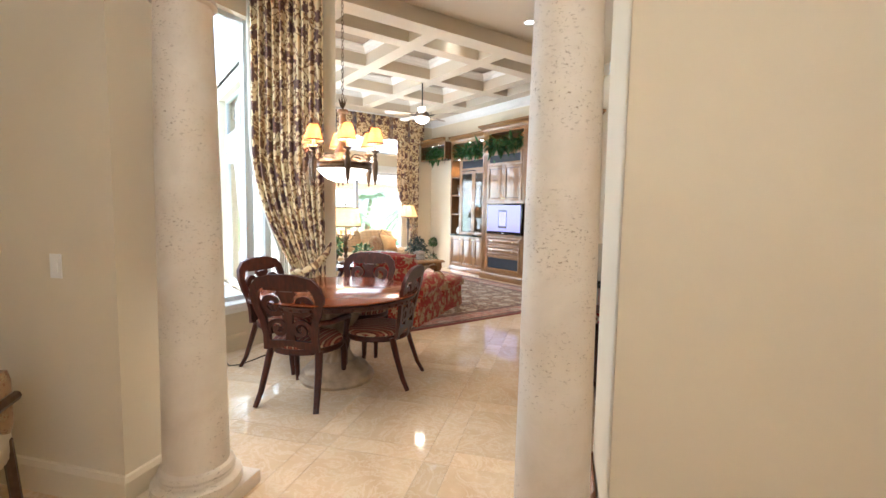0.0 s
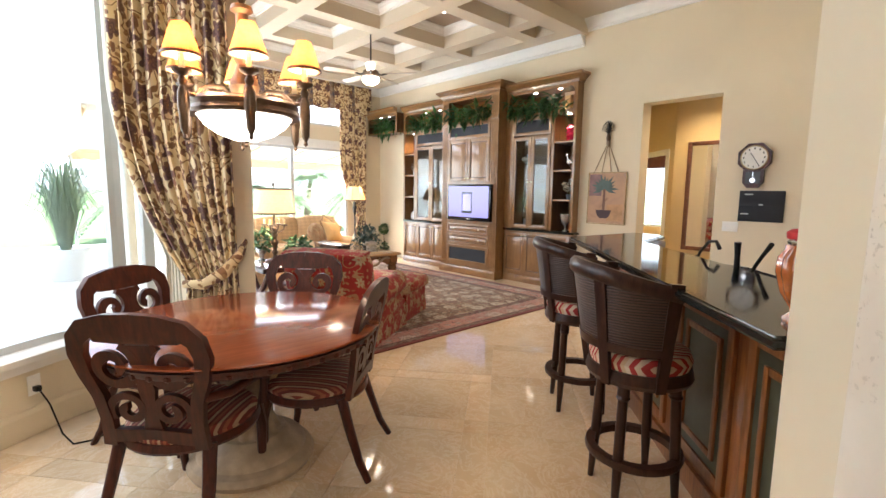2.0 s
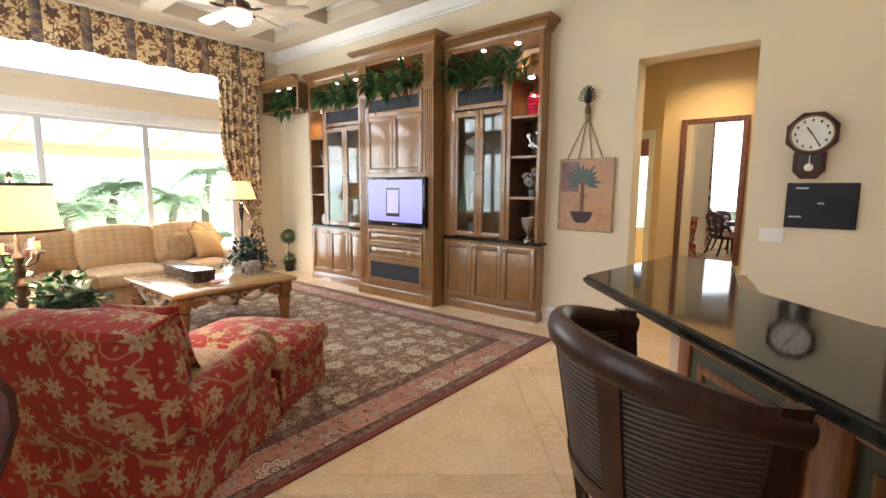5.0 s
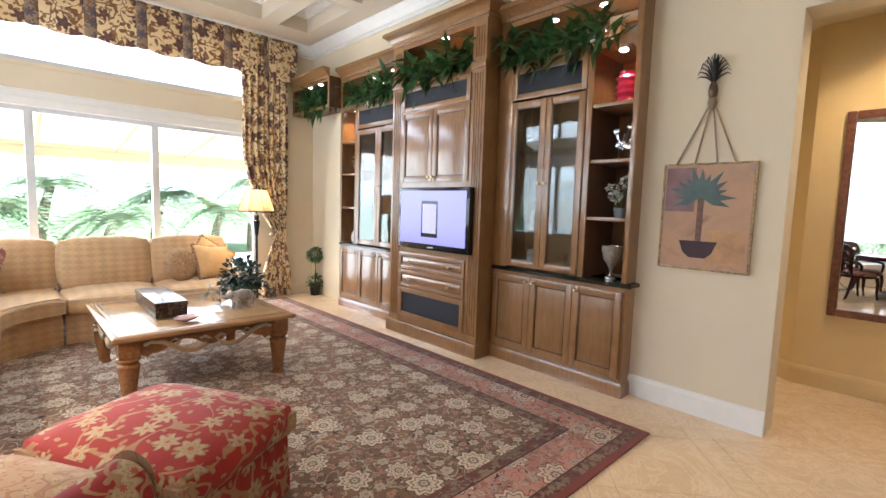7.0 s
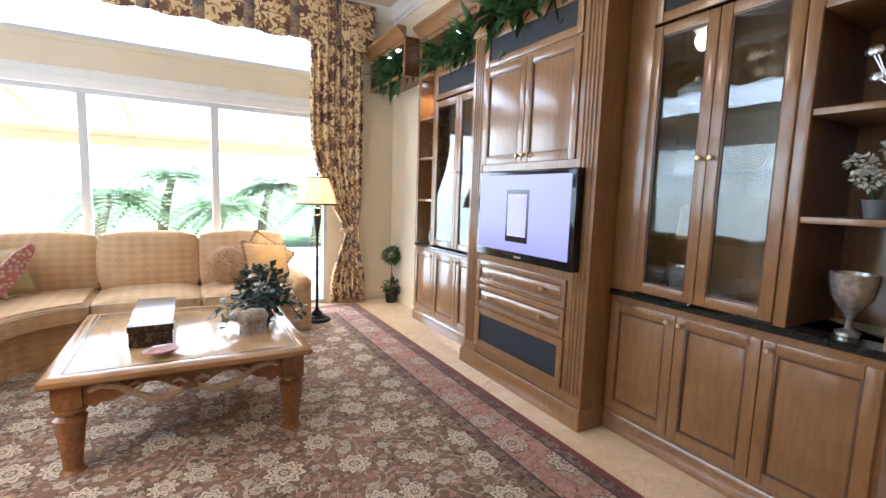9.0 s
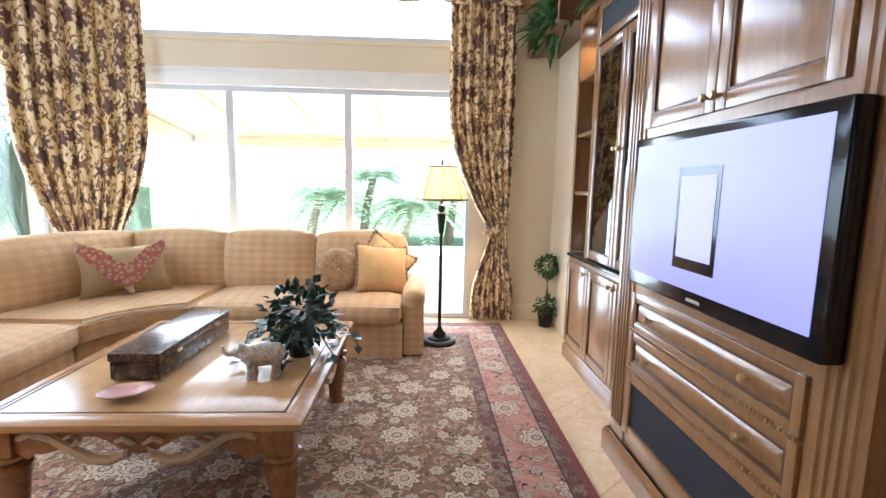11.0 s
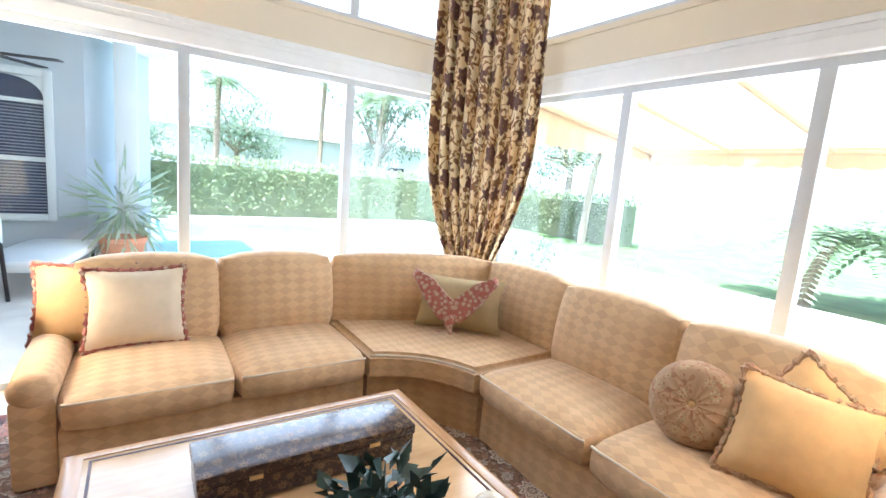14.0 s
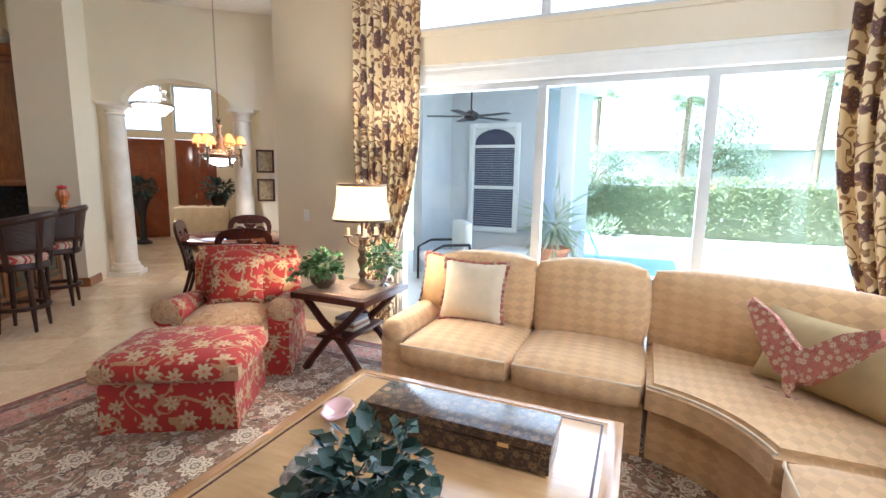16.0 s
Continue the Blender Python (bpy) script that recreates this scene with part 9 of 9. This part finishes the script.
def hedge(x0, x1, y0, y1, z1, count, seed, label):
    rng = random.Random(seed)
    bm = bmesh.new()
    for _ in range(count):
        f = rng.random()
        x, y = rng.uniform(x0, x1), rng.uniform(y0, y1)
        z = z1 * rng.random() ** 0.6
        if f < 0.5:
            if x1 - x0 < y1 - y0:
                x = x1 + rng.uniform(-0.2, 0.12) * (0.6 + 0.4 * math.sin(y * 3))
            else:
                y = y0 + rng.uniform(-0.12, 0.2)
        elif f < 0.75:
            z = z1 + rng.uniform(-0.12, 0.12)
        leaf(bm, Vector((x, y, z)), Vector((rng.uniform(-0.3, 1), rng.uniform(-1, 1), rng.uniform(-0.4, 0.8))), Vector((0, 0, 1)), rng.uniform(0.10, 0.2), rng.uniform(0.06, 0.11), 0.15)
    bx(bm, x0 + 0.15, x1 - 0.15, y0 + 0.15, y1 - 0.15, 0, z1 - 0.15)
    ob = solo("hedge", bm, M_HEDGE, pose(0, 0, -0.14), label, "hedge", smooth=None)
    ob["kind"] = "stuff"
    return ob


hedge(-10.6, -9.4, 2.0, 22.0, 1.75, 9000, 5, "clipped leafy green hedge behind the pool")
hedge(-9.0, -3.6, 19.6, 20.8, 1.5, 2200, 6, "leafy green hedge at the end of the garden")
bsh = bmesh.new()
rng = random.Random(9)
for (x, y, r) in ((-8.6, 7.0, 0.7), (-8.2, 5.9, 0.6), (-8.9, 4.6, 0.8)):
    for _ in range(500):
        d_ = Vector((rng.gauss(0, 1), rng.gauss(0, 1), abs(rng.gauss(0, 1)))).normalized()
        leaf(bsh, Vector((x, y, 0)) + d_ * r * rng.uniform(0.5, 1), d_ + Vector((rng.uniform(-0.6, 0.6), rng.uniform(-0.6, 0.6), 0.2)), Vector((0, 0, 1)), 0.16, 0.07)
sb = solo("shrubs", bsh, M_PALM, pose(0, 0, -0.1), "loose green shrubs before the hedge", "shrubs", smooth=None)
sb["kind"] = "stuff"

pool = solo("swimming_pool", prism(bmesh.new(), [(-7.6, 6.4), (-4.2, 6.0), (-2.6, 7.4), (-2.4, 10.2), (-3.6, 12.4), (-6.8, 12.6), (-8.2, 10.0)], -0.019, -0.012), plain("pool_water", (0.22, 0.46, 0.52), 0.12, var=0.1, scale=1.2, bump=0.25, grain=6), pose(0, 0, 0), "pale turquoise swimming pool set in the paving", "pool", smooth=None)
structure("pool_coping", moulding(bmesh.new(), [(-7.6, 6.4), (-4.2, 6.0), (-2.6, 7.4), (-2.4, 10.2), (-3.6, 12.4), (-6.8, 12.6), (-8.2, 10.0)], [(-0.02, -0.02), (0.3, -0.02), (0.3, 0.03), (-0.02, 0.03)], True), plain("coping_stone", (0.50, 0.47, 0.42), 0.6, var=0.1), "pale stone coping round the pool", "coping")
solo("pool_rail", tube(bmesh.new(), [(-2.9, 7.0, -0.02), (-2.9, 7.0, 0.55), (-3.1, 7.05, 0.66), (-3.5, 7.15, 0.6), (-4.1, 7.3, 0.1)], 0.022, 8), M_SILVER, pose(0, 0, 0), "white curved handrail at the pool", "handrail")
nb = thing("neighbour_house", pose(-19.0, 12.0, -0.14), "pale stucco neighbouring house behind the hedge", "house")
part("wall", boxed(-4, 0, -9, 12, 0, 3.2), M_PLASTER, nb)
part("roof", prism(bmesh.new(), [(-4.6, -9.6), (0.6, -9.6), (0.6, 12.6), (-4.6, 12.6)], 3.2, 3.5), plain("roof_tile", (0.5, 0.5, 0.5), 0.8, var=0.2), nb)
for y in (7.5,):
    wv = part("window", boxed(-0.02, 0.02, y - 0.6, y + 0.6, 1.0, 2.2), M_BLACKG, nb)
    part("frame", rotated(frame_ring(bmesh.new(), -0.65, 0.65, 0.95, 2.25, 0.07, -0.05, 0.0, 0), Matrix.Translation((0.0, y, 0)) @ Matrix.Rotation(radians(90), 4, "Z")), M_FRAME, wv)

gp = thing("spiky_plant", pose(0.9, 10.35, -0.02), "tall grassy plant in a pale pot on the patio", "plant")
part("pot", lathe(bmesh.new(), [(0.2, 0), (0.3, 0.45), (0.33, 0.5), (0.3, 0.5), (0, 0.45)], 24), M_PLASTER, gp)
rng = random.Random(77)
blades = bmesh.new()
for k in range(190):
    a, up, out_ = rng.uniform(0, 6.3), rng.uniform(0.7, 1.35), rng.uniform(0.2, 0.6)
    c, s_ = math.cos(a), math.sin(a)
    tube(blades, [(0.06 * c, 0.06 * s_, 0.48), (0.45 * out_ * c, 0.45 * out_ * s_, 0.5 + up * 0.8), (0.8 * out_ * c, 0.8 * out_ * s_, 0.5 + up), (1.15 * out_ * c, 1.15 * out_ * s_, 0.45 + up * 0.7)], [0.012, 0.012, 0.009, 0.001], 4, 0.3)
part("blades", blades, M_PALM, gp)
for i, (x, y, r) in enumerate(((-1.6, 12.2, 0.55), (-0.5, 12.8, 0.5), (-2.8, 12.9, 0.6))):
    sh_ = thing("shrub", pose(x, y, -0.02), "low leafy shrub at the edge of the patio", "shrub", "low patio shrubs")
    part("stems", tube(bmesh.new(), [(0, 0, 0), (0.02, 0, r * 0.5)], 0.03, 6), M_BARK, sh_)
    part("leaves", foliage((0, 0, r * 0.7), (r, r, r * 0.7), 420, 0.14, 0.07, 300 + i, 0.4), M_TREE, sh_)

# awning over the north patio
def awning_cloth():
    m, n, l, b = nodes_of("awning_cloth")
    v = coords(n, l)
    r = ramp(n, [(0.3, (0.78, 0.70, 0.60)), (0.7, (0.84, 0.77, 0.67))])
    l.new(noisy(n, l, v, 2, 3), r.inputs[0])
    l.new(r.outputs[0], b.inputs["Base Color"])
    b.inputs["Roughness"].default_value = 0.85
    t, mx = n.new("ShaderNodeBsdfTranslucent"), n.new("ShaderNodeMixShader")
    l.new(r.outputs[0], t.inputs[0])
    mx.inputs[0].default_value = 0.6
    l.new(b.outputs[0], mx.inputs[1])
    l.new(t.outputs[0], mx.inputs[2])
    l.new(mx.outputs[0], n["Material Output"].inputs[0])
    return m


M_AWN = awning_cloth()
# deeper orange-tan puts the backlit, shaded look of edge and rafters into colour
M_AWN_SHADED = plain("shaded_awning_cloth", (0.74, 0.55, 0.36), 0.85, var=0.08, bump=0.1)
aw = thing("awning", pose(0, 0, 0), "tan canvas awning over the patio with scalloped edge", "awning")
AX0, AX1, AY0, AY1, AZ0, AZ1 = 1.2, 9.0, 10.05, 13.4, 2.72, 2.26
part("canopy", rotated(boxed(AX0, AX1, 0, math.hypot(AY1 - AY0, AZ1 - AZ0), -0.004, 0.004), Matrix.Translation((0, AY0, AZ0)) @ Matrix.Rotation(math.atan2(AZ1 - AZ0, AY1 - AY0), 4, "X")), M_AWN, aw, smooth=None)
for i in range(8):
    x = AX0 + 0.04 + (AX1 - AX0 - 0.08) * i / 7
    part("rafter", tube(bmesh.new(), [(x, AY0, AZ0 - 0.06), (x, AY1, AZ1 - 0.06)], 0.028, 8), M_AWN_SHADED, aw)
part("front_beam", tube(bmesh.new(), [(AX0, AY1, AZ1 - 0.06), (AX1, AY1, AZ1 - 0.06)], 0.03, 8), M_AWN_SHADED, aw)


def scallop(a, b, z1s, z0, mat):
    bm = bmesh.new()
    a, b = Vector(a), Vector(b)
    n = int((b - a).length / 0.03)
    rows = []
    for i in range(n + 1):
        t = i / n
        p = a.lerp(b, t)
        zt = z1s[0] + (z1s[1] - z1s[0]) * t
        rows.append([bm.verts.new((p.x, p.y, zt)), bm.verts.new((p.x, p.y, z0 - 0.03 * abs(math.sin(i * 0.35))))])
    for r, s in zip(rows, rows[1:]):
        bm.faces.new((r[0], s[0], s[1], r[1]))
    ob = part("valance", bm, mat, aw, "scalloped canvas edge", smooth=None)
    ob.modifiers.new("cloth", "SOLIDIFY").thickness = 0.004


scallop((AX0, AY1, 0), (AX1, AY1, 0), (AZ1, AZ1), AZ1 - 0.22, M_AWN_SHADED)
scallop((AX0, AY0, 0), (AX0, AY1, 0), (AZ0, AZ1), AZ1 - 0.16, M_AWN_SHADED)
for x in (AX0 + 0.05, AX1 - 0.05):
    part("post", tube(bmesh.new(), [(x, AY1, -0.02), (x, AY1, AZ1 - 0.06)], 0.03, 8), M_FRAME, aw)

# covered patio beside the pool doors, seen through the glass
ln_ = bmesh.new()
bx(ln_, -2.62, -2.45, 4.5, 5.15, -0.02, 3.2), bx(ln_, -2.62, -2.45, 5.15, 6.01, -0.02, 0.62), bx(ln_, -2.62, -2.45, 5.15, 6.01, 2.46, 3.2), bx(ln_, -2.62, -2.45, 6.01, 6.36, -0.02, 3.2)
bx(ln_, -2.45, -1.25, 4.6, 4.75, -0.02, 3.2)
prism(ln_, [(-2.45, 6.36), (-3.4, 7.1), (-3.5, 7.0), (-2.62, 6.3)], -0.02, 3.2)
# darker copy of the stucco: the covered patio's dimness is in its colour
structure("wall_patio", ln_, plain("dimmed_stucco", (0.44, 0.46, 0.48), 0.85, var=0.05, scale=3, bump=0.25, grain=90), "pale grey stucco patio wall", "wall")
structure("ceiling_patio", boxed(-3.5, -0.35, 4.5, 7.3, 3.05, 3.15), M_PLASTER, "pale patio ceiling", "ceiling")
solo("patio_column", boxed(-2.62, -2.38, 6.68, 6.94, -0.02, 3.05, 0.01), M_FRAME, pose(0, 0, 0), "square white patio column", "column")
wp = tagged(new("window_patio"), "tall arched patio window with white shutters", "window", kind="structure")
wp.matrix_world = pose(-2.45, 5.58, 0, 0, 0, 90)
part("window_frame", frame_ring(bmesh.new(), -0.46, 0.46, 0.6, 2.5, 0.09, -0.05, 0.02, 0.006), M_FRAME, wp)
part("transom_bar", boxed(-0.37, 0.37, -0.03, 0.02, 1.36, 1.42), M_FRAME, wp)
part("transom_bar", boxed(-0.37, 0.37, -0.03, 0.02, 2.08, 2.13), M_FRAME, wp)
arch_ = bmesh.new()
for sg in (-1, 1):
    pts = [(sg * 0.37, 2.41), (sg * 0.37, 2.16)] + [(sg * 0.37 * math.cos(t * math.pi / 16), 2.16 + 0.24 * math.sin(t * math.pi / 16)) for t in range(1, 9)]
    f_, g_ = [arch_.verts.new((x, -0.03, z)) for x, z in pts], [arch_.verts.new((x, 0.01, z)) for x, z in pts]
    arch_.faces.new(f_), arch_.faces.new(g_[::-1])
    for i in range(len(pts)):
        j = (i + 1) % len(pts)
        arch_.faces.new((f_[i], g_[i], g_[j], f_[j]))
part("arch", arch_, M_FRAME, wp)
part("pane", boxed(-0.38, 0.38, 0.03, 0.04, 0.65, 2.45), plain("dark_pane", (0.05, 0.06, 0.11), 0.05), wp, smooth=None)
for i in range(34):
    part("slat", boxed(-0.36, 0.36, 0.005, 0.02, 0.72 + i * 0.04, 0.735 + i * 0.04), plain("shutter_grey", (0.2, 0.22, 0.28), 0.5) if i == 0 else bpy.data.materials["shutter_grey"], wp)
pf = thing("ceiling_fan", pose(-0.75, 5.74, 0), "dark patio ceiling fan", "ceiling fan")
part("rod", lathe(bmesh.new(), [(0.012, 2.45), (0.012, 3.05)], 8), M_IRON, pf)
part("motor", lathe(bmesh.new(), [(0.05, 2.33), (0.1, 2.36), (0.1, 2.43), (0.04, 2.47)], 20), M_IRON, pf)
for k in range(5):
    part("blade", rotated(boxed(0.12, 0.62, -0.06, 0.06, 2.38, 2.39), Matrix.Rotation(radians(72 * k), 4, "Z")), M_IRON, pf)
pc = thing("patio_chair", pose(-0.75, 5.35, -0.02, 0, 0, 40), "white cushioned patio chair with dark arms", "chair")
part("seat", soft_block(-0.3, 0.3, -0.3, 0.3, 0.3, 0.46, 0.05, 0.02, 3), M_FRAME, pc)
part("back", soft_block(-0.3, 0.3, 0.22, 0.36, 0.42, 0.92, 0.05, 0.02, 3), M_FRAME, pc)
for s in (-1, 1):
    part("arm", tube(bmesh.new(), [(s * 0.33, 0.3, 0.6), (s * 0.34, -0.1, 0.6), (s * 0.33, -0.3, 0.5), (s * 0.33, -0.3, 0.0)], 0.02, 8), M_IRON, pc)
    part("leg", tube(bmesh.new(), [(s * 0.33, 0.3, 0.6), (s * 0.33, 0.34, 0.0)], 0.02, 8), M_IRON, pc)
lg = thing("patio_lounger", pose(-1.5, 6.0, -0.02, 0, 0, 80), "white cushioned patio lounger", "lounger")
part("cushion", soft_block(-0.35, 0.35, -0.8, 0.8, 0.28, 0.42, 0.05, 0.02, 4), M_FRAME, lg)
for s in (-1, 1):
    for y in (-0.7, 0.7):
        part("leg", tube(bmesh.new(), [(s * 0.3, y, 0.3), (s * 0.3, y, 0.0)], 0.02, 8), M_IRON, lg)
for (x, y, r) in ((-2.0, 6.75, 0.26),):
    tp_ = thing("planter", pose(x, y, -0.02), "terracotta planter with spiky green leaves", "planter", "terracotta planters")
    part("pot", lathe(bmesh.new(), [(r * 0.7, 0), (r, 0.4), (r * 1.08, 0.42), (r * 1.08, 0.48), (r * 0.95, 0.48), (0, 0.42)], 28), M_TERRA, tp_)
    part("leaves", foliage((0, 0, 0.85), (0.42, 0.42, 0.5), 170, 0.45, 0.05, int(x * 10) + 100, 0.1, 0.2), M_PALM, tp_)

# ---- floor tiles: large squares framed by narrow strips, laid on the diagonal ----
BIG, STRIP, JOINT = 0.60, 0.15, 0.0025


def tile_mesh(w, h):
    bm = boxed(JOINT / 2, w - JOINT / 2, JOINT / 2, h - JOINT / 2, -0.01, 0.0)
    me = bpy.data.meshes.new("tile")
    bmesh.ops.recalc_face_normals(bm, faces=bm.faces[:])
    bm.to_mesh(me)
    bm.free()
    me.materials.append(M_TILE)
    return me


kinds = [(0, 0, tile_mesh(BIG, BIG)), (BIG, 0, tile_mesh(STRIP, BIG)), (0, BIG, tile_mesh(BIG, STRIP)), (BIG, BIG, tile_mesh(STRIP, STRIP))]
cell = BIG + STRIP
tile_rot = Matrix.Rotation(radians(40), 4, "Z")


def inside_plan(x, y):
    if 1.6 < x < 6.6 and -0.2 < y < 9.9:
        return True
    if -2.6 < x <= 1.6 and -1.6 < y < 4.3 and y - 4.3 < (x + 0.2) * 0.9:
        return True
    return False


PLAN = [(-6, -7), (9.5, -7), (9.5, 9.9), (1.55, 9.9), (1.55, 5.95), (1.25, 5.0), (-0.2, 4.3), (-1.0, 3.4), (-6, 3.4)]


def on_floor(x, y):
    """Whether a point lies on the indoor floor."""
    odd = False
    for (x0, y0), (x1, y1) in zip(PLAN, PLAN[1:] + PLAN[:1]):
        if (y0 > y) != (y1 > y) and x < x0 + (x1 - x0) * (y - y0) / (y1 - y0):
            odd = not odd
    return odd


rest = bmesh.new()
placed = 0
for i in range(-18, 22):
    for j in range(-12, 22):
        c = tile_rot @ Vector((i * cell + 0.3, j * cell + 0.3, 0))
        if not (-5.5 < c.x < 9.2 and -6 < c.y < 10.4):
            continue
        covered = RX0 + 0.9 < c.x < RX1 - 0.6 and RY0 + 0.9 < c.y < RY1 - 0.5
        near = inside_plan(c.x, c.y) and not covered
        for dx, dy, me in kinds:
            p = tile_rot @ Vector((i * cell + dx, j * cell + dy, 0))
            mid = tile_rot @ Vector((i * cell + dx + (BIG if dx == 0 else STRIP) / 2, j * cell + dy + (BIG if dy == 0 else STRIP) / 2, 0))
            if not on_floor(mid.x, mid.y):
                continue
            if near and placed < 300:
                ob = new("tile", me)
                ob.parent = floor_slab
                ob.matrix_world = Matrix.Translation(p) @ tile_rot
                placed += 1
            else:
                w, h = (BIG if dx == 0 else STRIP), (BIG if dy == 0 else STRIP)
                b0 = len(rest.verts)
                vs = [rest.verts.new(tile_rot @ Vector((i * cell + dx + a, j * cell + dy + b_, z))) for z in (-0.01, 0.0) for a, b_ in ((JOINT / 2, JOINT / 2), (w - JOINT / 2, JOINT / 2), (w - JOINT / 2, h - JOINT / 2), (JOINT / 2, h - JOINT / 2))]
                rest.faces.new(vs[4:])
                for k in range(4):
                    rest.faces.new((vs[k], vs[(k + 1) % 4], vs[4 + (k + 1) % 4], vs[4 + k]))
far = mesh_object("far_tiles", rest, M_TILE)
far.parent = floor_slab
far["kind"] = "stuff"
